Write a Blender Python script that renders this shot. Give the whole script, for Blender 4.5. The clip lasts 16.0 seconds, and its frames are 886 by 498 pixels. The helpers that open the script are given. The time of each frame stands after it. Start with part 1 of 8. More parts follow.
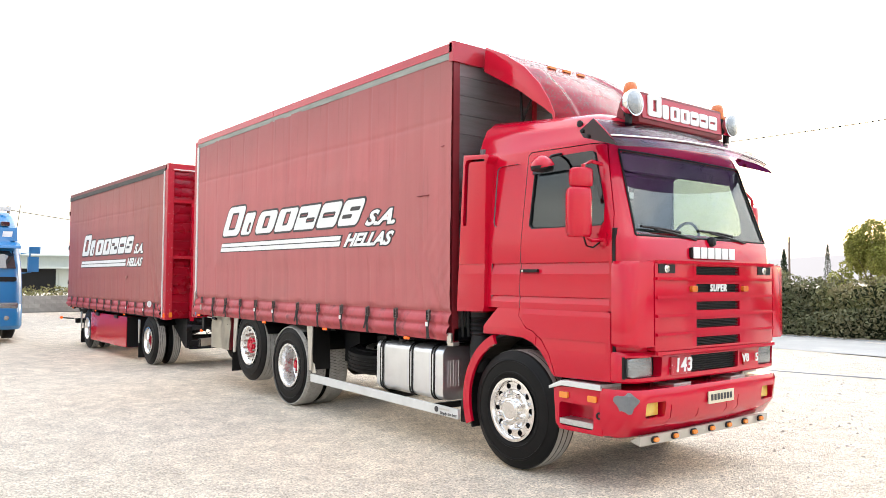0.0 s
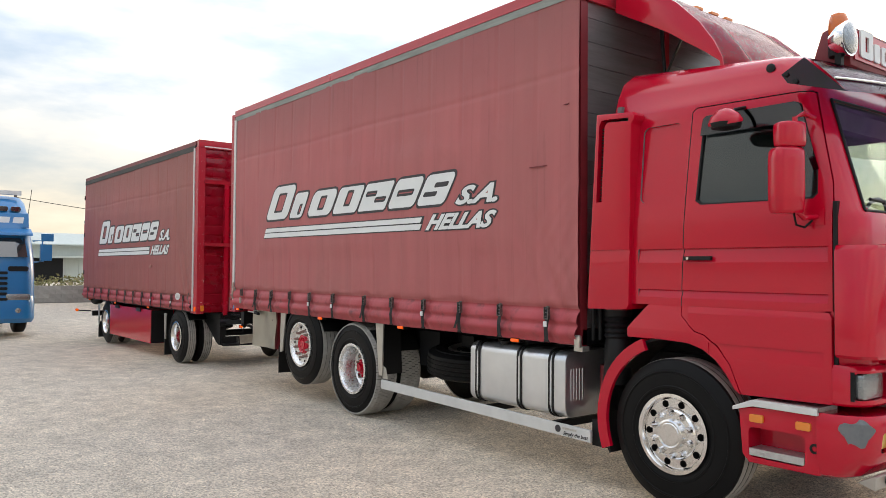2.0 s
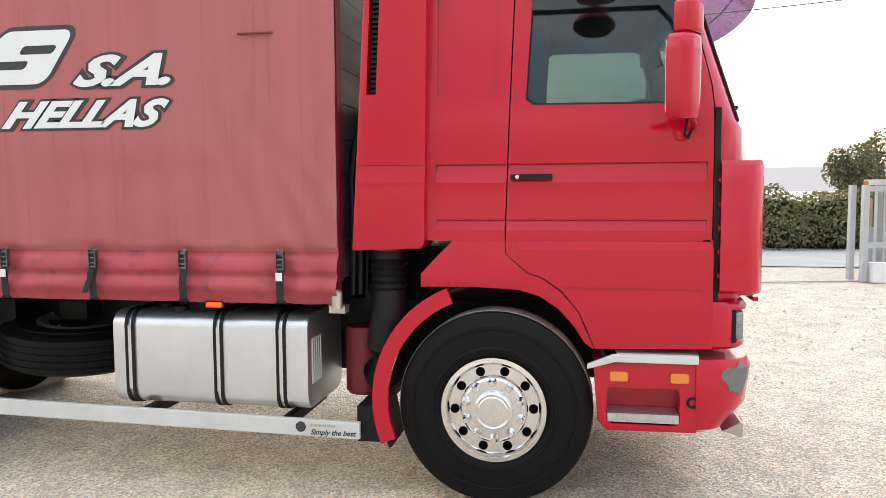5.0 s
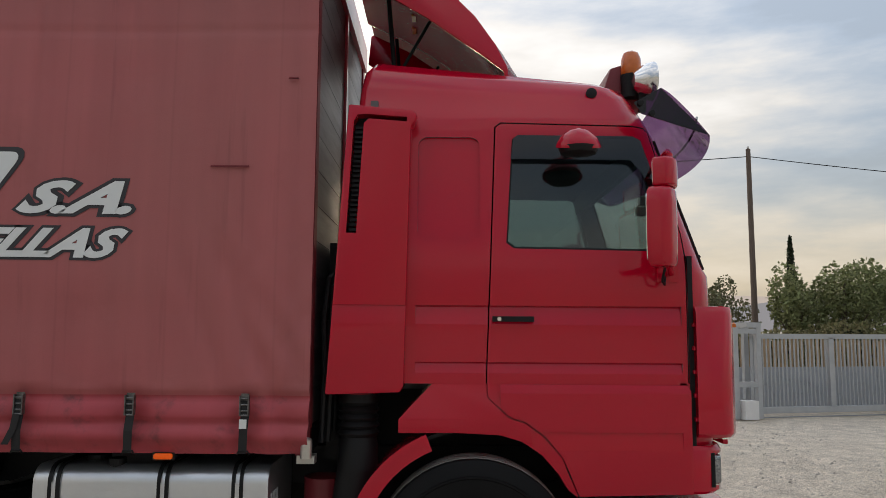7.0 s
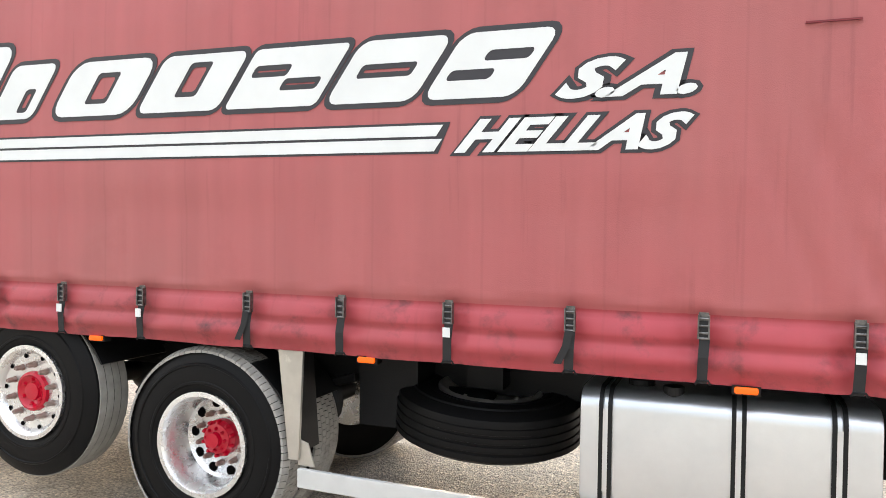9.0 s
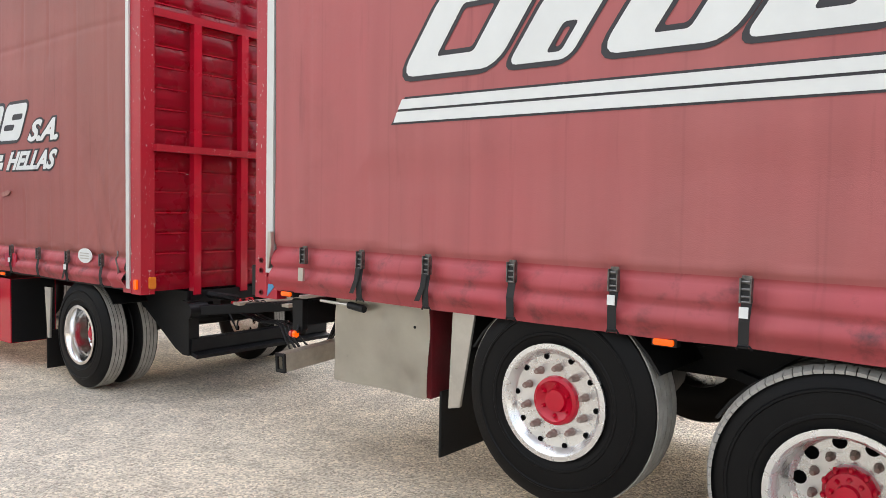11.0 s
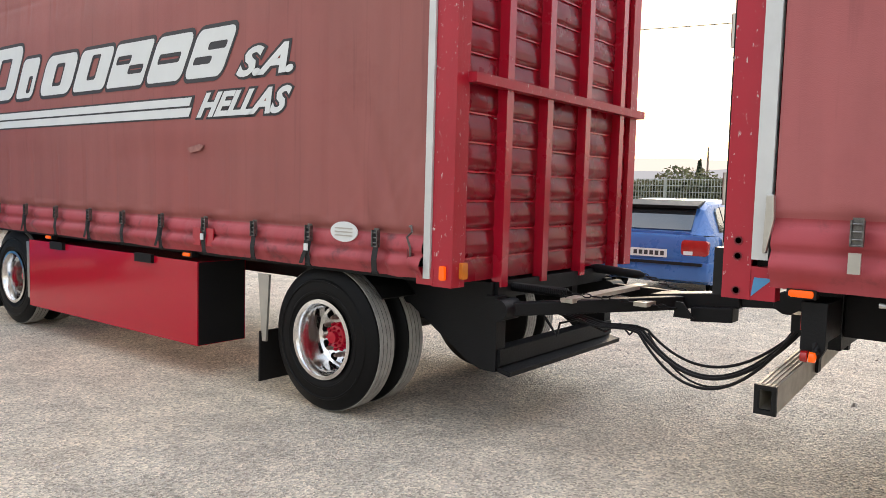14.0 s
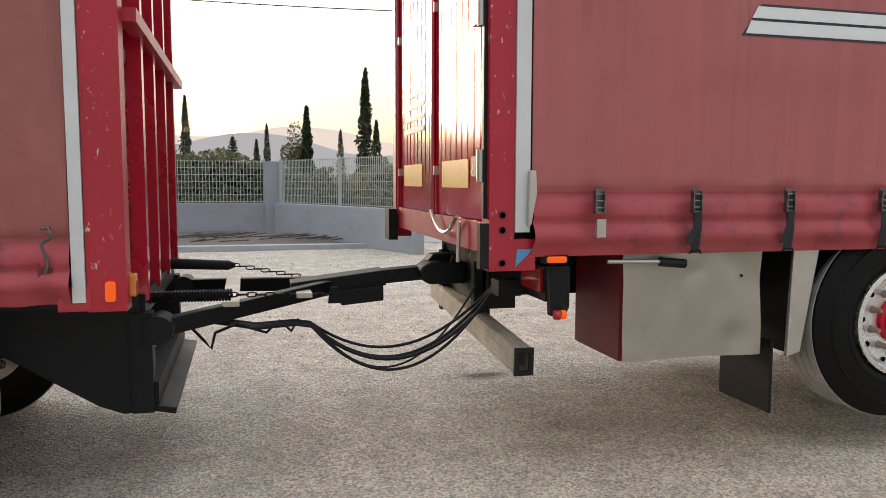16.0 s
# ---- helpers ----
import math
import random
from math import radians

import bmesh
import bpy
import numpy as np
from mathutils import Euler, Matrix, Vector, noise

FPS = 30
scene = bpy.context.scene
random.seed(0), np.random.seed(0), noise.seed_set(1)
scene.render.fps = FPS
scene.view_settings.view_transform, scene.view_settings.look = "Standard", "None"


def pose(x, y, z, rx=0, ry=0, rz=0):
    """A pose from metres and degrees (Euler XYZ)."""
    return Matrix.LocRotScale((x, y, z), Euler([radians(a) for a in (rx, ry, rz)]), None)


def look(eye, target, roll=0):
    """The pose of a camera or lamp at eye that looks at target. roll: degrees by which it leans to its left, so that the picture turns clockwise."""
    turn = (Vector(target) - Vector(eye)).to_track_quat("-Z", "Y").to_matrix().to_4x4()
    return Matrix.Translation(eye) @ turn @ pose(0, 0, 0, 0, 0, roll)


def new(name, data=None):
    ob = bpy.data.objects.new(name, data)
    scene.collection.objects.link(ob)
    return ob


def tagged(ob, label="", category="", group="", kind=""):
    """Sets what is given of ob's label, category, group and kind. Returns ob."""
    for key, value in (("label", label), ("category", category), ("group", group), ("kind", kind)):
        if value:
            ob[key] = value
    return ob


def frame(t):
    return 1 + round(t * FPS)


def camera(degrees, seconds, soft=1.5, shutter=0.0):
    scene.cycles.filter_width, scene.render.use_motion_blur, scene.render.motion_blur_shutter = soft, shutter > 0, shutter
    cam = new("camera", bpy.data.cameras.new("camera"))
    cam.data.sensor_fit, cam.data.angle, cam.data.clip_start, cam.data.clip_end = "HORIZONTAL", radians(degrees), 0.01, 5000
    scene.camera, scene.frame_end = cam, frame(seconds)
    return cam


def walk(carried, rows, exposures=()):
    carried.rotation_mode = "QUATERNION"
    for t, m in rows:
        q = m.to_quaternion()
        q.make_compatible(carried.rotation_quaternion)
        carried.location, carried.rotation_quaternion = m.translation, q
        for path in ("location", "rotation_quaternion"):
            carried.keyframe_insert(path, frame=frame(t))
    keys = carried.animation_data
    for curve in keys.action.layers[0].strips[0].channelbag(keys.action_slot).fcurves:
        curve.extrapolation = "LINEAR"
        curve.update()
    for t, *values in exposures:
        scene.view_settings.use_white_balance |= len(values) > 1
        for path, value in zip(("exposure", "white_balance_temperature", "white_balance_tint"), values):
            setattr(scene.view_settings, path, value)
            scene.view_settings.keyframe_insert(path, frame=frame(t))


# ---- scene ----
cam = camera(60.7, 16.0, soft=0.65)
PATH = [
    (0, (4.86, -4.7, 1.678), (3.295, -3.457, 1.76), 0.4),
    (0.5, (4.49, -4.651, 1.691), (2.917, -3.417, 1.756), 0.4),
    (1, (4.094, -4.626, 1.701), (2.52, -3.392, 1.759), 0.2),
    (1.5, (3.623, -4.569, 1.688), (2.048, -3.338, 1.748), 0.3),
    (2, (3.13, -4.568, 1.675), (1.558, -3.332, 1.729), 0.4),
    (2.5, (2.613, -4.493, 1.656), (1.041, -3.256, 1.696), 0.3),
    (3, (2.094, -4.426, 1.652), (0.545, -3.161, 1.654), 0.2),
    (3.5, (1.573, -4.334, 1.669), (0.103, -2.979, 1.639), 0.2),
    (4, (1.065, -4.166, 1.676), (-0.163, -2.588, 1.631), -0.2),
    (4.5, (0.655, -3.992, 1.684), (-0.094, -2.142, 1.561), -0.9),
    (4.7, (0.52, -3.921, 1.684), (-0.029, -2.005, 1.522), -0.7),
    (6.8, (-0.195, -3.913, 1.711), (-0.201, -1.923, 1.903), 0.3),
    (7, (-0.265, -3.893, 1.711), (-0.262, -1.904, 1.921), 0.4),
    (7.5, (-0.5, -3.758, 1.708), (-0.52, -1.77, 1.927), 0.3),
    (8, (-0.844, -3.606, 1.704), (-1.131, -1.633, 1.862), 0.7),
    (8.5, (-1.244, -3.469, 1.698), (-1.744, -1.533, 1.752), 1.3),
    (9, (-1.731, -3.334, 1.682), (-2.44, -1.464, 1.646), 0.9),
    (9.5, (-2.23, -3.258, 1.669), (-3.115, -1.465, 1.6), 0.5),
    (10, (-2.768, -3.188, 1.659), (-3.782, -1.467, 1.557), 0.4),
    (10.2, (-2.993, -3.151, 1.655), (-4.059, -1.463, 1.543), 0.5),
    (12.3, (-5.028, -3.154, 1.543), (-6.412, -1.712, 1.464), 1.3),
    (12.5, (-5.204, -3.156, 1.532), (-6.595, -1.722, 1.44), 1.1),
    (13, (-5.783, -3.194, 1.485), (-7.19, -1.776, 1.387), 1.5),
    (13.5, (-6.301, -3.263, 1.46), (-7.666, -1.807, 1.332), 1.8),
    (14, (-6.858, -3.264, 1.439), (-8.091, -1.697, 1.285), 1.6),
    (14.5, (-7.401, -3.28, 1.41), (-8.349, -1.526, 1.249), 1.2),
    (15, (-7.924, -3.229, 1.389), (-8.441, -1.307, 1.197), 0.5),
    (15.2, (-8.138, -3.202, 1.391), (-8.452, -1.236, 1.212), 0.4),
    (15.5, (-8.429, -3.2, 1.397), (-8.449, -1.208, 1.216), 0.3),
    (16, (-8.894, -3.135, 1.41), (-8.411, -1.203, 1.233), 0.1),
]
EXPOSURES = [(0, 1.62), (1.0, 1.52), (1.5, 1.2), (2.0, 0.78), (2.5, 0.68), (3.0, 0.75), (3.5, 0.95), (4.0, 1.05), (4.5, 1.4), (4.7, 1.42), (6.8, -0.1), (7.6, -0.1), (8.0, 0.5), (8.5, 1.25), (9.0, 1.58), (10.2, 1.5), (11.3, 1.15), (12.3, 0.85), (13.0, 0.85), (14.0, 1.02), (14.6, 0.95), (15.5, 0.68), (16, 0.62)]
walk(cam, [(t, look(eye, target, roll)) for t, eye, target, roll in PATH], EXPOSURES)

# ---- light ----
world = bpy.data.worlds.new("sky")
scene.world = world
world.use_nodes = True
wn, wl = world.node_tree.nodes, world.node_tree.links
SUN_EL, SUN_AZ = 9.0, -17.0          # degrees above the horizon; degrees from +y towards +x
sky = wn.new("ShaderNodeTexSky")
sky.sky_type = 'NISHITA'
sky.sun_disc = False
sky.sun_elevation = radians(SUN_EL)
sky.sun_rotation = radians(SUN_AZ)
sky.air_density, sky.dust_density, sky.ozone_density = 1.0, 2.6, 1.0
coord = wn.new("ShaderNodeTexCoord")
stretch = wn.new("ShaderNodeMapping")
stretch.inputs["Scale"].default_value = (1.6, 1.6, 6.0)
wl.new(coord.outputs["Generated"], stretch.inputs["Vector"])
puff = wn.new("ShaderNodeTexNoise")
puff.inputs["Scale"].default_value, puff.inputs["Detail"].default_value, puff.inputs["Roughness"].default_value = 1.3, 8, 0.55
wl.new(stretch.outputs["Vector"], puff.inputs["Vector"])
cover = wn.new("ShaderNodeMapRange")
cover.inputs["From Min"].default_value, cover.inputs["From Max"].default_value = 0.42, 0.66
cover.inputs["To Min"].default_value, cover.inputs["To Max"].default_value = 0.70, 0.93
wl.new(puff.outputs["Fac"], cover.inputs["Value"])
cloud = wn.new("ShaderNodeMix")
cloud.data_type = 'RGBA'
# thin overcast: dimmer and warmer at the horizon than overhead
split = wn.new("ShaderNodeSeparateXYZ")
wl.new(coord.outputs["Generated"], split.inputs["Vector"])
height = wn.new("ShaderNodeValToRGB")
height.color_ramp.elements[0].position, height.color_ramp.elements[0].color = 0.0, (0.50, 0.44, 0.335, 1)
height.color_ramp.elements[1].position, height.color_ramp.elements[1].color = 0.75, (1.20, 1.26, 1.36, 1)
mid = height.color_ramp.elements.new(0.22)
mid.color = (0.72, 0.715, 0.70, 1)
wl.new(split.outputs["Z"], height.inputs["Fac"])
lift = wn.new("ShaderNodeVectorMath")
lift.operation = 'SCALE'
# the evening sky is dimmer away from the sun
away = wn.new("ShaderNodeMapRange")
away.inputs["From Min"].default_value, away.inputs["From Max"].default_value = -1.0, 0.6
away.inputs["To Min"].default_value, away.inputs["To Max"].default_value = 6.0, 10.5
wl.new(split.outputs["Y"], away.inputs["Value"])
billow = wn.new("ShaderNodeMapRange")
billow.inputs["From Min"].default_value, billow.inputs["From Max"].default_value = 0.36, 0.62
billow.inputs["To Min"].default_value, billow.inputs["To Max"].default_value = 0.74, 1.26
wl.new(puff.outputs["Fac"], billow.inputs["Value"])
both = wn.new("ShaderNodeMath")
both.operation = 'MULTIPLY'
wl.new(away.outputs["Result"], both.inputs[0])
wl.new(billow.outputs["Result"], both.inputs[1])
wl.new(both.outputs[0], lift.inputs["Scale"])
# clear blue between the clouds
tint = wn.new("ShaderNodeValToRGB")
tint.color_ramp.elements[0].position, tint.color_ramp.elements[0].color = 0.40, (0.84, 0.97, 1.16, 1)
tint.color_ramp.elements[1].position, tint.color_ramp.elements[1].color = 0.54, (1.06, 1.02, 0.98, 1)
wl.new(puff.outputs["Fac"], tint.inputs["Fac"])
hue = wn.new("ShaderNodeVectorMath")
hue.operation = 'MULTIPLY'
wl.new(height.outputs["Color"], hue.inputs[0])
wl.new(tint.outputs["Color"], hue.inputs[1])
wl.new(hue.outputs["Vector"], lift.inputs[0])
wl.new(lift.outputs["Vector"], cloud.inputs["B"])
wl.new(cover.outputs["Result"], cloud.inputs["Factor"])
wl.new(sky.outputs["Color"], cloud.inputs["A"])
wl.new(cloud.outputs["Result"], wn["Background"].inputs["Color"])
wn["Background"].inputs["Strength"].default_value = 0.105

sun_data = bpy.data.lights.new("sun", 'SUN')
sun_data.energy, sun_data.angle, sun_data.color = 0.9, radians(11), (1.0, 0.78, 0.55)
sun = new("sun", sun_data)
sun_dir = Vector((math.sin(radians(SUN_AZ)) * math.cos(radians(SUN_EL)), math.cos(radians(SUN_AZ)) * math.cos(radians(SUN_EL)), math.sin(radians(SUN_EL))))
sun.matrix_basis = look(sun_dir * 60, (0, 0, 0))


# ---- materials ----
def mat(name, color, rough=0.5, metal=0.0, noise_scale=0.0, amount=0.0, dark=None, bump=0.0, bump_scale=60.0, coat=0.0,
        emit=None, spot=None, spot_scale=8.0, spot_at=(0.62, 0.7), spec=0.5, per_object=0.0, stretch=(1, 1, 1)):
    """Principled material: base colour, broad noise towards `dark`, spots of wear, fine bump."""
    m = bpy.data.materials.new(name)
    m.use_nodes = True
    n, l = m.node_tree.nodes, m.node_tree.links
    b = n["Principled BSDF"]
    b.inputs["Base Color"].default_value = (*color, 1)
    b.inputs["Roughness"].default_value, b.inputs["Metallic"].default_value = rough, metal
    b.inputs["Specular IOR Level"].default_value = spec
    if coat:
        b.inputs["Coat Weight"].default_value, b.inputs["Coat Roughness"].default_value = coat, 0.06
    tc = n.new("ShaderNodeTexCoord")
    mp = n.new("ShaderNodeMapping")
    mp.inputs["Scale"].default_value = stretch
    l.new(tc.outputs["Object"], mp.inputs["Vector"])
    last = None
    if amount:
        a = n.new("ShaderNodeTexNoise")
        a.inputs["Scale"].default_value, a.inputs["Detail"].default_value, a.inputs["Roughness"].default_value = noise_scale, 8, 0.62
        l.new(mp.outputs["Vector"], a.inputs["Vector"])
        r = n.new("ShaderNodeMapRange")
        r.inputs["From Min"].default_value, r.inputs["From Max"].default_value, r.inputs["To Max"].default_value = 0.3, 0.72, amount
        l.new(a.outputs["Fac"], r.inputs["Value"])
        x = n.new("ShaderNodeMix")
        x.data_type = 'RGBA'
        x.inputs["A"].default_value = (*color, 1)
        x.inputs["B"].default_value = (*(dark or [c * 0.5 for c in color]), 1)
        l.new(r.outputs["Result"], x.inputs["Factor"])
        last = x.outputs["Result"]
        q = n.new("ShaderNodeMapRange")
        q.inputs["To Min"].default_value, q.inputs["To Max"].default_value = max(0.02, rough - 0.08), min(1, rough + 0.14)
        l.new(a.outputs["Fac"], q.inputs["Value"])
        l.new(q.outputs["Result"], b.inputs["Roughness"])
    if spot:
        a = n.new("ShaderNodeTexNoise")
        a.inputs["Scale"].default_value, a.inputs["Detail"].default_value, a.inputs["Roughness"].default_value = spot_scale, 10, 0.7
        l.new(mp.outputs["Vector"], a.inputs["Vector"])
        r = n.new("ShaderNodeMapRange")
        r.inputs["From Min"].default_value, r.inputs["From Max"].default_value = spot_at
        l.new(a.outputs["Fac"], r.inputs["Value"])
        x = n.new("ShaderNodeMix")
        x.data_type = 'RGBA'
        x.inputs["A"].default_value = (*color, 1)
        if last:
            l.new(last, x.inputs["A"])
        x.inputs["B"].default_value = (*spot, 1)
        l.new(r.outputs["Result"], x.inputs["Factor"])
        last = x.outputs["Result"]
    if per_object:
        o = n.new("ShaderNodeObjectInfo")
        r = n.new("ShaderNodeMapRange")
        r.inputs["To Min"].default_value, r.inputs["To Max"].default_value = 1 - per_object, 1 + per_object
        l.new(o.outputs["Random"], r.inputs["Value"])
        h = n.new("ShaderNodeHueSaturation")
        h.inputs["Color"].default_value = (*color, 1)
        if last:
            l.new(last, h.inputs["Color"])
        l.new(r.outputs["Result"], h.inputs["Value"])
        last = h.outputs["Color"]
    if last:
        l.new(last, b.inputs["Base Color"])
    if bump:
        a = n.new("ShaderNodeTexNoise")
        a.inputs["Scale"].default_value, a.inputs["Detail"].default_value = bump_scale, 6
        l.new(mp.outputs["Vector"], a.inputs["Vector"])
        u = n.new("ShaderNodeBump")
        u.inputs["Strength"].default_value, u.inputs["Distance"].default_value = bump, 0.01
        l.new(a.outputs["Fac"], u.inputs["Height"])
        l.new(u.outputs["Normal"], b.inputs["Normal"])
    if emit:
        b.inputs["Emission Color"].default_value, b.inputs["Emission Strength"].default_value = (*emit[0], 1), emit[1]
    return m


def glass(name, color, rough=0.02, alpha=0.25):
    """Thin tinted pane: transparent tint mixed with a gloss that grows towards grazing angles."""
    m = bpy.data.materials.new(name)
    m.use_nodes = True
    n, l = m.node_tree.nodes, m.node_tree.links
    n.remove(n["Principled BSDF"])
    t, g, x, f = (n.new(k) for k in ("ShaderNodeBsdfTransparent", "ShaderNodeBsdfGlossy", "ShaderNodeMixShader", "ShaderNodeLayerWeight"))
    t.inputs["Color"].default_value = (*color, 1)
    g.inputs["Roughness"].default_value = rough
    up = n.new("ShaderNodeMath")
    up.operation = 'MULTIPLY_ADD'
    up.inputs[1].default_value, up.inputs[2].default_value = 0.8, 0.02 + alpha
    five = n.new("ShaderNodeMath")
    five.operation = 'POWER'
    five.inputs[1].default_value = 4.0
    l.new(f.outputs["Facing"], five.inputs[0])
    l.new(five.outputs[0], up.inputs[0])
    l.new(up.outputs[0], x.inputs["Fac"])
    l.new(t.outputs["BSDF"], x.inputs[1])
    l.new(g.outputs["BSDF"], x.inputs[2])
    l.new(x.outputs["Shader"], n["Material Output"].inputs["Surface"])
    return m


M_RED = mat("cab red paint", (0.475, 0.0022, 0.022), 0.14, 0, 1.2, 0.3, (0.41, 0.002, 0.014), 0.015, 500, 0.5, spec=0.25, spot=(0.42, 0.10, 0.10), spot_scale=26, spot_at=(0.735, 0.76))
M_REDMATT = mat("red steel paint", (0.43, 0.010, 0.027), 0.28, 0, 2.2, 0.6, (0.28, 0.010, 0.02), 0.12, 14, 0.45, spot=(0.5, 0.3, 0.29), spot_scale=38, spot_at=(0.70, 0.73))
M_REDGLOSS = mat("glossy red steel paint", (0.47, 0.006, 0.028), 0.24, 0, 2.2, 0.45, (0.36, 0.006, 0.022), 0.08, 9, 0.5, spot=(0.55, 0.33, 0.32), spot_scale=30, spot_at=(0.685, 0.71))
M_REDWORN = mat("worn red paint", (0.42, 0.007, 0.026), 0.42, 0, 3, 0.6, (0.27, 0.012, 0.02), 0.1, 60, 0.15, spot=(0.55, 0.46, 0.44), spot_scale=48, spot_at=(0.625, 0.64), stretch=(1.0, 1.0, 0.45))
M_DARKRED = mat("dark red paint", (0.19, 0.012, 0.02), 0.45, 0, 3, 0.6, (0.08, 0.01, 0.012), 0.1, 50)
M_BLACK = mat("black chassis paint", (0.004, 0.0045, 0.006), 0.5, 0, 4, 0.5, (0.011, 0.0108, 0.0105), 0.15, 80, spec=0.25)
M_FIBRESHADE = mat("shaded brown fibreglass", (0.030, 0.016, 0.014), 0.3, 0, 5, 0.8, (0.075, 0.045, 0.028), 0.2, 20)
M_PLASTIC = mat("black plastic", (0.008, 0.008, 0.009), 0.45, 0, 9, 0.4, (0.014, 0.014, 0.014), 0.08, 200, spec=0.25)
M_RUBBER = mat("tyre rubber", (0.0055, 0.0055, 0.006), 0.42, 0, 5, 0.5, (0.010, 0.0095, 0.009), 0.1, 120, spec=0.13)
M_HOLE = mat("black hole shade", (0.002, 0.002, 0.002), 0.9, spec=0.05)
M_TREAD = mat("dusty tyre tread", (0.40, 0.385, 0.355), 0.9, 0, 12, 0.6, (0.20, 0.19, 0.175), 0.3, 150)
M_STRAP = mat("black webbing", (0.010, 0.010, 0.011), 0.7, 0, 40, 0.5, (0.028, 0.028, 0.028), 0.25, 400)
M_CHROME = mat("polished aluminium", (0.82, 0.81, 0.80), 0.12, 1.0, 18, 0.3, (0.62, 0.61, 0.60), 0.02, 90)
M_ALU = mat("brushed aluminium tank", (0.76, 0.78, 0.80), 0.30, 0.9, 3, 0.45, (0.56, 0.58, 0.60), 0.05, 60)
M_GALV = mat("dull bare metal", (0.60, 0.58, 0.53), 0.30, 0.8, 3, 0.6, (0.30, 0.29, 0.27), 0.14, 20, spot=(0.7, 0.68, 0.62), spot_scale=7, spot_at=(0.6, 0.72))
M_LOCKER = mat("dented bare steel sheet", (0.72, 0.69, 0.61), 0.3, 0.7, 2.5, 0.6, (0.52, 0.49, 0.42), 0.35, 7, spot=(0.40, 0.37, 0.31), spot_scale=5, spot_at=(0.6, 0.78))
M_BEAM = mat("dusty extruded aluminium", (0.62, 0.58, 0.50), 0.45, 0.5, 8, 0.7, (0.30, 0.265, 0.21), 0.1, 60)
M_RIM = mat("satin wheel alloy", (0.78, 0.78, 0.77), 0.24, 0.75, 8, 0.2, (0.6, 0.59, 0.57), 0.08, 40)
M_WHITEALU = mat("white aluminium rail", (0.66, 0.67, 0.66), 0.4, 0.25, 5, 0.35, (0.42, 0.42, 0.41), 0.05, 60)
M_DARKRAIL = mat("blackened weathered rail", (0.07, 0.07, 0.065), 0.7, 0.1, 6, 0.6, (0.03, 0.03, 0.028), 0.1, 50, stretch=(0.4, 1, 3))
M_GREYRAIL = mat("grey weathered rail", (0.30, 0.32, 0.29), 0.6, 0.2, 6, 0.6, (0.12, 0.125, 0.115), 0.1, 50, stretch=(0.4, 1, 3))
M_PLANK = mat("dark aluminium plank", (0.23, 0.235, 0.24), 0.42, 0.6, 4, 0.6, (0.10, 0.09, 0.09), 0.06, 60, per_object=0.15, stretch=(1, 0.3, 3))
M_ORANGE = mat("amber lens", (0.62, 0.15, 0.012), 0.2, 0, 30, 0.6, (0.40, 0.07, 0.008), coat=0.5)
M_AMBERLIT = mat("lit amber lamp", (0.40, 0.055, 0.004), 0.2, 0, 60, 0.5, (0.3, 0.03, 0.003), emit=((1.0, 0.12, 0.0), 0.38))
M_AMBEROFF = mat("amber plastic", (0.75, 0.24, 0.03), 0.18, 0, 10, 0.4, (0.5, 0.12, 0.01), coat=0.5)
M_REDLENS = mat("red lamp lens", (0.42, 0.012, 0.012), 0.18, 0, 14, 0.5, (0.22, 0.006, 0.006), coat=0.5)
M_LENS = mat("headlamp glass", (0.36, 0.38, 0.39), 0.1, 0.75, 40, 0.8, (0.12, 0.13, 0.14), 0.5, 70, coat=0.8)
M_YELLOW = mat("yellow fog glass", (0.75, 0.55, 0.10), 0.15, 0.1, 40, 0.5, (0.5, 0.33, 0.04), 0.3, 90, coat=0.8)
M_BUCKLE = mat("tarnished buckle steel", (0.24, 0.23, 0.22), 0.38, 0.8, 40, 0.9, (0.05, 0.048, 0.045), 0.1, 100)
M_WHITE = mat("white lettering", (0.74, 0.76, 0.75), 0.5, 0, 3, 0.4, (0.58, 0.60, 0.59), 0.04, 60)
M_INK = mat("black lettering", (0.025, 0.025, 0.03), 0.5, 0, 5, 0.4, (0.05, 0.045, 0.05))
M_YELLOWTAPE = mat("yellow reflector", (0.72, 0.42, 0.04), 0.3, 0, 30, 0.4, (0.6, 0.3, 0.02))
M_BLUECHIP = mat("blue primer", (0.08, 0.28, 0.5), 0.5, 0, 20, 0.5, (0.05, 0.2, 0.4))
M_GREYPATCH = mat("grey filler patch", (0.12, 0.13, 0.14), 0.6, 0, 20, 0.6, (0.2, 0.2, 0.2), 0.2, 60)
M_PLATE = mat("number plate", (0.62, 0.55, 0.42), 0.5, 0, 20, 0.3, (0.5, 0.43, 0.3))
M_CHECKER = mat("tread plate", (0.6, 0.6, 0.6), 0.35, 0.85, 30, 0.5, (0.35, 0.34, 0.33), 0.9, 45)
M_INTERIOR = mat("cab trim", (0.16, 0.16, 0.165), 0.8, 0, 5, 0.4, (0.06, 0.06, 0.06))
M_GLASS = glass("window glass", (0.48, 0.56, 0.56), 0.01, 0.05)
M_SCREEN = glass("windscreen glass", (0.60, 0.68, 0.67), 0.01, 0.13)
M_PURPLE = glass("purple acrylic", (0.15, 0.06, 0.17), 0.08, 0.03)
M_SMOKE = glass("smoked acrylic", (0.22, 0.23, 0.25), 0.03, 0.05)


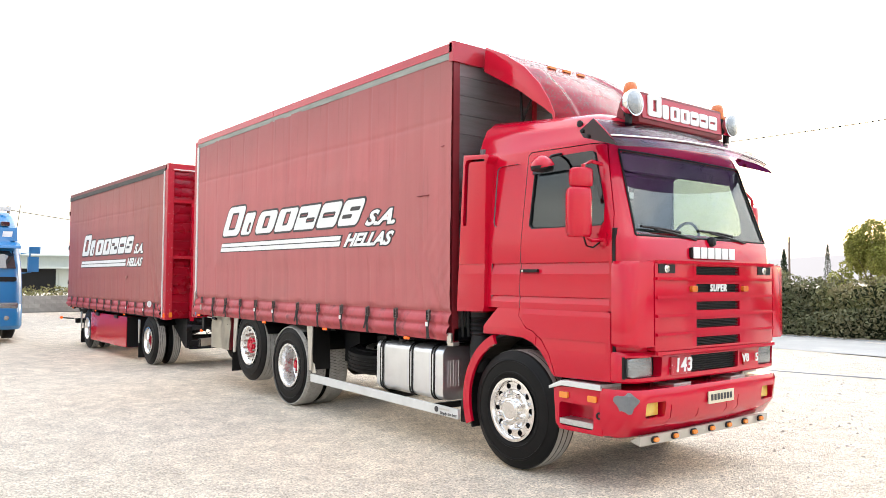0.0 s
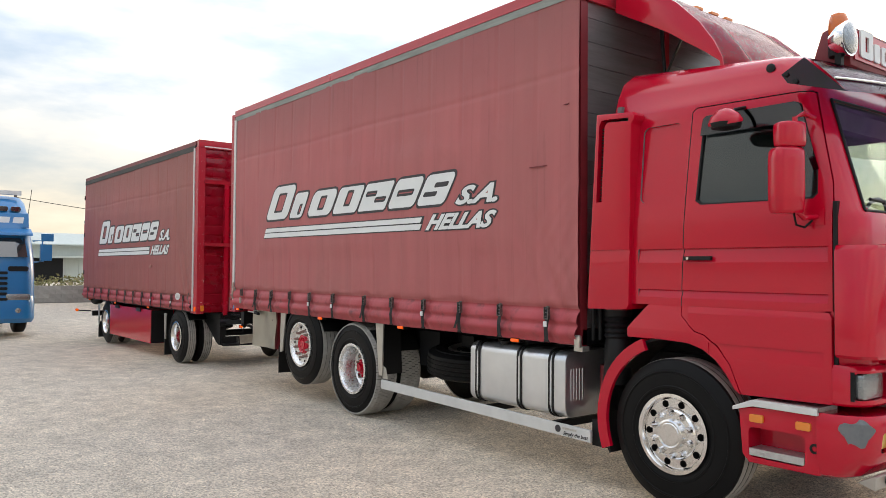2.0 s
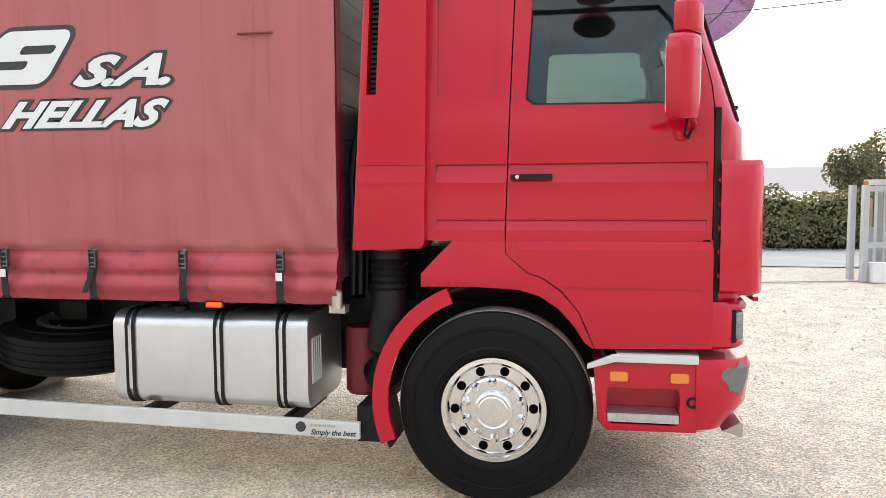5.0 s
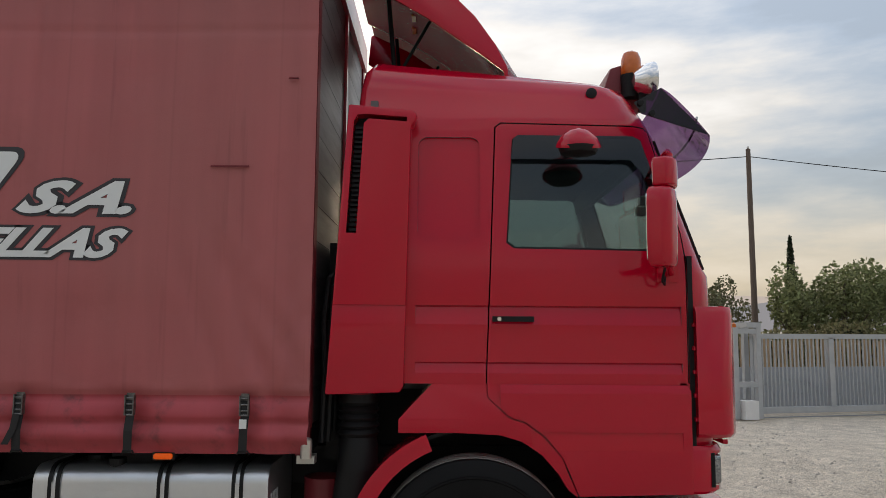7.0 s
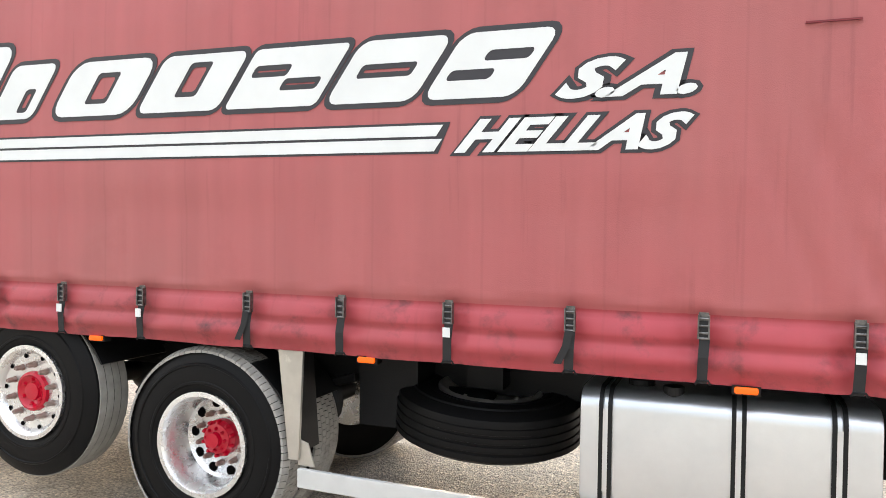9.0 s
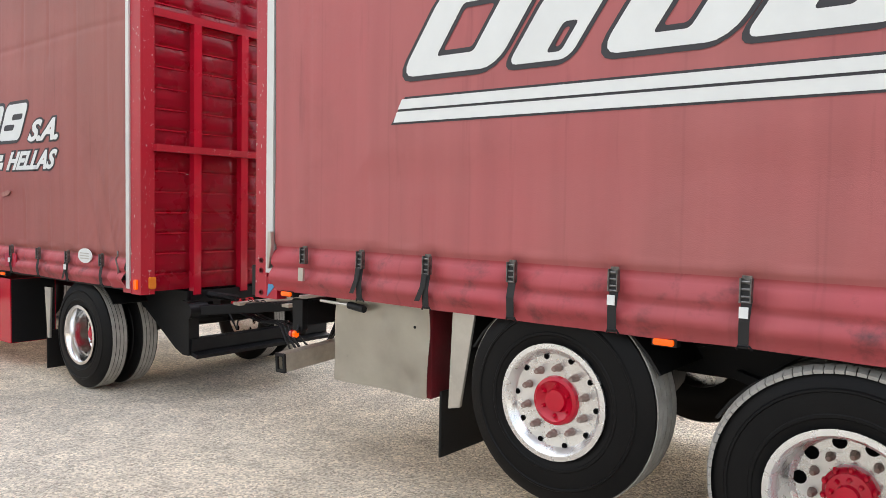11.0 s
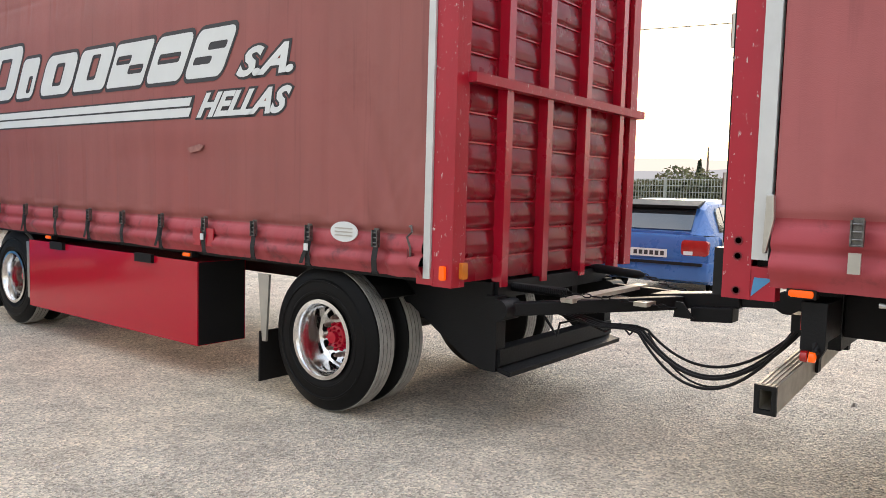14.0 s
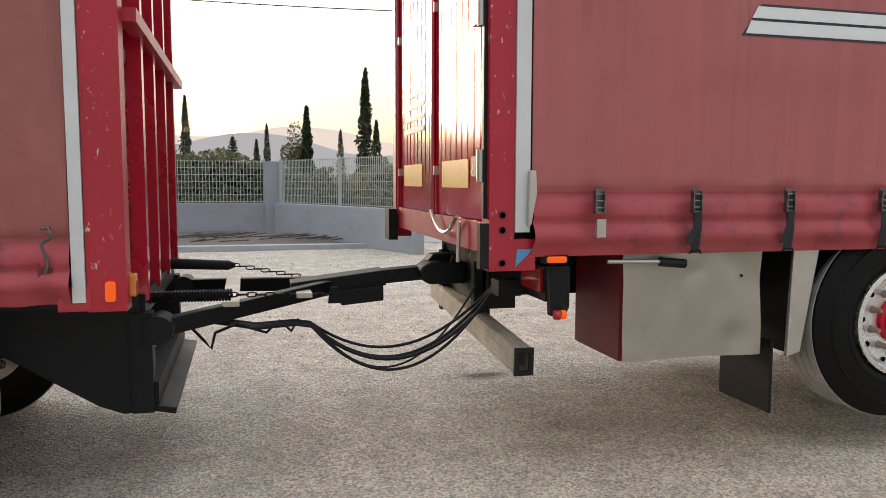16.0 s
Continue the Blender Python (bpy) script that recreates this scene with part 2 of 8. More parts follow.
def tarp(name, low, high, fold, grime=3.95, scale=1.7, at=(0.55, 0.9)):
    """Faded curtain tarpaulin: brown-pink sun fade in broad clouds, vertical streaks, weave bump."""
    m = mat(name, low, 0.52, 0, 0.55, 0.85, high, 0.12, 260, spot=fold, spot_scale=scale, spot_at=at)
    n, l = m.node_tree.nodes, m.node_tree.links
    b = n["Principled BSDF"]
    source = b.inputs["Base Color"].links[0].from_socket
    tc = n.new("ShaderNodeTexCoord")
    mp = n.new("ShaderNodeMapping")
    mp.inputs["Scale"].default_value = (4.0, 1.0, 0.30)
    l.new(tc.outputs["Object"], mp.inputs["Vector"])
    s = n.new("ShaderNodeTexNoise")
    s.inputs["Scale"].default_value, s.inputs["Detail"].default_value = 1.6, 6
    l.new(mp.outputs["Vector"], s.inputs["Vector"])
    r = n.new("ShaderNodeMapRange")
    r.inputs["From Min"].default_value, r.inputs["From Max"].default_value = 0.3, 0.7
    r.inputs["To Min"].default_value, r.inputs["To Max"].default_value = 0.91, 1.06
    l.new(s.outputs["Fac"], r.inputs["Value"])
    # grime washed down from the curtain track
    z = n.new("ShaderNodeSeparateXYZ")
    l.new(tc.outputs["Object"], z.inputs["Vector"])
    g = n.new("ShaderNodeMapRange")
    g.inputs["From Min"].default_value, g.inputs["From Max"].default_value = grime - 0.75, grime
    g.inputs["To Min"].default_value, g.inputs["To Max"].default_value = 0.0, 0.55
    l.new(z.outputs["Z"], g.inputs["Value"])
    k = n.new("ShaderNodeMath")
    k.operation = 'MULTIPLY'
    l.new(g.outputs["Result"], k.inputs[0])
    l.new(s.outputs["Fac"], k.inputs[1])
    # welded seams of the cloth lengths
    p = n.new("ShaderNodeMath")
    p.operation = 'PINGPONG'
    p.inputs[1].default_value = 0.28
    l.new(z.outputs["X"], p.inputs[0])
    e = n.new("ShaderNodeMapRange")
    e.inputs["From Min"].default_value, e.inputs["From Max"].default_value = 0.003, 0.009
    e.inputs["To Min"].default_value, e.inputs["To Max"].default_value = 0.07, 0.0
    l.new(p.outputs[0], e.inputs["Value"])
    seam = n.new("ShaderNodeMath")
    seam.operation = 'ADD'
    # runs of rain-washed dirt
    mp2 = n.new("ShaderNodeMapping")
    mp2.inputs["Scale"].default_value = (5.5, 1.0, 0.28)
    l.new(tc.outputs["Object"], mp2.inputs["Vector"])
    run = n.new("ShaderNodeTexNoise")
    run.inputs["Scale"].default_value, run.inputs["Detail"].default_value, run.inputs["Roughness"].default_value = 2.2, 5, 0.6
    l.new(mp2.outputs["Vector"], run.inputs["Vector"])
    dirt = n.new("ShaderNodeMapRange")
    dirt.inputs["From Min"].default_value, dirt.inputs["From Max"].default_value = 0.60, 0.74
    dirt.inputs["To Min"].default_value, dirt.inputs["To Max"].default_value = 0.0, 0.22
    l.new(run.outputs["Fac"], dirt.inputs["Value"])
    soiled = n.new("ShaderNodeMath")
    soiled.operation = 'ADD'
    l.new(k.outputs[0], soiled.inputs[0])
    l.new(dirt.outputs["Result"], soiled.inputs[1])
    l.new(soiled.outputs[0], seam.inputs[0])
    l.new(e.outputs["Result"], seam.inputs[1])
    k2 = n.new("ShaderNodeMath")
    k2.operation = 'SUBTRACT'
    l.new(r.outputs["Result"], k2.inputs[0])
    l.new(seam.outputs[0], k2.inputs[1])
    h = n.new("ShaderNodeHueSaturation")
    l.new(source, h.inputs["Color"])
    l.new(k2.outputs[0], h.inputs["Value"])
    l.new(h.outputs["Color"], b.inputs["Base Color"])
    # soft creases of handled cloth
    c = n.new("ShaderNodeTexNoise")
    c.inputs["Scale"].default_value, c.inputs["Detail"].default_value, c.inputs["Distortion"].default_value = 1.7, 7, 0.25
    l.new(tc.outputs["Object"], c.inputs["Vector"])
    u = n.new("ShaderNodeBump")
    u.inputs["Strength"].default_value, u.inputs["Distance"].default_value = 0.35, 0.03
    l.new(c.outputs["Fac"], u.inputs["Height"])
    l.new(u.outputs["Normal"], b.inputs["Normal"].links[0].from_node.inputs["Normal"])
    return m


M_TARP = tarp("truck tarpaulin", (0.405, 0.092, 0.098), (0.37, 0.128, 0.12), (0.32, 0.082, 0.08))
M_TARPB = tarp("trailer tarpaulin", (0.32, 0.082, 0.075), (0.29, 0.105, 0.09), (0.235, 0.06, 0.052))


# ---- mesh helpers ----
def part(name, bm, material, parent=None, label="", smooth=False, at=None):
    """Links a bmesh as one mesh object under a thing (an Empty) or under a part."""
    me = bpy.data.meshes.new(name)
    if smooth:
        for f in bm.faces:
            f.smooth = True
        for e in bm.edges:
            if len(e.link_faces) == 2 and e.calc_face_angle(0) > 0.6:
                e.smooth = False
    bm.to_mesh(me)
    bm.free()
    return part_of(name, me, material, parent, label, at)


def part_of(name, me, material, parent=None, label="", at=None):
    if material and not me.materials:
        me.materials.append(material)
    ob = new(name, me)
    if parent:
        ob.parent = parent
        if parent.type == 'EMPTY' and parent.parent is None:
            ob.matrix_parent_inverse = parent.matrix_basis.inverted()
    if at is not None:
        ob.matrix_basis = at
    if label:
        ob["label"] = label
    return ob


def thing(name, x, y, z, label, category, group="", kind=""):
    e = new(name)
    e.empty_display_size = 0.2
    e.matrix_basis = pose(x, y, z)
    return tagged(e, label, category, group, kind)


def bevelled(bm, width, segments=2, angle=0.5):
    if width > 0:
        edges = [e for e in bm.edges if len(e.link_faces) == 2 and e.calc_face_angle(0) > angle]
        bmesh.ops.bevel(bm, geom=edges, offset=width, segments=segments, profile=0.6, affect='EDGES', clamp_overlap=True)
    return bm


def box(x0, x1, y0, y1, z0, z1, bevel=0.0, bm=None):
    own = bm is None
    b = bmesh.new() if own else bm
    v = [b.verts.new((x, y, z)) for x in (x0, x1) for y in (y0, y1) for z in (z0, z1)]
    for f in ((0, 1, 3, 2), (4, 6, 7, 5), (0, 4, 5, 1), (2, 3, 7, 6), (0, 2, 6, 4), (1, 5, 7, 3)):
        b.faces.new([v[i] for i in f])
    if own:
        bevelled(b, bevel)
    return b


def prism(points, a, b, axis="y", bevel=0.0, bm=None, segments=2):
    """Extrudes a polygon. axis y: points are (x, z); axis x: (y, z); axis z: (x, y)."""
    own = bm is None
    m = bmesh.new() if own else bm

    def place(p, d):
        return {"y": (p[0], d, p[1]), "x": (d, p[0], p[1]), "z": (p[0], p[1], d)}[axis]
    lo, hi = [m.verts.new(place(p, a)) for p in points], [m.verts.new(place(p, b)) for p in points]
    k = len(points)
    fs = [m.faces.new(lo), m.faces.new(hi[::-1])]
    for i in range(k):
        j = (i + 1) % k
        fs.append(m.faces.new((lo[i], hi[i], hi[j], lo[j])))
    bmesh.ops.recalc_face_normals(m, faces=fs)
    if own:
        bevelled(m, bevel, segments)
    return m


def rounded(x0, x1, z0, z1, r, k=5):
    """Points of a rounded rectangle."""
    out = []
    for cx, cz, a in ((x1 - r, z1 - r, 0), (x0 + r, z1 - r, 90), (x0 + r, z0 + r, 180), (x1 - r, z0 + r, 270)):
        out += [(cx + r * math.cos(radians(a + 90 * i / k)), cz + r * math.sin(radians(a + 90 * i / k))) for i in range(k + 1)]
    return out


def lathe(profile, segs=40, bm=None, axis="y", centre=(0, 0, 0), closed=True):
    """Turns (radius, along) round the y, z or x axis through the centre."""
    m = bm or bmesh.new()
    cx, cy, cz = centre
    rings = []
    for r, d in profile:
        ring = []
        for i in range(segs):
            a = 2 * math.pi * i / segs
            c, s = r * math.cos(a), r * math.sin(a)
            ring.append(m.verts.new({"y": (cx + c, cy + d, cz + s), "z": (cx + c, cy + s, cz + d), "x": (cx + d, cy + c, cz + s)}[axis]))
        rings.append(ring)
    fs = []
    pairs = list(zip(rings, rings[1:])) + ([(rings[-1], rings[0])] if closed else [])
    for p, q in pairs:
        for i in range(segs):
            j = (i + 1) % segs
            fs.append(m.faces.new((p[i], p[j], q[j], q[i])))
    if not closed:
        for ring, flip in ((rings[0], False), (rings[-1], True)):
            fs.append(m.faces.new(ring[::-1] if flip else ring))
    bmesh.ops.recalc_face_normals(m, faces=fs)
    return m


def tube(points, r, segs=8, bm=None):
    m = bm or bmesh.new()
    pts = [Vector(p) for p in points]
    rings = []
    for i, p in enumerate(pts):
        d = (pts[min(i + 1, len(pts) - 1)] - pts[max(i - 1, 0)]).normalized()
        u = d.cross((0, 0, 1) if abs(d.z) < 0.9 else (1, 0, 0)).normalized()
        w = d.cross(u)
        rr = r[i] if isinstance(r, (list, tuple)) else r
        rings.append([m.verts.new(p + rr * (math.cos(2 * math.pi * k / segs) * u + math.sin(2 * math.pi * k / segs) * w)) for k in range(segs)])
    fs = []
    for a, b in zip(rings, rings[1:]):
        for k in range(segs):
            j = (k + 1) % segs
            fs.append(m.faces.new((a[k], a[j], b[j], b[k])))
    fs += [m.faces.new(rings[0]), m.faces.new(rings[-1][::-1])]
    bmesh.ops.recalc_face_normals(m, faces=fs)
    return m


def sag(p, q, drop, k=14):
    """Points of a line that hangs between two places."""
    p, q = Vector(p), Vector(q)
    return [p.lerp(q, i / k) - Vector((0, 0, drop * 4 * (i / k) * (1 - i / k))) for i in range(k + 1)]


def loft(rings, bm=None):
    """Closed skin through rings of equal count, capped at both ends."""
    m = bm or bmesh.new()
    rows = [[m.verts.new(p) for p in ring] for ring in rings]
    fs = []
    for a, b in zip(rows, rows[1:]):
        for i in range(len(a)):
            j = (i + 1) % len(a)
            fs.append(m.faces.new((a[i], a[j], b[j], b[i])))
    fs += [m.faces.new(rows[0][::-1]), m.faces.new(rows[-1])]
    bmesh.ops.recalc_face_normals(m, faces=fs)
    return m


def grid(nx, nz, f, bm=None):
    """Sheet of nx by nz cells; f(u, v) gives the place."""
    m = bm or bmesh.new()
    v = [[m.verts.new(f(i / nx, j / nz)) for j in range(nz + 1)] for i in range(nx + 1)]
    for i in range(nx):
        for j in range(nz):
            m.faces.new((v[i][j], v[i + 1][j], v[i + 1][j + 1], v[i][j + 1]))
    return m


def boolean(bm, cutter, how='DIFFERENCE'):
    """bm cut by (or kept inside) the cutter; frees both and returns a new bmesh."""
    obs = []
    for k in (bm, cutter):
        me = bpy.data.meshes.new("blank")
        bmesh.ops.recalc_face_normals(k, faces=k.faces)
        k.to_mesh(me)
        obs.append(new("blank", me))
    mod = obs[0].modifiers.new("cut", 'BOOLEAN')
    mod.object, mod.operation, mod.solver = obs[1], how, 'EXACT'
    mod.use_self = True
    bpy.context.view_layer.update()
    done = bpy.data.meshes.new_from_object(obs[0].evaluated_get(bpy.context.evaluated_depsgraph_get()))
    out = bmesh.new()
    out.from_mesh(done)
    for o in obs:
        me = o.data
        bpy.data.objects.remove(o)
        bpy.data.meshes.remove(me)
    bpy.data.meshes.remove(done)
    if not how == 'SLICE':
        bm.free()
        cutter.free()
    return out


def letters(name, body, size, m, material, parent, shear=0.0, thick=0.002, spread=1.0, label=""):
    """Raised writing in the built-in font, as a mesh at the pose m (x to the right, y up)."""
    c = bpy.data.curves.new("blank", 'FONT')
    c.body, c.size, c.shear, c.extrude, c.space_character = body, size, shear, thick, spread
    c.align_x, c.align_y, c.offset, c.resolution_u = 'CENTER', 'CENTER', 0.025 * size, 3
    o = new("blank", c)
    bpy.context.view_layer.update()
    me = bpy.data.meshes.new_from_object(o.evaluated_get(bpy.context.evaluated_depsgraph_get()))
    bpy.data.objects.remove(o)
    me.name = name
    me.transform(m)
    me.materials.clear()
    return part_of(name, me, material, parent, label)


SIDE = Matrix.Rotation(radians(90), 4, 'X')                     # writing that faces -y
FRONT = Matrix.Rotation(radians(90), 4, 'Z') @ SIDE              # writing that faces +x

# ---- ground ----
def gravel_material():
    m = mat("pale gravel", (0.67, 0.605, 0.525), 0.95, 0, 0.18, 0.6, (0.56, 0.485, 0.395), 0, spec=0.2)
    n, l = m.node_tree.nodes, m.node_tree.links
    b = n["Principled BSDF"]
    source = b.inputs["Base Color"].links[0].from_socket
    tc = n.new("ShaderNodeTexCoord")
    v = n.new("ShaderNodeTexVoronoi")
    v.inputs["Scale"].default_value = 30
    l.new(tc.outputs["Object"], v.inputs["Vector"])
    v2 = n.new("ShaderNodeTexVoronoi")
    v2.inputs["Scale"].default_value = 80
    l.new(tc.outputs["Object"], v2.inputs["Vector"])
    g = n.new("ShaderNodeTexNoise")
    g.inputs["Scale"].default_value, g.inputs["Detail"].default_value, g.inputs["Roughness"].default_value = 3.0, 9, 0.7
    l.new(tc.outputs["Object"], g.inputs["Vector"])
    ramp = n.new("ShaderNodeValToRGB")
    ramp.color_ramp.elements[0].position, ramp.color_ramp.elements[1].position = 0.0, 1.0
    ramp.color_ramp.elements[0].color, ramp.color_ramp.elements[1].color = (0.50, 0.485, 0.455, 1), (1.62, 1.59, 1.51, 1)
    l.new(v2.outputs["Color"], ramp.inputs["Fac"])
    x = n.new("ShaderNodeMix")
    x.data_type, x.blend_type = 'RGBA', 'MULTIPLY'
    x.inputs["Factor"].default_value = 1.0
    l.new(source, x.inputs["A"])
    l.new(ramp.outputs["Color"], x.inputs["B"])
    r = n.new("ShaderNodeMapRange")
    r.inputs["From Min"].default_value, r.inputs["From Max"].default_value = 0.32, 0.68
    r.inputs["To Min"].default_value, r.inputs["To Max"].default_value = 0.74, 1.16
    l.new(g.outputs["Fac"], r.inputs["Value"])
    h = n.new("ShaderNodeHueSaturation")
    l.new(x.outputs["Result"], h.inputs["Color"])
    l.new(r.outputs["Result"], h.inputs["Value"])
    l.new(h.outputs["Color"], b.inputs["Base Color"])
    add = n.new("ShaderNodeMath")
    add.operation = 'ADD'
    l.new(v.outputs["Distance"], add.inputs[0])
    l.new(v2.outputs["Distance"], add.inputs[1])
    u = n.new("ShaderNodeBump")
    u.inputs["Strength"].default_value, u.inputs["Distance"].default_value = 1.0, 0.016
    l.new(add.outputs[0], u.inputs["Height"])
    # clods and scuffed ridges, drawn out along the wheel tracks
    mp = n.new("ShaderNodeMapping")
    mp.inputs["Scale"].default_value = (0.55, 1.0, 1.0)
    l.new(tc.outputs["Object"], mp.inputs["Vector"])
    clod = n.new("ShaderNodeTexNoise")
    clod.inputs["Scale"].default_value, clod.inputs["Detail"].default_value, clod.inputs["Roughness"].default_value = 7.0, 7, 0.68
    l.new(mp.outputs["Vector"], clod.inputs["Vector"])
    u2 = n.new("ShaderNodeBump")
    u2.inputs["Strength"].default_value, u2.inputs["Distance"].default_value = 0.6, 0.04
    l.new(clod.outputs["Fac"], u2.inputs["Height"])
    l.new(u.outputs["Normal"], u2.inputs["Normal"])
    l.new(u2.outputs["Normal"], b.inputs["Normal"])
    # oil that dripped under the coupling
    gap = n.new("ShaderNodeVectorMath")
    gap.operation = 'SUBTRACT'
    gap.inputs[1].default_value = (-7.28, 2.08, 0)
    l.new(tc.outputs["Object"], gap.inputs[0])
    flat = n.new("ShaderNodeVectorMath")
    flat.operation = 'MULTIPLY'
    flat.inputs[1].default_value = (3.2, 7.0, 0)
    l.new(gap.outputs["Vector"], flat.inputs[0])
    far = n.new("ShaderNodeVectorMath")
    far.operation = 'LENGTH'
    l.new(flat.outputs["Vector"], far.inputs[0])
    ragged = n.new("ShaderNodeMath")
    ragged.operation = 'ADD'
    l.new(far.outputs["Value"], ragged.inputs[0])
    l.new(clod.outputs["Fac"], ragged.inputs[1])
    wet = n.new("ShaderNodeMapRange")
    wet.inputs["From Min"].default_value, wet.inputs["From Max"].default_value = 0.75, 1.35
    wet.inputs["To Min"].default_value, wet.inputs["To Max"].default_value = 0.8, 0.0
    l.new(ragged.outputs[0], wet.inputs["Value"])
    oil = n.new("ShaderNodeMix")
    oil.data_type = 'RGBA'
    oil.inputs["B"].default_value = (0.10, 0.08, 0.062, 1)
    l.new(wet.outputs["Result"], oil.inputs["Factor"])
    l.new(h.outputs["Color"], oil.inputs["A"])
    l.new(oil.outputs["Result"], b.inputs["Base Color"])
    return m


M_GRAVEL = gravel_material()


def ground_z(x, y):
    """Height of the yard: shallow unevenness, level under the lorry, a shade lower under the trailer."""
    near = max(0.0, 1 - max(abs(x + 6) / 40, abs(y - 4) / 22))
    z = 0.035 * noise.noise((x * 0.35, y * 0.35, 0)) * min(1, near * 3) - 0.012
    if -20 < x < 3 and -0.6 < y < 3:
        z = min(z, -0.002)
    return z - 0.026 * max(0, min(1, (-8.0 - x) / 1.5))


def ground_sheet():
    """One sheet: fine cells with shallow unevenness round the lorries, coarse to the horizon."""
    fine = [-40 + 0.5 * i for i in range(141)]
    xs = [-2500, -800, -300, -120, -60] + fine + [45, 80, 200, 600, 2500]
    ys = [-2500, -600, -150, -50, -25] + [-12 + 0.5 * i for i in range(70)] + [30, 50, 120, 400, 1200, 2500]
    b = bmesh.new()
    rows = []
    for x in xs:
        row = []
        for y in ys:
            row.append(b.verts.new((x, y, ground_z(x, y))))
        rows.append(row)
    for p, q in zip(rows, rows[1:]):
        for j in range(len(ys) - 1):
            b.faces.new((p[j], q[j], q[j + 1], p[j + 1]))
    return tagged(part("ground", b, M_GRAVEL, smooth=True), "pale compacted gravel yard with scattered small stones", "ground", kind="structure")


ground_sheet()

# ---- the red lorry ----
W = 2.32                       # breadth of the lorry; its near side lies at y = 0
MID = W / 2
truck = thing("lorry", -4.0, MID, 0.0, "red three-axle curtain-sided lorry with white and black company lettering", "lorry")


def tyre_profile(r, w, rim):
    """(radius, along y) round the section of a tyre whose outer face is at 0."""
    return [(rim, 0.03), (rim + 0.025, 0.008), (rim + 0.05, 0.003), (rim + 0.054, -0.003), (rim + 0.066, -0.003), (rim + 0.07, 0.001), (rim + 0.09, 0.0), (r - 0.12, 0.003), (r - 0.096, 0.006), (r - 0.092, 0.000), (r - 0.084, 0.001), (r - 0.078, 0.010), (r - 0.03, 0.026), (r - 0.006, 0.040), (r, 0.06),
            (r, w - 0.06), (r - 0.006, w - 0.04), (r - 0.05, w - 0.014), (rim + 0.09, w), (rim, w - 0.03)]


def tread(r, w, blocks=64, rows=5, fill=0.84, gap=0.010, edge=0.045, lift=0.006):
    """Raised blocks round the tread; two triangles short of boxes."""
    b = bmesh.new()
    step = (w - 2 * edge) / rows
    for k in range(rows):
        y0 = edge + k * step + gap * 0.4
        y1 = y0 + step - gap
        for i in range(blocks):
            a0 = 2 * math.pi * (i + 0.5 * (k % 2)) / blocks
            a1 = a0 + 2 * math.pi / blocks * fill
            lo, hi = [], []
            for a, y in ((a0, y0), (a1, y0), (a1, y1), (a0, y1)):
                out = r - 18 * max(0.0, 0.045 - y, y - w + 0.045) ** 2
                lo.append(b.verts.new((out * 0.985 * math.cos(a), y, out * 0.985 * math.sin(a))))
                hi.append(b.verts.new(((out + lift) * math.cos(a), y, (out + lift) * math.sin(a))))
            b.faces.new(hi)
            for i0 in range(4):
                j0 = (i0 + 1) % 4
                b.faces.new((lo[i0], lo[j0], hi[j0], hi[i0]))
    bmesh.ops.recalc_face_normals(b, faces=b.faces)
    return b


def dimples(parent, count, ring, r, depth, y):
    """Vent holes as thin black discs on the wheel; their inner shade is colour."""
    me = None
    for i in range(count):
        a = 2 * math.pi * (i + 0.5) / count
        at = pose(ring * math.cos(a), 0, ring * math.sin(a))
        if me is None:
            me = part("vent_hole", lathe([(r, y), (r, y + depth), (0.001, y + depth)], 14, closed=False), M_HOLE, parent, at=at).data
        else:
            part_of("vent_hole", me, M_HOLE, parent, at=at)


def bolt_ring(name, count, ring, y, material, parent, r=0.022, h=0.05, start=0.0):
    me = None
    for i in range(count):
        a = 2 * math.pi * (i + start) / count
        at = pose(ring * math.cos(a), y, ring * math.sin(a))
        if me is None:
            ob = part(name, lathe([(r * 1.25, 0.0), (r, -0.012), (r * 0.92, -h * 0.7), (r * 0.6, -h)], 8, closed=False), material, parent, smooth=True, at=at)
            me = ob.data
        else:
            part_of(name, me, material, parent, at=at)


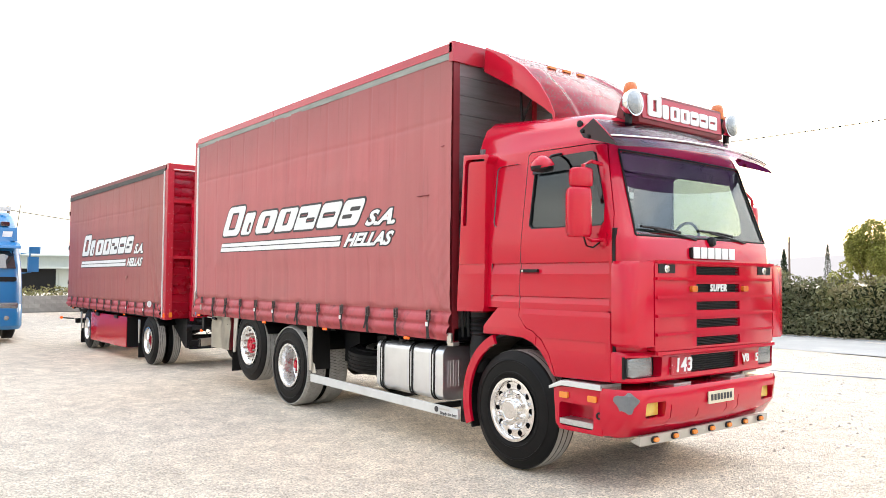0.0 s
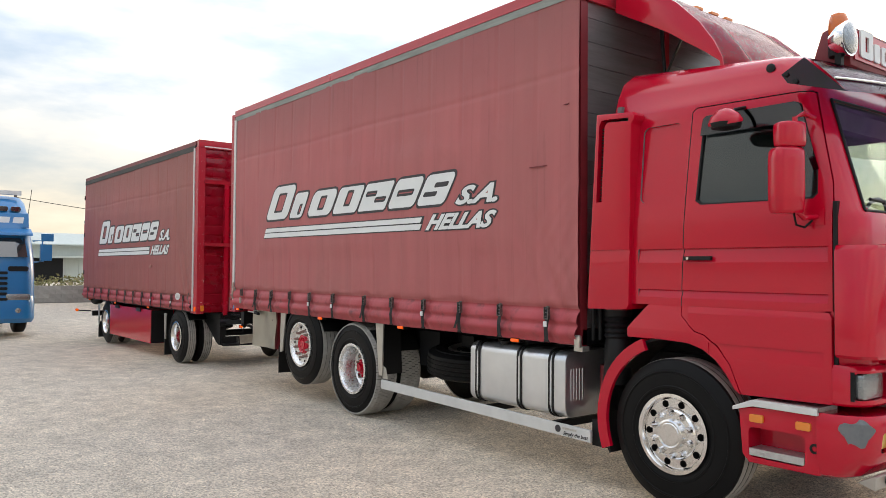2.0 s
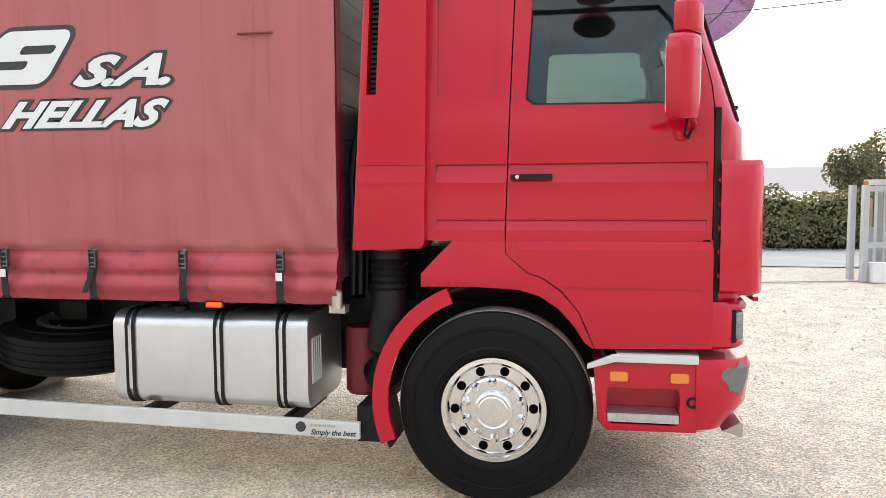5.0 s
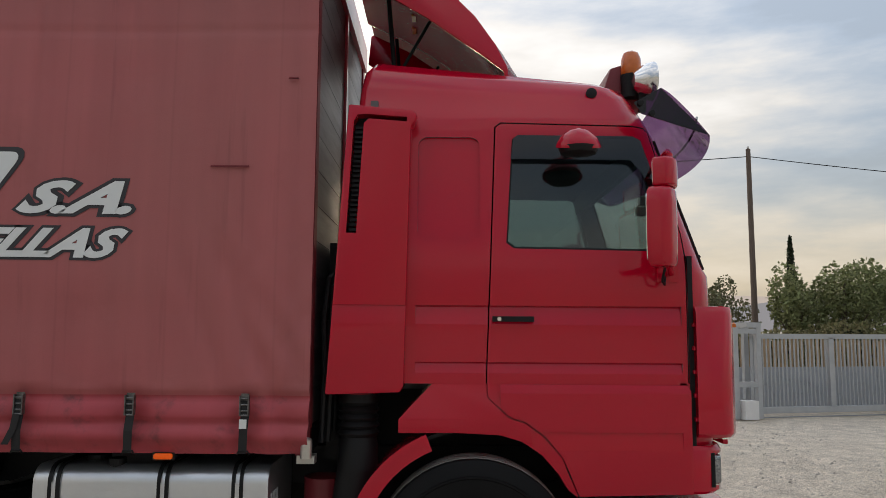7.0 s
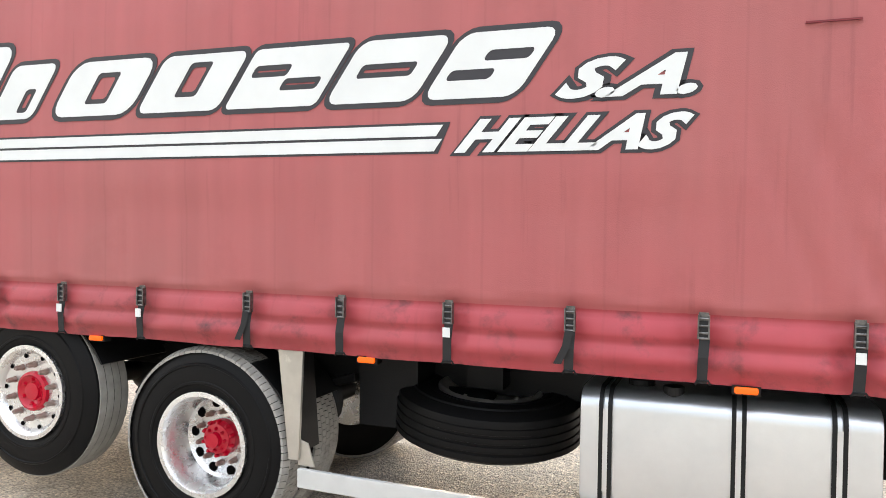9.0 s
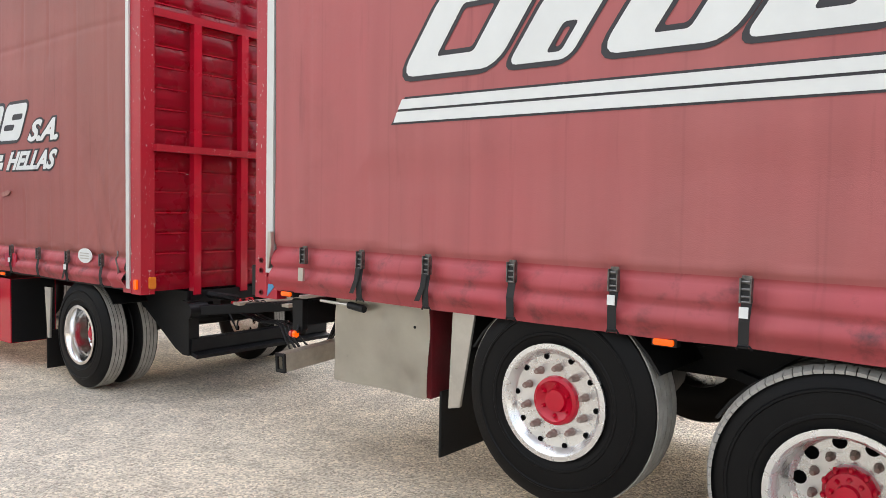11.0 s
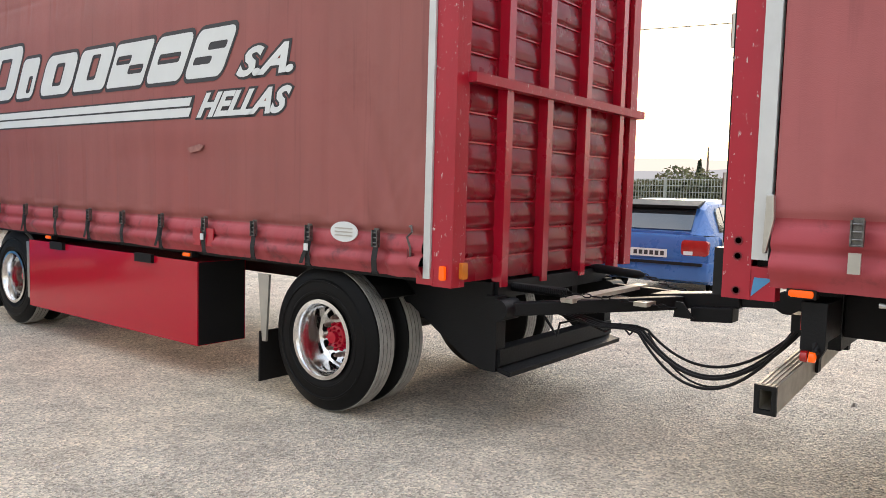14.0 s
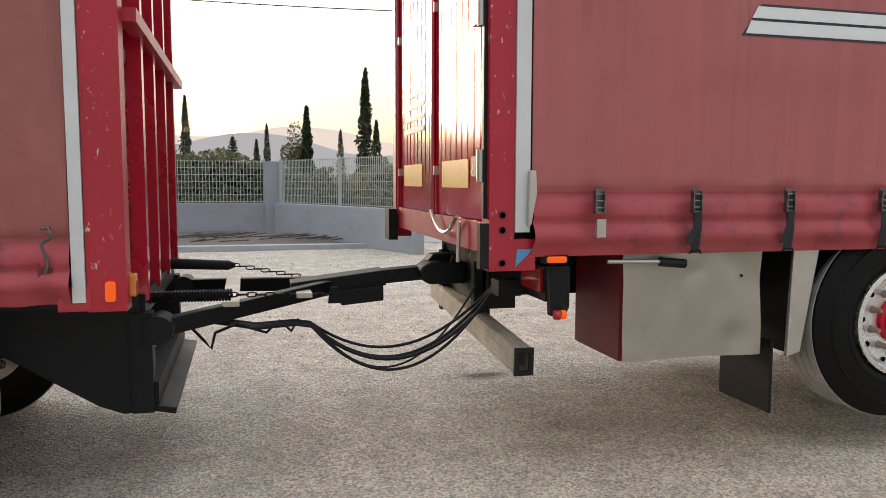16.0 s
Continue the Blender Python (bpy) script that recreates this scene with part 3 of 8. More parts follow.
def wheel(owner, kind, x, y, z, r=0.52, w=0.30, mirror=False, label="", tr=True):
    """Wheel with tyre, rim, hub and bolts; its outer face looks to -y at y."""
    e = new("wheel")
    e.empty_display_size = 0.2
    e.parent = owner
    e.matrix_parent_inverse = owner.matrix_basis.inverted()
    e.matrix_basis = pose(x, y, z, 0, random.uniform(0, 360), 180 if mirror else 0)
    if label:
        e["label"] = label
    rim = r * (0.515 if kind == "front" else 0.53)
    part("tyre", lathe(tyre_profile(r, w, rim), 56), M_RUBBER, e, smooth=True)
    if tr:
        part("tread", tread(r, w, 84, 6, 0.88, 0.003, 0.012) if kind == "drive" else tread(r, w, 56, 4, 1.0, 0.006, 0.050, 0.003) if kind in ("trailer", "tag") else tread(r, w, 56, 3, 1.0, 0.014, 0.056, 0.002), M_TREAD, e, "dusty grey tread blocks")
    if kind == "front":
        b = lathe([(rim, 0.14), (rim + 0.006, 0.012), (rim + 0.012, -0.004), (rim - 0.012, -0.006), (rim - 0.026, 0.012), (rim * 0.89, 0.030), (rim * 0.68, 0.030), (rim * 0.65, 0.014),
                   (rim * 0.60, 0.004), (rim * 0.36, 0.002), (0.001, 0.002), (0.001, 0.14)], 56)
        part("rim", b, M_CHROME, e, "polished aluminium front rim", smooth=True)
        dimples(e, 10, rim * 0.785, 0.0255, -0.004, 0.031)
        part("hub_cap", lathe([(rim * 0.40, 0.004), (rim * 0.385, -0.03), (rim * 0.34, -0.036), (rim * 0.30, -0.032), (rim * 0.28, -0.036), (0.001, -0.036)], 40, closed=False), M_CHROME, e, "round polished hub cap", smooth=True)
        bolt_ring("wheel_nut", 10, rim * 0.56, 0.006, M_CHROME, e)
    elif kind == "tag":
        b = lathe([(rim, 0.16), (rim + 0.006, 0.012), (rim + 0.012, -0.004), (rim - 0.012, -0.006), (rim - 0.03, 0.012), (rim * 0.83, 0.04), (rim * 0.7, 0.045), (rim * 0.5, 0.05),
                   (0.001, 0.05), (0.001, 0.16)], 56)
        part("rim", b, M_RIM, e, "silver-painted rim", smooth=True)
        dimples(e, 10, rim * 0.80, 0.014, -0.004, 0.040)
        part("hub", lathe([(rim * 0.45, 0.05), (rim * 0.43, 0.03), (rim * 0.37, 0.022), (rim * 0.33, 0.035), (rim * 0.21, 0.045), (rim * 0.19, 0.03), (0.001, 0.026)], 32, closed=False), M_RED, e, "red painted hub", smooth=True)
        bolt_ring("wheel_nut", 10, rim * 0.60, 0.045, mat_rust, e, 0.017, 0.055)
        bolt_ring("hub_bolt", 6, rim * 0.27, 0.042, M_RED, e, 0.010, 0.02)
    else:
        b = lathe([(rim, w - 0.03), (rim + 0.006, 0.012), (rim + 0.012, -0.004), (rim - 0.014, -0.006), (rim - 0.03, 0.02), (rim * 0.87, 0.11), (rim * 0.84, 0.185), (rim * 0.76, 0.205),
                   (rim * 0.5, 0.20), (0.001, 0.20), (0.001, w - 0.03)], 56)
        part("rim", b, M_CHROME if kind == "trailer" else M_RIM, e, "deep dished rim", smooth=True)
        dimples(e, 10, rim * 0.70, 0.028, -0.006, 0.205)
        part("hub", lathe([(rim * 0.38, 0.20), (rim * 0.37, 0.165), (rim * 0.32, 0.15), (rim * 0.30, 0.135), (rim * 0.16, 0.125), (rim * 0.15, 0.095), (0.001, 0.092)], 24, closed=False), M_RED, e, "red painted hub", smooth=True)
        bolt_ring("wheel_nut", 10, rim * 0.53, 0.198, mat_rust, e, 0.016, 0.05)
        bolt_ring("hub_bolt", 10, rim * 0.345, 0.158, M_RED, e, 0.012, 0.025)
        bolt_ring("hub_bolt", 8, rim * 0.22, 0.130, M_RED, e, 0.009, 0.02)
    return e


mat_rust = mat("rusty steel", (0.20, 0.10, 0.07), 0.6, 0.4, 30, 0.7, (0.45, 0.42, 0.4), 0.2, 100)

FX, DX, TX = -0.09, -4.39, -5.66
for mirror in (False, True):
    def away(y):
        return W - y if mirror else y
    wheel(truck, "front", FX, away(0.03), 0.525, 0.525, 0.30, mirror)
    wheel(truck, "drive", DX, away(0.02), 0.525, 0.525, 0.29, mirror)
    wheel(truck, "drive", DX, away(0.35), 0.525, 0.525, 0.29, mirror, "inner twin wheel")
    wheel(truck, "tag", TX, away(0.02), 0.70, 0.515, 0.32, mirror, "lifted axle wheel clear of the ground")

# chassis
for y in (0.70, W - 0.78):
    part("chassis_rail", prism([(-7.7, 0.80), (0.9, 0.80), (0.9, 1.02), (-7.7, 1.02)], y, y + 0.08, "y", 0.006), M_BLACK, truck)
for x in (-7.3, -6.2, -5.05, -3.7, -2.6, -1.2):
    part("crossmember", box(x - 0.05, x + 0.05, 0.78, W - 0.78, 0.82, 1.0, 0.006), M_BLACK, truck)
for x, z in ((DX, 0.525), (TX, 0.70), (FX, 0.525)):
    part("axle", lathe([(0.07, 0.35), (0.07, 0.9), (0.2, 1.05), (0.2, W - 1.05), (0.07, W - 0.9), (0.07, W - 0.35)], 16, axis="y", centre=(x, 0, z), closed=False), M_BLACK, truck, smooth=True)
    part("leaf_spring", prism([(x - 0.6, z + 0.28), (x, z + 0.10), (x + 0.6, z + 0.28), (x + 0.6, z + 0.33), (x, z + 0.18), (x - 0.6, z + 0.33)], 0.66, 0.76, "y", 0.006), M_BLACK, truck)
part("engine_block", box(-0.8, 0.7, 0.75, W - 0.75, 0.55, 1.35, 0.05), M_BLACK, truck)
part("gearbox", box(-1.9, -0.8, 0.95, W - 0.95, 0.5, 1.0, 0.08), M_BLACK, truck)
part("air_tank", lathe([(0.001, 0), (0.10, 0.02), (0.12, 0.06), (0.12, 0.64), (0.10, 0.68), (0.001, 0.70)], 20, axis="x", centre=(-3.6, 0.62, 0.72), closed=False), M_BLACK, truck, smooth=True)

# cargo body
BX0, BX1, FLOOR, ROOF = -7.78, -0.93, 1.07, 4.05
part("load_floor", box(BX0, BX1, 0.05, W - 0.05, FLOOR + 0.01, FLOOR + 0.13, 0.008), M_BLACK, truck)
part("roof", prism([(0.03, 3.98), (0.03, ROOF - 0.02), (0.25, ROOF + 0.02), (W - 0.25, ROOF + 0.02), (W - 0.03, ROOF - 0.02), (W - 0.03, 3.98)], BX0 + 0.02, BX1 - 0.02, "x", 0.01), M_TARP, truck, "faded red tarpaulin roof")
for y, out in ((0.0, -1), (W, 1)):
    a, c = sorted((y - 0.004 * -out, y - 0.05 * out))
    part("roof_rail", box(BX0, BX1, a - 0.004, c + 0.004, 3.955, 4.045, 0.01), M_REDMATT, truck)
    part("curtain_track", box(BX0, BX1, a, c, 3.885, 3.952, 0.008), M_GREYRAIL, truck, "weathered grey curtain track")
    part("side_rave", box(BX0, BX1, 0.045 if out < 0 else W - 0.10, 0.10 if out < 0 else W - 0.045, 1.085, 1.16, 0.006), M_BLACK, truck)
part("front_fascia", box(BX1 - 0.04, BX1 + 0.02, -0.008, W + 0.008, 3.86, 4.06, 0.015), M_REDMATT, truck, "red front roof beam")
for y in (0.02, W - 0.10):
    part("front_post", box(BX1 - 0.07, BX1 + 0.0, y, y + 0.08, FLOOR, 3.86, 0.01), M_DARKRED, truck)
# the bulkhead is built of stacked planks
for k in range(14):
    z = FLOOR + 0.14 + k * 0.194
    part("bulkhead_plank", box(BX1 - 0.045, BX1 - 0.012, 0.10, W - 0.10, z, z + 0.190, 0.006), M_PLANK, truck)
part("bulkhead_mullion", box(BX1 - 0.05, BX1 + 0.008, MID - 0.025, MID + 0.025, FLOOR + 0.13, 3.86, 0.006), M_REDMATT, truck)

STRAPS = [-7.40, -6.913, -6.415, -5.873, -5.33, -4.756, -4.059, -3.517, -2.952, -2.381, -1.825, -1.25]


def curtain(name, x0, x1, bottom, top, straps, material, parent, seed, hem, panel):
    """Hanging side curtain: seams, soft billows, a hem pulled in at every strap."""
    def f(u, v):
        x, z = x0 + (x1 - x0) * u, bottom + (top - bottom) * v
        y = 0.012 * noise.noise((x * 0.8 + seed, z * 0.7, 3)) + 0.004 * noise.noise((x * 3 + seed, z * 1.1, 7))
        y -= 0.010 * math.sin(math.pi * v)
        seam = abs((x / 0.5 + 0.3) % 1 - 0.5)
        y += 0.008 * max(0, 1 - seam * 22) + 0.005 * math.exp(-((z - top + 0.62 + 0.01 * math.sin(x * 2)) / 0.02) ** 2)
        # stretched flat where the lettering is welded on
        out = max(panel[0] - x, x - panel[1], panel[2] - z, z - panel[3], 0)
        k = max(0, 1 - out / 0.25) ** 2 * (3 - 2 * max(0, 1 - out / 0.25))
        y = y * (1 - k) - 0.018 * k
        h = (z - bottom) / hem
        near = min(abs(x - s) for s in straps)
        if h < 1.25:
            pull = math.exp(-(near / 0.10) ** 2)
            y += 0.028 * pull * math.exp(-((h - 0.55) / 0.5) ** 2)
            y += -0.036 * math.sin(math.pi * min(1, max(0, h))) * (1 - 0.5 * pull) + 0.022 * math.exp(-((h - 1.0) / 0.08) ** 2)
            y -= 0.022 * math.exp(-((h - 0.28) / 0.12) ** 2)
            y += 0.026 * math.exp(-((h - 0.54) / 0.06) ** 2)
            y += 0.010 * noise.noise((x * 5 + seed, z * 6, 1))
            if v == 0:
                z += 0.006 * noise.noise((x * 2, 5, seed)) - 0.006
        # diagonal pull folds near the leading corner
        d = (x1 - x) * 0.9 - (z - bottom) * 0.35
        y += 0.030 * math.exp(-((d - 0.08) / 0.05) ** 2) * max(0, 1 - v * 2) + 0.022 * math.exp(-((d - 0.28) / 0.05) ** 2) * max(0, 1 - v * 2.2)
        close = math.exp(-((x1 - x) / 0.55) ** 2) * max(0, 1 - v * 1.7)
        y += close * (0.020 * noise.noise(((x + z * 0.5) * 9, (z - x * 0.4) * 2.2, seed + 2)) + 0.010 * noise.noise(((x - z * 0.6) * 14, z * 4, seed + 5)))
        return (x, y, z)
    ob = part(name, grid(300, 150, f), material, parent, "faded dull-red tarpaulin side curtain", smooth=True)
    ob.data.materials.append(M_HEM)
    for p in ob.data.polygons:
        if p.center.z < bottom + hem * 1.02:
            p.material_index = 1
    return ob


M_HEM = tarp("curtain hem", (0.39, 0.040, 0.055), (0.36, 0.075, 0.08), (0.09, 0.025, 0.03), 3.95, 4.5, (0.53, 0.72))
curtain_truck = curtain("curtain", BX0 + 0.07, BX1, 1.085, 3.90, STRAPS, M_TARP, truck, 0.0, 0.27, (-6.8, -1.75, 2.0, 2.8))
part("far_curtain", box(BX0 + 0.07, BX1, W - 0.012, W + 0.004, 1.085, 3.90, 0.003), M_TARP, truck)


def strap(parent, x, z, y, tip=0.0, tag_white=False, webbing=True, drop=0.24):
    """Curtain buckle with its webbing and hook."""
    b = bmesh.new()
    for dx in (-0.024, 0.018):
        box(x + dx, x + dx + 0.006, y - 0.034, y - 0.006, z - 0.055, z + 0.045, bm=b)
    for dz in (0.03, 0.0, -0.03, -0.052):
        tube([(x - 0.024, y - 0.024, z + dz), (x + 0.024, y - 0.024, z + dz)], 0.005, 6, b)
    box(x - 0.020, x + 0.020, y - 0.012, y - 0.007, z - 0.05, z + 0.055, bm=b)
    buckle = part("buckle", b, M_BUCKLE, parent)
    if webbing:
        b = bmesh.new()
        pts = [(0.0, z + 0.02, 0.022), (0.004, z - 0.06, 0.024), (0.0, z - 0.13, 0.034), (-0.004, z - drop, 0.020)]
        rows = [[b.verts.new((x + o + s * 0.021, y - d + t, zz)) for s, t in ((-1, 0), (1, 0), (1, 0.004), (-1, 0.004))] for o, zz, d in pts]
        for p, q in zip(rows, rows[1:]):
            for i in range(4):
                b.faces.new((p[i], p[(i + 1) % 4], q[(i + 1) % 4], q[i]))
        if tip:
            rows = [[b.verts.new((x + o * tip + s * 0.018, y - 0.04, zz)) for s in (-1, 1)] for o, zz in ((0, z - 0.05), (0.012, z - 0.12), (0.05, z - 0.20))]
            for p, q in zip(rows, rows[1:]):
                b.faces.new((p[0], p[1], q[1], q[0]))
        part("webbing", b, M_STRAP, buckle, "black strap webbing")
        b = tube([(x - 0.03, y - 0.016, z - drop - 0.005), (x - 0.022, y - 0.022, z - drop + 0.012), (x + 0.022, y - 0.022, z - drop + 0.012), (x + 0.03, y - 0.016, z - drop - 0.005)], 0.005, 6)
        part("hook", b, M_BLACK, buckle)
        if tag_white:
            part("strap_label", box(x - 0.018, x + 0.018, y - 0.045, y - 0.040, z - 0.115, z - 0.07), M_WHITE, buckle)
    else:
        part("lever", box(x - 0.022, x + 0.022, y - 0.045, y - 0.03, z - 0.16, z - 0.08, 0.008), M_GALV, buckle)
    return buckle


for k, x in enumerate(STRAPS):
    strap(truck, x, 1.325, -0.012, tip=(-1 if k in (1, 2, 6, 9) else 0), tag_white=k in (4, 5, 8, 11), webbing=k > 0)


def logo(parent, length, m, tall=1.0):
    """The company device as plain slanted blocks with slots, two stripes and the two legible words.
    Built in a flat frame (x along, y up), then laid on the curtain by m; the cloth shows in the slots."""
    s = length / 4.80
    lean, base = 0.68, 0.20
    # start, breadth and height of each block, corner radius, then its slots as shares of the block
    blocks = ((-0.06, 0.63, 0.435, 0.09, ((0.30, 0.68, 0.21, 0.79),)),
              (0.64, 0.34, 0.315, 0.05, ((0.56, 0.80, 0.12, 0.55),)),
              (1.13, 0.58, 0.305, 0.09, ((0.36, 0.64, 0.22, 0.78),)),
              (1.765, 0.535, 0.30, 0.05, ((0.37, 0.64, 0.26, 0.86),)),
              (2.345, 0.545, 0.30, 0.03, ((0.10, 0.50, 0.52, 0.72), (0.50, 0.90, 0.28, 0.48))),
              (2.945, 0.475, 0.30, 0.06, ((0.18, 0.80, 0.40, 0.62),)),
              (3.47, 0.455, 0.30, 0.06, ((0.40, 0.88, 0.56, 0.72), (0.12, 0.60, 0.28, 0.44))))

    def laid(b, d):
        for v in b.verts:
            v.co = (v.co.x * s, v.co.y * s * tall, v.co.z + d)
        bmesh.ops.transform(b, matrix=m, verts=b.verts)
        return b

    def slanted(x0, x1, y0, y1, r):
        return [(px + lean * (py - base), py) for px, py in rounded(x0, x1, y0, y1, min(r, (x1 - x0) / 2.1, (y1 - y0) / 2.1), 4)]

    def cut(x, w, h, r, slots, grow):
        """One block, its outline moved outwards by grow and its slots narrowed by the same."""
        b = prism(slanted(x - grow, x + w + grow, base - grow, base + h + grow, r + grow), -0.001, 0.0, "z")
        for u0, u1, v0, v1 in slots:
            if (u1 - u0) * w > 2.2 * grow and (v1 - v0) * h > 2.2 * grow:
                b = boolean(b, prism(slanted(x + w * u0 + grow, x + w * u1 - grow, base + h * v0 + grow, base + h * v1 - grow, 0.02), -0.01, 0.01, "z"))
        return b
    b = prism([(-0.125, -0.052), (3.555, -0.052), (3.615, 0.095), (-0.025, 0.095)], -0.001, 0.0, "z")
    back = part("logo_backing", laid(b, 0.004), M_INK, parent, "black outlined slanted block logo")
    for block in blocks:
        part("logo_outline", laid(cut(*block, 0.026), 0.005), M_INK, back)
        part("logo_block", laid(cut(*block, 0.0), 0.007), M_WHITE, back)
    for pts in ([(-0.075, 0.030), (3.545, 0.030), (3.58, 0.083), (-0.045, 0.083)], [(-0.105, -0.041), (3.535, -0.041), (3.575, 0.017), (-0.08, 0.017)]):
        part("logo_stripe", laid(prism(pts, -0.001, 0.0, "z"), 0.007), M_WHITE, back)
    for body, cx, cy, size, wide in (("HELLAS", 4.165, 0.018, 0.200, 1.06), ("S.A.", 4.405, 0.255, 0.225, 0.60)):
        for material, d, off in ((M_INK, 0.004, 0.055), (M_WHITE, 0.007, 0.020)):
            c = bpy.data.curves.new("blank", 'FONT')
            c.body, c.size, c.shear, c.extrude = body, size * s, 0.58, 0.0006
            c.offset, c.align_x, c.align_y, c.resolution_u = off * size * s * 2, 'CENTER', 'CENTER', 3
            o = new("blank", c)
            bpy.context.view_layer.update()
            me = bpy.data.meshes.new_from_object(o.evaluated_get(bpy.context.evaluated_depsgraph_get()))
            bpy.data.objects.remove(o)
            me.materials.clear()
            xs = [v.co.x for v in me.vertices]
            mid = (max(xs) + min(xs)) / 2
            fill = (wide + (0.045 if material is M_INK else 0)) * s / (max(xs) - min(xs))
            me.transform(m @ Matrix.Translation((cx * s, cy * s * tall, d)) @ Matrix.Diagonal((fill, tall, 1, 1)) @ Matrix.Translation((-mid, 0, 0)))
            part_of("lettering", me, material, back)
    return back


logo(truck, 4.80, Matrix.Translation((-6.575, -0.0165, 2.135)) @ SIDE @ Matrix.Rotation(radians(-0.3), 4, 'Z'))

# tears and scuffs in the curtain
for x, z, w in ((-1.37, 2.545, 0.20), (-1.05, 3.02, 0.05)):
    part("curtain_scuff", box(x - w / 2, x + w / 2, -0.027, -0.018, z - 0.004, z + 0.004, 0.002), M_DARKRED, curtain_truck)

# ---- cab ----
def cab_ring(z, xb, xf, inset, rf=0.16, rb=0.05, bow=0.035):
    """Plan outline of the cab at a height: front to +x with a slight bow, round corners."""
    y0, y1 = inset, W - inset
    out = []
    for cx, cy, r, a in ((xf - rf, y1 - rf, rf, 0), (xb + rb, y1 - rb, rb, 90), (xb + rb, y0 + rb, rb, 180), (xf - rf, y0 + rf, rf, 270)):
        for i in range(7):
            t = radians(a + 15 * i)
            out.append([cx + r * math.cos(t), cy + r * math.sin(t), z])
    front = [[xf, y0 + rf + (y1 - y0 - 2 * rf) * k / 8, z] for k in range(1, 8)]
    out += front
    for p in out:
        k = min(1, abs(p[1] - MID) / (y1 - MID))
        p[0] += bow * (1 - k * k) * max(0, min(1, (p[0] - xf + 0.3) / 0.3))
        if z > 2.9:
            p[2] -= 0.16 * (z - 2.9) * max(0, (p[0] + 0.7) / 1.4)
            p[2] += 0.30 * (z - 2.9) * max(0, min(1, (0.45 - p[0]) / 1.1))
    return [tuple(p) for p in out]


LEVELS = [(1.43, -0.74, 1.165, 0.06), (1.75, -0.74, 1.175, 0.06), (2.0, -0.74, 1.165, 0.06), (2.05, -0.74, 1.135, 0.062), (2.40, -0.74, 1.02, 0.092), (2.78, -0.74, 0.90, 0.128),
          (2.86, -0.74, 0.865, 0.140), (2.90, -0.735, 0.85, 0.165), (3.00, -0.725, 0.81, 0.195), (3.09, -0.705, 0.765, 0.235), (3.145, -0.66, 0.69, 0.30), (3.165, -0.58, 0.52, 0.42)]


def side_y(z):
    """Depth of the cab's near side at a height."""
    for (z0, _, _, i0), (z1, _, _, i1) in zip(LEVELS, LEVELS[1:]):
        if z0 <= z <= z1:
            return i0 + (i1 - i0) * (z - z0) / (z1 - z0)
    return LEVELS[0][3] if z < LEVELS[0][0] else LEVELS[-1][3]


shell = loft([cab_ring(z, xb, xf, i) for z, xb, xf, i in LEVELS])
hollow = loft([cab_ring(z + (0.06 if k == 0 else -0.05 if k == len(LEVELS) - 1 else 0), xb + 0.05, xf - 0.05, i + 0.045, 0.12) for k, (z, xb, xf, i) in enumerate(LEVELS)])
shell = boolean(shell, hollow)
WINDOW = [(0.075, 2.165), (0.11, 2.735), (0.14, 2.76), (0.76, 2.755), (0.80, 2.735), (0.92, 2.30), (0.925, 2.155), (0.895, 2.125), (0.115, 2.135)]
shell = boolean(shell, prism(WINDOW, -0.5, W + 0.5, "y"))
SCREEN = [(0.20, 2.075), (0.235, 2.055), (W - 0.235, 2.055), (W - 0.20, 2.075), (W - 0.27, 2.72), (W - 0.31, 2.75), (0.31, 2.75), (0.27, 2.72)]
shell = boolean(shell, prism(SCREEN, 0.62, 1.6, "x"))
for y, s in ((0.06, 1), (W - 0.06, -1)):
    for top, low, deep in ((1.837, 1.735, 0.02), (1.545, 1.485, 0.016)):
        shell = boolean(shell, prism([(y - 0.02 * s, top), (y + deep * s, top - 0.006), (y + 0.0002 * s, low), (y - 0.02 * s, low)], -0.40, 0.985, "x"))
# pressed panel of the sleeper
press = rounded(-0.395, -0.065, 2.175, 2.745, 0.05)
shell = boolean(shell, loft([[(x, side_y(z) + d, z) for x, z in press] for d in (-0.1, 0.016)]))
DOOR = [(-0.028, 1.30), (-0.026, 1.485), (0.022, 2.80), (0.05, 2.825), (0.835, 2.81), (0.86, 2.80), (1.0, 2.22), (1.012, 2.1), (1.012, 1.30)]
grown = [(-0.035, 1.29), (-0.033, 1.485), (0.014, 2.803), (0.047, 2.833), (0.838, 2.818), (0.867, 2.803), (1.007, 2.22), (1.019, 2.1), (1.019, 1.29)]
near_door = boolean(shell.copy(), prism(DOOR, -0.1, 0.34, "y"), 'INTERSECT')
shell = boolean(shell, prism(grown, -0.1, 0.34, "y"))
cab = part("cab", shell, M_RED, truck, "glossy red sleeper cab", smooth=True)
door = part("door", near_door, M_RED, truck, "red driver-side style cab door", smooth=True)


for ob in (cab, door):
    ob.data.materials.append(M_INTERIOR)
    for p in ob.data.polygons:
        if p.normal.dot(p.center - Vector((0.2, MID, 2.3))) < -0.05:
            p.material_index = 1


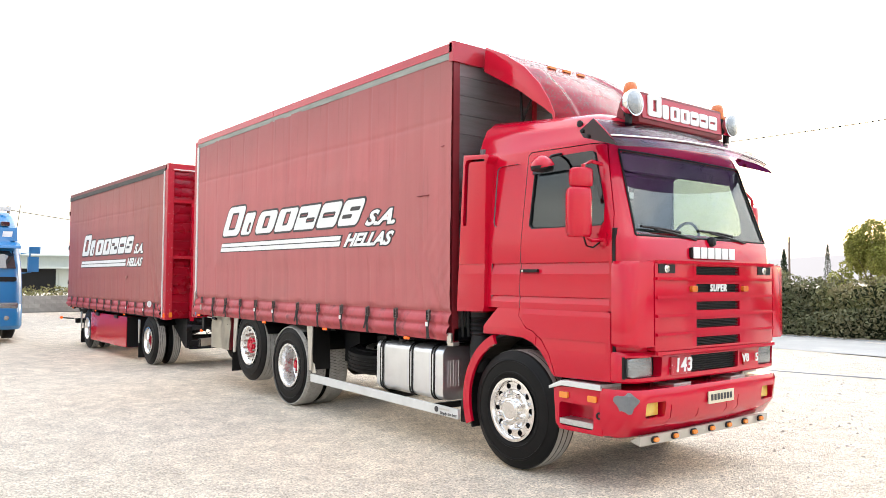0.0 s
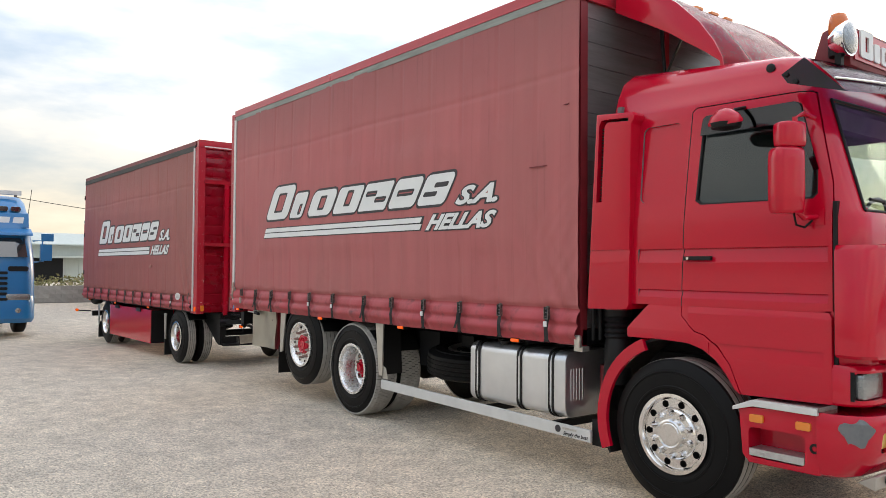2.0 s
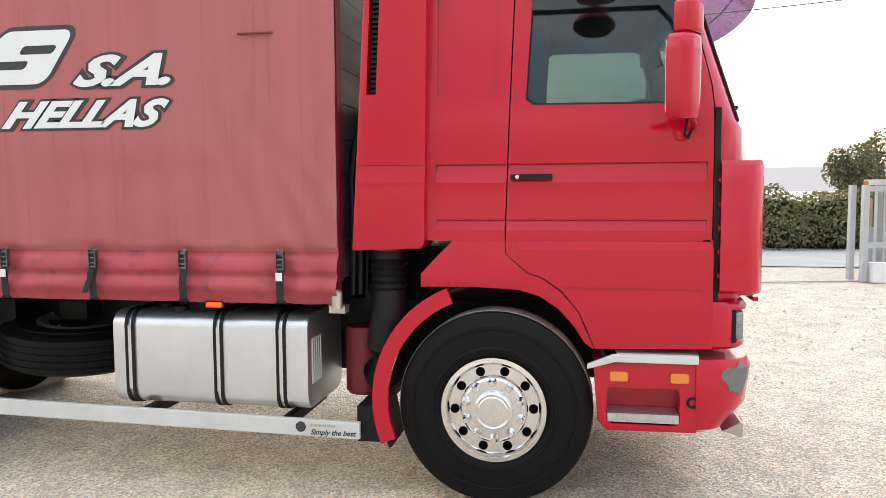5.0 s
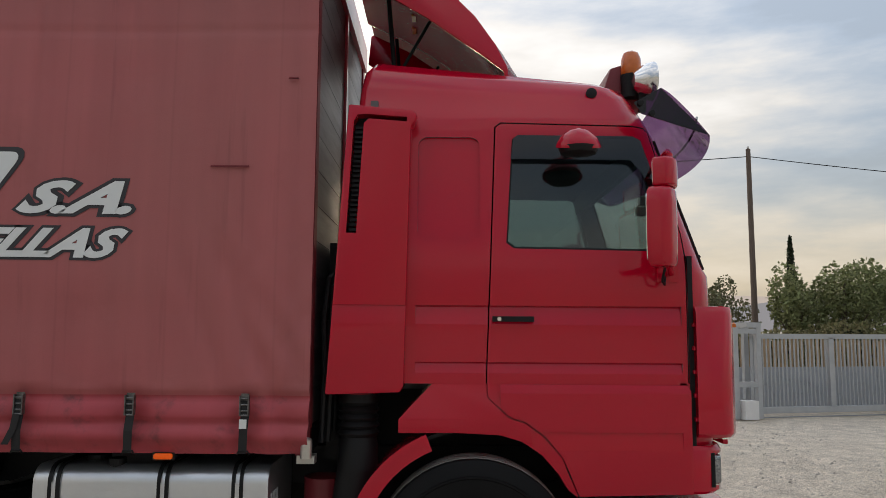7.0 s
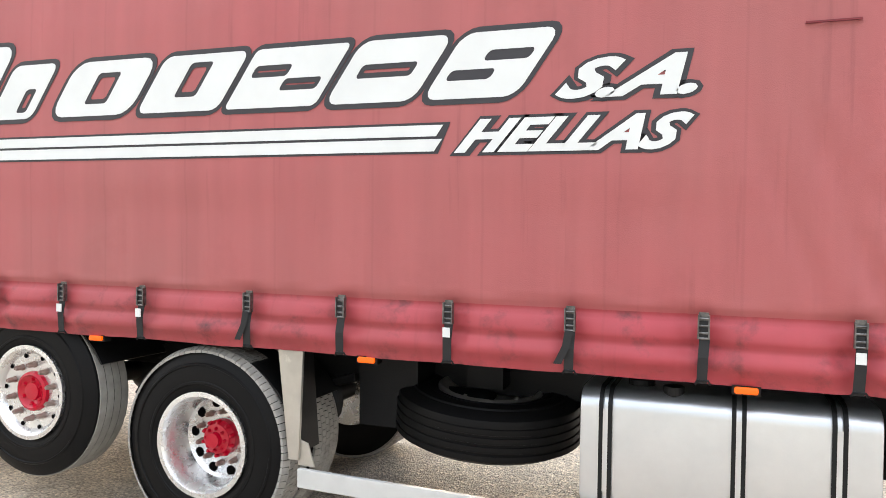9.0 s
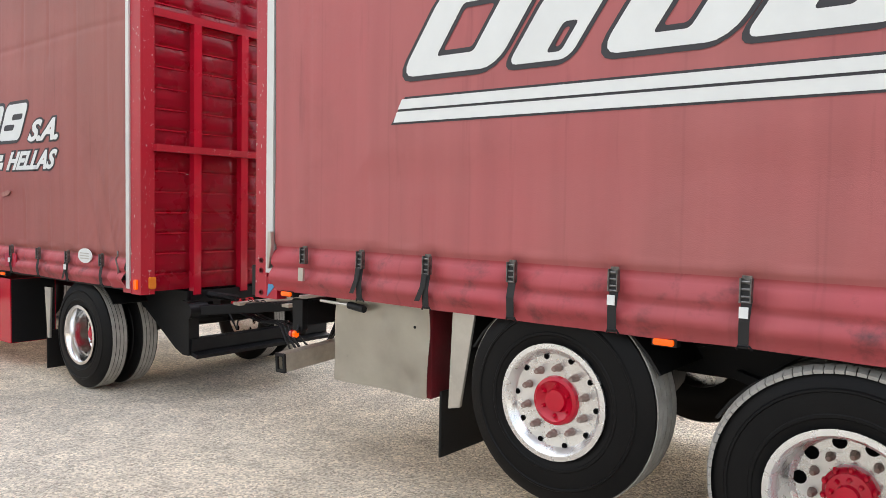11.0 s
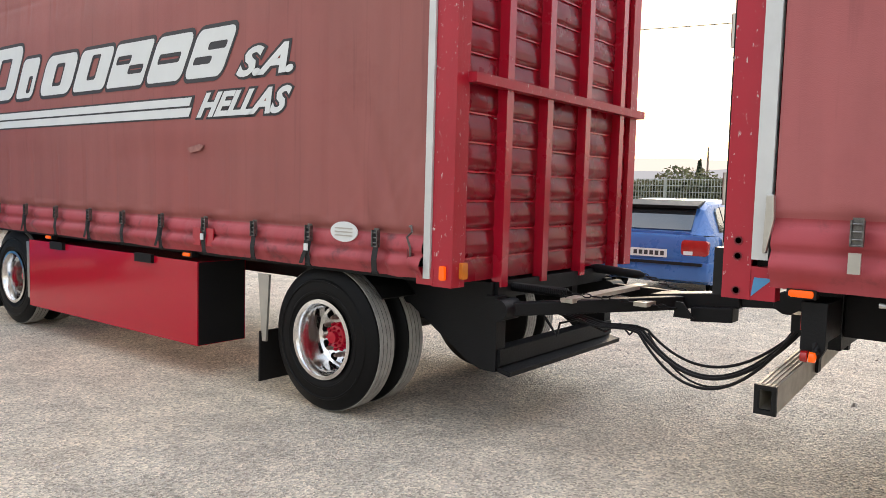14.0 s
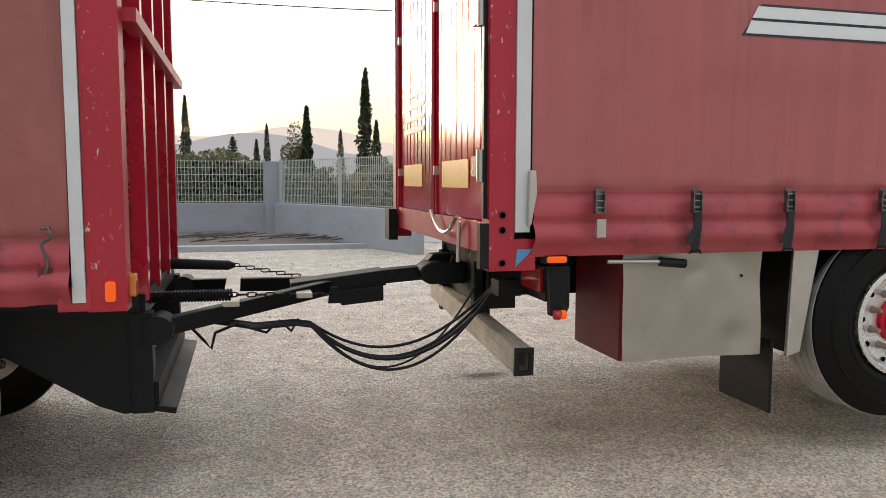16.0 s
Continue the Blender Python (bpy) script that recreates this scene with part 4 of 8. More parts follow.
def pane(points, d, material, name, parent, thick=0.004):
    """Pane that follows the slope of the cab's near side, d behind its surface."""
    b = bmesh.new()
    lo = [b.verts.new((x, side_y(z) + d, z)) for x, z in points]
    hi = [b.verts.new((x, side_y(z) + d + thick, z)) for x, z in points]
    b.faces.new(lo)
    b.faces.new(hi[::-1])
    for i in range(len(points)):
        j = (i + 1) % len(points)
        b.faces.new((lo[i], hi[i], hi[j], lo[j]))
    bmesh.ops.recalc_face_normals(b, faces=b.faces)
    ob = part(name, b, material, parent)
    return ob


grow = 0.006
pane([(x + (grow if x > 0.5 else -grow), z + (grow if z > 2.4 else -grow)) for x, z in WINDOW], 0.02, M_GLASS, "window_pane", door)
# rubber seal round the window
b = bmesh.new()
n = len(WINDOW)
cxm, czm = 0.5, 2.45
for i in range(n):
    (xa, za), (xc, zc) = WINDOW[i], WINDOW[(i + 1) % n]
    q = []
    for x, z in ((xa, za), (xc, zc)):
        q.append((x, z, x + (cxm - x) * 0.022, z + (czm - z) * 0.034))
    vs = [b.verts.new(p) for p in ((q[0][0], side_y(q[0][1]) + 0.004, q[0][1]), (q[1][0], side_y(q[1][1]) + 0.004, q[1][1]), (q[1][2], side_y(q[1][3]) + 0.006, q[1][3]), (q[0][2], side_y(q[0][3]) + 0.006, q[0][3]))]
    ws = [b.verts.new(v.co + Vector((0, 0.03, 0))) for v in vs]
    b.faces.new(vs)
    b.faces.new(ws[::-1])
    for k in range(4):
        b.faces.new((vs[k], ws[k], ws[(k + 1) % 4], vs[(k + 1) % 4]))
bmesh.ops.recalc_face_normals(b, faces=b.faces)
part("window_seal", b, M_PLASTIC, door)
pane([(0.10, 2.62), (0.115, 2.735), (0.14, 2.755), (0.76, 2.752), (0.80, 2.73), (0.935, 2.30), (0.90, 2.30), (0.80, 2.55), (0.74, 2.62)], -0.022, M_SMOKE, "rain_deflector", door, 0.003)
far = [(x, z) for x, z in WINDOW]
b = prism(far, W - 0.13, W - 0.126, "y")
part("far_window_pane", b, M_GLASS, cab)
# windscreen, bowed like the cab
rows = []
for k in range(9):
    t = k / 8
    z = 2.045 + 0.715 * t
    xf = 1.135 + (0.90 - 1.135) * (z - 2.05) / 0.73 + 0.012
    y0 = 0.19 + 0.075 * t
    rows.append([(xf - 0.02 + 0.035 * (1 - ((y - MID) / (MID - 0.1)) ** 2), y, z) for y in [y0 + (W - 2 * y0) * i / 16 for i in range(17)]])
b = grid(8, 16, lambda u, v: rows[round(u * 8)][round(v * 16)])
bmesh.ops.solidify(b, geom=b.faces[:], thickness=0.005)
part("windscreen", b, M_SCREEN, cab, "bowed clear windscreen", smooth=True)
b = bmesh.new()
for k in (0, 8):
    tube([(p[0] + 0.012, p[1], p[2]) for p in rows[k]], 0.009, 8, b)
for i in (0, 16):
    tube([(r[i][0] + 0.012, r[i][1], r[i][2]) for r in rows], 0.009, 8, b)
part("windscreen_seal", b, M_PLASTIC, cab, smooth=True)

# door furniture
b = box(0.0, 0.215, 0.036, 0.058, 1.75, 1.778, 0.007)
part("door_handle", b, M_PLASTIC, door, "black door handle", smooth=True)
part("lock", lathe([(0.011, 0), (0.011, -0.006), (0.001, -0.006)], 12, centre=(0.035, 0.036, 1.764), closed=False), M_CHROME, door)
# roof porthole
part("roof_plug", lathe([(0.03, 0.0), (0.03, -0.012), (0.016, -0.016), (0.001, -0.016)], 18, centre=(0.56, 0.205, 3.02), closed=False), M_PLASTIC, cab, smooth=True)

# air intake duct behind the cab side
duct = prism([(-0.765, 2.895), (-0.42, 2.865), (-0.40, 2.84), (-0.41, 2.80), (-0.432, 2.78), (-0.455, 1.42), (-0.475, 1.385), (-0.858, 1.372)], 0.012, 0.30, "y", 0.018)
SLOT = [(-0.735, 2.80), (-0.715, 2.835), (-0.67, 2.84), (-0.455, 2.825), (-0.455, 2.80), (-0.655, 2.815), (-0.682, 2.79), (-0.712, 2.205), (-0.765, 2.205)]
duct = boolean(duct, prism(SLOT, -0.1, 0.13, "y"))
duct = boolean(duct, prism([(-0.01, 1.837), (0.022, 1.83), (0.0125, 1.735), (-0.01, 1.735)], -0.84, -0.45, "x"))
duct = part("air_duct", duct, M_RED, truck, "red side air intake duct", smooth=True)
part("duct_back", prism(SLOT, 0.10, 0.12, "y"), M_BLACK, duct)
for k in range(22):
    z = 2.22 + k * 0.026
    x = -0.752 + (z - 2.2) * 0.045
    part("duct_slat", box(x, x + 0.045, 0.04, 0.06, z, z + 0.012), M_PLASTIC, duct)
b = bmesh.new()
prof = [(0.108, 0.0), (0.108, -0.06)]
for k in range(5):
    prof += [(0.112, -0.075 - 0.04 * k), (0.094, -0.095 - 0.04 * k)]
prof += [(0.104, -0.30), (0.108, -0.42)]
lathe(prof, 28, b, "z", (-0.70, 0.20, 1.40), closed=False)
part("duct_collar", lathe([(0.112, 0.0), (0.112, -0.055), (0.10, -0.056)], 28, axis="z", centre=(-0.70, 0.20, 1.425), closed=False), M_RED, duct, smooth=True)
part("duct_bellows", b, M_PLASTIC, duct, "black corrugated rubber hose", smooth=True)
part("intake_pipe", tube([(-0.70, 0.2, 1.0), (-0.72, 0.22, 0.82), (-0.75, 0.27, 0.66), (-0.78, 0.42, 0.58)], [0.105, 0.115, 0.12, 0.12], 18), M_PLASTIC, truck, smooth=True)
part("air_filter", lathe([(0.10, 0), (0.115, 0.02), (0.115, 0.40), (0.001, 0.41)], 24, axis="z", centre=(-0.90, 0.40, 0.50), closed=False), M_DARKRED, truck, smooth=True)

# air and electric lines hanging between the cab and the bulkhead
for k in range(7):
    x, y = -0.885 + 0.022 * (k % 4), 0.12 + 0.06 * k
    pts = [(x + 0.05, y + 0.1, 2.02 - 0.06 * (k % 3)), (x + 0.02, y + 0.02, 1.98 - 0.05 * (k % 3)), (x - 0.01 * (k % 2), y, 1.75), (x + 0.015, y - 0.02, 1.5), (x, y, 1.12)]
    part("coupling_line", tube(pts, 0.014 + 0.006 * (k % 2), 8), M_PLASTIC, truck, "black line hanging behind the cab", smooth=True)

# lower side panels over the wheels, near and far
ARCH = [(0.425, 0.87), (0.385, 0.90), (0.33, 0.985), (0.25, 1.075), (0.15, 1.14), (0.04, 1.172), (-0.20, 1.183), (-0.483, 1.18)]
for y0, y1, s in ((0.03, 0.34, 1), (W - 0.34, W - 0.03, -1)):
    face = y0 if s > 0 else y1
    b = prism([(-0.31, 1.43), (1.00, 1.43), (1.02, 1.40), (1.02, 0.885)] + ARCH + [(-0.483, 1.252)], y0, y1, "y", 0.012)
    # upper part leans inwards, with two pressed creases
    b = boolean(b, prism([(face - 0.03 * s, 1.46), (face + 0.03 * s, 1.46), (face + 0.03 * s, 1.425), (face + 0.0, 1.255), (face - 0.03 * s, 1.255)], -0.6, 0.04, "x"))
    b = boolean(b, prism([(face - 0.03 * s, 1.46), (face + 0.03 * s, 1.46), (face + 0.011 * s, 1.43), (face + 0.001 * s, 1.385), (face - 0.03 * s, 1.385)], 0.03, 1.1, "x"))
    b = boolean(b, prism([(face - 0.02 * s, 1.195), (face + 0.010 * s, 1.19), (face + 0.0002 * s, 1.10), (face - 0.02 * s, 1.10)], 0.20, 0.97, "x"))
    # gap between the door skirt and the arch panel
    b = boolean(b, prism([(-0.03, 1.50), (-0.024, 1.50), (-0.024, 1.365), (0.095, 1.262), (0.165, 1.245), (0.27, 1.17), (0.36, 1.06), (0.445, 0.86), (0.437, 0.86), (0.352, 1.06), (0.262, 1.163),
                             (0.162, 1.238), (0.09, 1.255), (-0.03, 1.363)], face - 0.05, face + 0.05, "y"))
    part("lower_panel", b, M_RED, truck, "red wheel-arch and step panel", smooth=True)
    # rear fender band
    b = bmesh.new()
    outer = [(FX + 0.665 * math.cos(radians(a)), 0.56 + 0.665 * math.sin(radians(a))) for a in range(112, 204, 6)]
    inner = [(FX + 0.578 * math.cos(radians(a)), 0.56 + 0.578 * math.sin(radians(a))) for a in range(112, 204, 6)]
    prism(outer + inner[::-1], face - 0.012 * s, face + 0.02 * s, "y", bm=b)
    inner2 = [(FX + 0.65 * math.cos(radians(a)), 0.56 + 0.65 * math.sin(radians(a))) for a in range(112, 204, 6)]
    prism(outer + inner2[::-1], face + 0.02 * s, face + 0.36 * s, "y", bm=b)
    part("rear_fender", b, M_RED, truck, "red rear mudguard")
    b = bmesh.new()
    inner3 = [(FX + 0.63 * math.cos(radians(a)), 0.56 + 0.63 * math.sin(radians(a))) for a in range(20, 210, 6)]
    outer3 = [(FX + 0.648 * math.cos(radians(a)), 0.56 + 0.648 * math.sin(radians(a))) for a in range(20, 210, 6)]
    prism(outer3 + inner3[::-1], face + 0.03 * s, face + 0.40 * s, "y", bm=b)
    part("arch_liner", b, M_PLASTIC, truck)
    part("mud_flap", box(-0.86, -0.72, min(face + 0.05 * s, face + 0.4 * s), max(face + 0.05 * s, face + 0.4 * s), 0.30, 0.50, 0.01), M_PLASTIC, truck)

# front corner strips, headlamp panel, grille
b = loft([cab_ring(z, 0.86, xf, i, 0.15, 0.03) for z, xf, i in ((0.885, 1.175, 0.05), (0.90, 1.19, 0.035), (1.10, 1.20, 0.035), (1.125, 1.185, 0.045))])
for y in (0.25, W - 0.25):
    b = boolean(b, prism(rounded(y - 0.19, y + 0.17, 0.925, 1.085, 0.02, 3), 1.12, 1.5, "x"))
b = boolean(b, box(1.17, 1.5, 0.80, 1.52, 0.935, 1.075))
lamp_panel = part("lamp_panel", b, M_RED, truck, "red headlamp panel", smooth=True)
for y in (0.25, W - 0.25):
    part("lamp_housing", box(1.115, 1.135, y - 0.20, y + 0.18, 0.92, 1.09), M_BLACK, lamp_panel)
    part("headlamp", prism(rounded(y - 0.175, y + 0.10, 0.93, 1.08, 0.02, 3), 1.12, 1.175, "x", 0.012), M_LENS, lamp_panel, "square glass headlamp", smooth=True)
    part("side_marker", prism(rounded(y - 0.19, y + 0.15, 1.17, 1.235, 0.015, 3), 1.17, 1.205, "x", 0.008), M_ORANGE if y < 1 else M_LENS, lamp_panel, "amber front turn lamp")
front_low = loft([cab_ring(z, 0.94, xf, i, 0.15, 0.03) for z, xf, i in ((1.125, 1.17, 0.07), (1.16, 1.175, 0.06), (1.44, 1.175, 0.06))])
part("front_panel", front_low, M_RED, cab, smooth=True)
part("door_gap", box(1.02, 1.045, 0.055, 0.30, 0.89, 2.1), M_PLASTIC, cab)
gx = 1.25
g = prism(rounded(0.27, W - 0.27, 1.13, 1.845, 0.02, 3), gx - 0.08, gx + 0.015, "x", 0.01)
for k in range(5):
    z = 1.735 - 0.146 * k
    g = boolean(g, box(gx - 0.035, gx + 0.2, 0.83, W - 0.83, z, z + 0.072))
grille = part("grille", g, M_RED, truck, "red slatted radiator grille", smooth=True)
for k in range(6):
    z = 1.70 - 0.146 * k if k < 5 else 1.835
    part("grille_rib", box(gx + 0.012, gx + 0.036, 0.275, W - 0.275, z - 0.012, z + 0.012, 0.008), M_RED, grille)
for k in range(5):
    z = 1.735 - 0.146 * k
    part("grille_slot", box(gx - 0.03, gx - 0.022, 0.835, W - 0.835, z + 0.002, z + 0.07), M_BLACK, grille)
    for j in range(5):
        part("slot_slat", box(gx - 0.022, gx + 0.004, 0.84, W - 0.84, z + 0.006 + 0.013 * j, z + 0.011 + 0.013 * j), M_PLASTIC, grille)
for y in (0.42, W - 0.42):
    part("badge_panel", box(gx + 0.012, gx + 0.020, y - 0.11, y + 0.11, 1.745, 1.815, 0.003), M_PLASTIC, grille)
    part("badge", lathe([(0.001, 0.010), (0.026, 0.008), (0.034, 0.0), (0.034, -0.004)], 14, axis="x", centre=(gx + 0.022, y, 1.78), closed=False), M_CHROME, grille, "small round metal emblem", smooth=True)
    part("marker_lamp", prism(rounded(y + (0.31 if y < 1 else -0.39), y + (0.39 if y < 1 else -0.31), 1.595, 1.645, 0.015, 3), gx + 0.015, gx + 0.045, "x", 0.008), M_ORANGE, grille, "small amber marker lamp")
part("name_panel", prism(rounded(0.83, W - 0.83, 1.875, 1.965, 0.015, 3), 1.19, 1.222, "x"), M_PLASTIC, cab)
for k in range(6):
    y = 0.85 + k * 0.107
    part("name_block", prism([(y, 1.872), (y + 0.092, 1.872), (y + 0.092, 1.968), (y, 1.968)], 1.222, 1.232, "x", 0.008), M_WHITE, cab)
letters("lettering", "SUPER", 0.085, Matrix.Translation((gx + 0.012, MID, 1.625)) @ FRONT, M_WHITE, grille, 0.15, 0.004, 1.1)
letters("lettering", "143", 0.155, Matrix.Translation((1.241, 0.68, 1.0)) @ FRONT, M_WHITE, lamp_panel, 0.1, 0.003, 1.05)
part("model_panel", box(1.216, 1.237, 0.52, 0.79, 0.93, 1.075), M_REDWORN, lamp_panel)
part("model_badge", prism([(1.60, 0.945), (1.66, 0.945), (1.70, 1.06), (1.56, 1.06)], 1.214, 1.238, "x"), M_REDLENS, lamp_panel)
letters("lettering", "V8", 0.10, Matrix.Translation((1.242, 1.62, 1.005)) @ FRONT, M_WHITE, lamp_panel, 0, 0.003)
letters("lettering", "5", 0.10, Matrix.Translation((1.236, 1.82, 1.0)) @ FRONT, M_WHITE, lamp_panel, 0, 0.003)
part("lower_slot", box(1.17, 1.18, 0.80, 1.52, 0.935, 1.075), M_BLACK, lamp_panel)
for j in range(7):
    part("slot_slat", box(1.18, 1.205, 0.805, 1.515, 0.942 + 0.019 * j, 0.949 + 0.019 * j), M_PLASTIC, lamp_panel)
# corner air deflectors
for s in (1, -1):
    def yy(v):
        return v if s > 0 else W - v
    pts = [(1.045, 0.012), (1.16, -0.004), (1.215, 0.02), (1.255, 0.075), (1.262, 0.255), (1.235, 0.26), (1.225, 0.09), (1.19, 0.05), (1.05, 0.04)]
    rings = []
    for z, k in ((1.17, 0.985), (1.19, 1.0), (1.80, 1.0), (1.835, 0.985)):
        rings.append([(1.1 + (x - 1.1) * k, yy(y + (1 - k) * 1.5), z) for x, y in pts])
    part("corner_deflector", loft(rings), M_RED, truck, "red vertical corner air deflector", smooth=True)
    for k in range(5):
        y0, y1 = sorted((yy(0.03), yy(0.075)))
        part("deflector_bracket", box(1.035, 1.06, y0, y1, 1.25 + k * 0.12, 1.27 + k * 0.12), M_RED, truck)

# bumper
b = loft([cab_ring(z, 0.60, xf, i, rf, 0.02, 0.05) for z, xf, i, rf in ((0.445, 1.06, 0.06, 0.16), (0.47, 1.11, 0.02, 0.2), (0.60, 1.20, 0.0, 0.22), (0.79, 1.225, 0.0, 0.22), (0.835, 1.205, 0.015, 0.21))])
for y in (0.32, W - 0.32):
    b = boolean(b, prism(rounded(y - 0.115, y + 0.115, 0.615, 0.735, 0.015, 3), 1.13, 1.5, "x"))
for y in (0.50, 0.86, 1.28, 1.46):
    b = boolean(b, box(1.22, 1.5, y, y + 0.012, 0.44, 0.70 - (0.06 if 0.8 < y < 1.4 else 0)))
b = boolean(b, box(0.5, 0.94, -0.1, 2.5, 0.3, 1.0))
bumper = part("bumper", b, M_RED, truck, "red front bumper with a scraped corner", smooth=True)
for y in (0.32, W - 0.32):
    part("fog_housing", box(1.12, 1.14, y - 0.12, y + 0.12, 0.61, 0.74), M_BLACK, bumper)
    part("fog_lamp", prism(rounded(y - 0.10, y + 0.085, 0.625, 0.728, 0.012, 3), 1.13, 1.19, "x", 0.01), M_YELLOW, bumper, "yellow fog lamp", smooth=True)
part("number_plate", box(1.275, 1.287, 0.97, 1.35, 0.665, 0.765, 0.004), M_PLATE, bumper, "pale number plate with dark bars")
for k in range(7):
    part("plate_bar", box(1.287, 1.290, 1.0 + k * 0.047, 1.03 + k * 0.047, 0.69, 0.742), M_INK, bumper)
b = bmesh.new()
prism([(0.0 + 0.09 * math.cos(a) * (1 + 0.25 * math.sin(3 * a)) , 0.0 + 0.075 * math.sin(a) * (1 + 0.2 * math.cos(5 * a))) for a in [2 * math.pi * i / 22 for i in range(22)]], -0.06, 0.06, "x", bm=b)
bmesh.ops.transform(b, matrix=Matrix.Translation((1.165, 0.045, 0.735)) @ Matrix.Rotation(radians(-48), 4, 'Z'), verts=b.verts)
scrape = boolean(loft([cab_ring(z, 0.60, xf + 0.003, i - 0.003, rf, 0.02, 0.05) for z, xf, i, rf in ((0.47, 1.11, 0.02, 0.2), (0.60, 1.20, 0.0, 0.22), (0.79, 1.225, 0.0, 0.22), (0.83, 1.21, 0.012, 0.21))]), b, 'INTERSECT')
part("scrape_patch", scrape, M_GREYPATCH, bumper, "grey scraped patch on the corner")
part("bumper_step", box(0.99, 1.19, 0.62, 0.86, 0.836, 0.85, 0.004), M_CHECKER, bumper)
part("bumper_step", box(0.99, 1.19, 1.46, 1.70, 0.836, 0.85, 0.004), M_CHECKER, bumper)
# step units ahead of the wheels
for s in (1, -1):
    def sy(a, c):
        return (a, c) if s > 0 else (W - c, W - a)
    b = prism([(0.43, 0.80), (0.95, 0.83), (0.95, 0.455), (0.50, 0.45), (0.455, 0.50)], *sy(0.01, 0.40), "y", 0.012)
    b = boolean(b, prism(rounded(0.50, 0.865, 0.49, 0.68, 0.03, 4), *(sy(-0.1, 0.16)), "y"))
    step = part("step_unit", b, M_RED, truck, "red boarding step unit", smooth=True)
    part("step_tread", box(0.505, 0.86, *sy(0.01, 0.155), 0.50, 0.545, 0.01), M_CHECKER, step, "metal tread plate")
    part("top_tread", box(0.55, 0.95, *sy(-0.005, 0.25), 0.835, 0.862, 0.006), M_CHECKER, step, "metal tread plate")
    part("step_trim", prism([(0.40, 0.775), (0.54, 0.815), (0.95, 0.815), (0.95, 0.855), (0.53, 0.855), (0.40, 0.80)], *sy(-0.012, 0.012), "y", 0.004), M_WHITEALU, step, "bare metal trim strip")
    for x in (0.56, 0.86):
        part("side_lamp", prism(rounded(x - 0.045, x + 0.045, 0.715, 0.765, 0.01, 3), *sy(-0.008, 0.02), "y", 0.004), M_AMBEROFF, step, "amber side lamp")
    part("tow_eye", lathe([(0.03, 0), (0.03, -0.008), (0.016, -0.008), (0.016, 0.02)], 14, centre=(0.925, 0.012 if s > 0 else W - 0.012, 0.615)), M_BLACK, step)
# lamp bar under the bumper
part("lamp_bar", prism([(1.10, 0.43), (1.20, 0.40), (1.205, 0.475), (1.19, 0.48)], 0.16, 2.05, "y", 0.003), M_GALV, truck, "bare metal bar with amber lamps")
for k in range(7):
    y = 0.34 + k * 0.262
    holder = part("bar_lamp", prism(rounded(y - 0.042, y + 0.042, 0.414, 0.466, 0.02, 4), 1.195, 1.214, "x", 0.004), M_PLASTIC, truck, "small amber marker lamp in a black holder")
    part("bar_lens", prism(rounded(y - 0.030, y + 0.030, 0.422, 0.458, 0.016, 4), 1.21, 1.232, "x", 0.008), M_AMBEROFF, holder, "amber lens", smooth=True)

# sun visor, roof sign, lamps, beacons
def visor_at(u, v):
    y = -0.015 + (W + 0.03) * u
    k = 1 - (2 * u - 1) ** 2
    x = 0.885 + 0.10 * k + (0.25 + 0.12 * k) * v
    z = 2.985 + 0.015 * k - (0.255 + 0.0 * k) * v ** 1.25
    return (x, y, z)


b = grid(28, 8, visor_at)
bmesh.ops.solidify(b, geom=b.faces[:], thickness=0.006)
visor = part("sun_visor", b, M_PURPLE, truck, "dark purple tinted acrylic sun visor", smooth=True)
for y in (-0.012, W + 0.006):
    part("visor_cheek", prism([(0.74, 2.905), (0.885, 2.985), (1.135, 2.73), (0.92, 2.80), (0.78, 2.845)], y, y + 0.006, "y", 0.001), M_PURPLE, visor, "dark purple acrylic cheek plate")
    for x, z in ((0.775, 2.90), (0.835, 2.845)):
        part("visor_bolt", lathe([(0.018, 0), (0.016, -0.012), (0.001, -0.014)], 12, centre=(x, y if y < 1 else y + 0.02, z), closed=False), M_PLASTIC, visor)
part("visor_trim", tube([Vector(visor_at(i / 24, 0.72)) + Vector((0.004, 0, 0.008)) for i in range(25)], 0.007, 6), M_CHROME, visor)
sign = prism([(0.66, 3.03), (0.93, 3.02), (0.915, 3.29), (0.85, 3.315), (0.74, 3.28)], 0.52, 1.80, "y", 0.02)
sign = part("roof_sign", sign, M_DARKRED, truck, "dark red roof light box with pale blocks", smooth=True)
part("sign_face", prism([(0.932, 3.065), (0.938, 3.065), (0.925, 3.265), (0.917, 3.265)], 0.56, 1.76, "y"), M_REDMATT, sign)
for k, (y, w, h) in enumerate(((0.63, 0.185, 0.185), (0.835, 0.085, 0.125), (0.95, 0.135, 0.125), (1.10, 0.135, 0.125), (1.25, 0.125, 0.125), (1.39, 0.135, 0.125), (1.54, 0.135, 0.125))):
    b = prism(rounded(y, y + w, 3.09, 3.09 + h, 0.02, 3), 0.934, 0.946, "x")
    if k in (0, 2, 3):
        b = boolean(b, box(0.8, 1.0, y + w * 0.36, y + w * 0.64, 3.09 + h * 0.24, 3.09 + h * 0.78))
    elif k > 3:
        b = boolean(b, box(0.8, 1.0, y + w * 0.18, y + w * 0.8, 3.09 + h * 0.42, 3.09 + h * 0.6))
    part("sign_block", b, M_WHITE, sign)
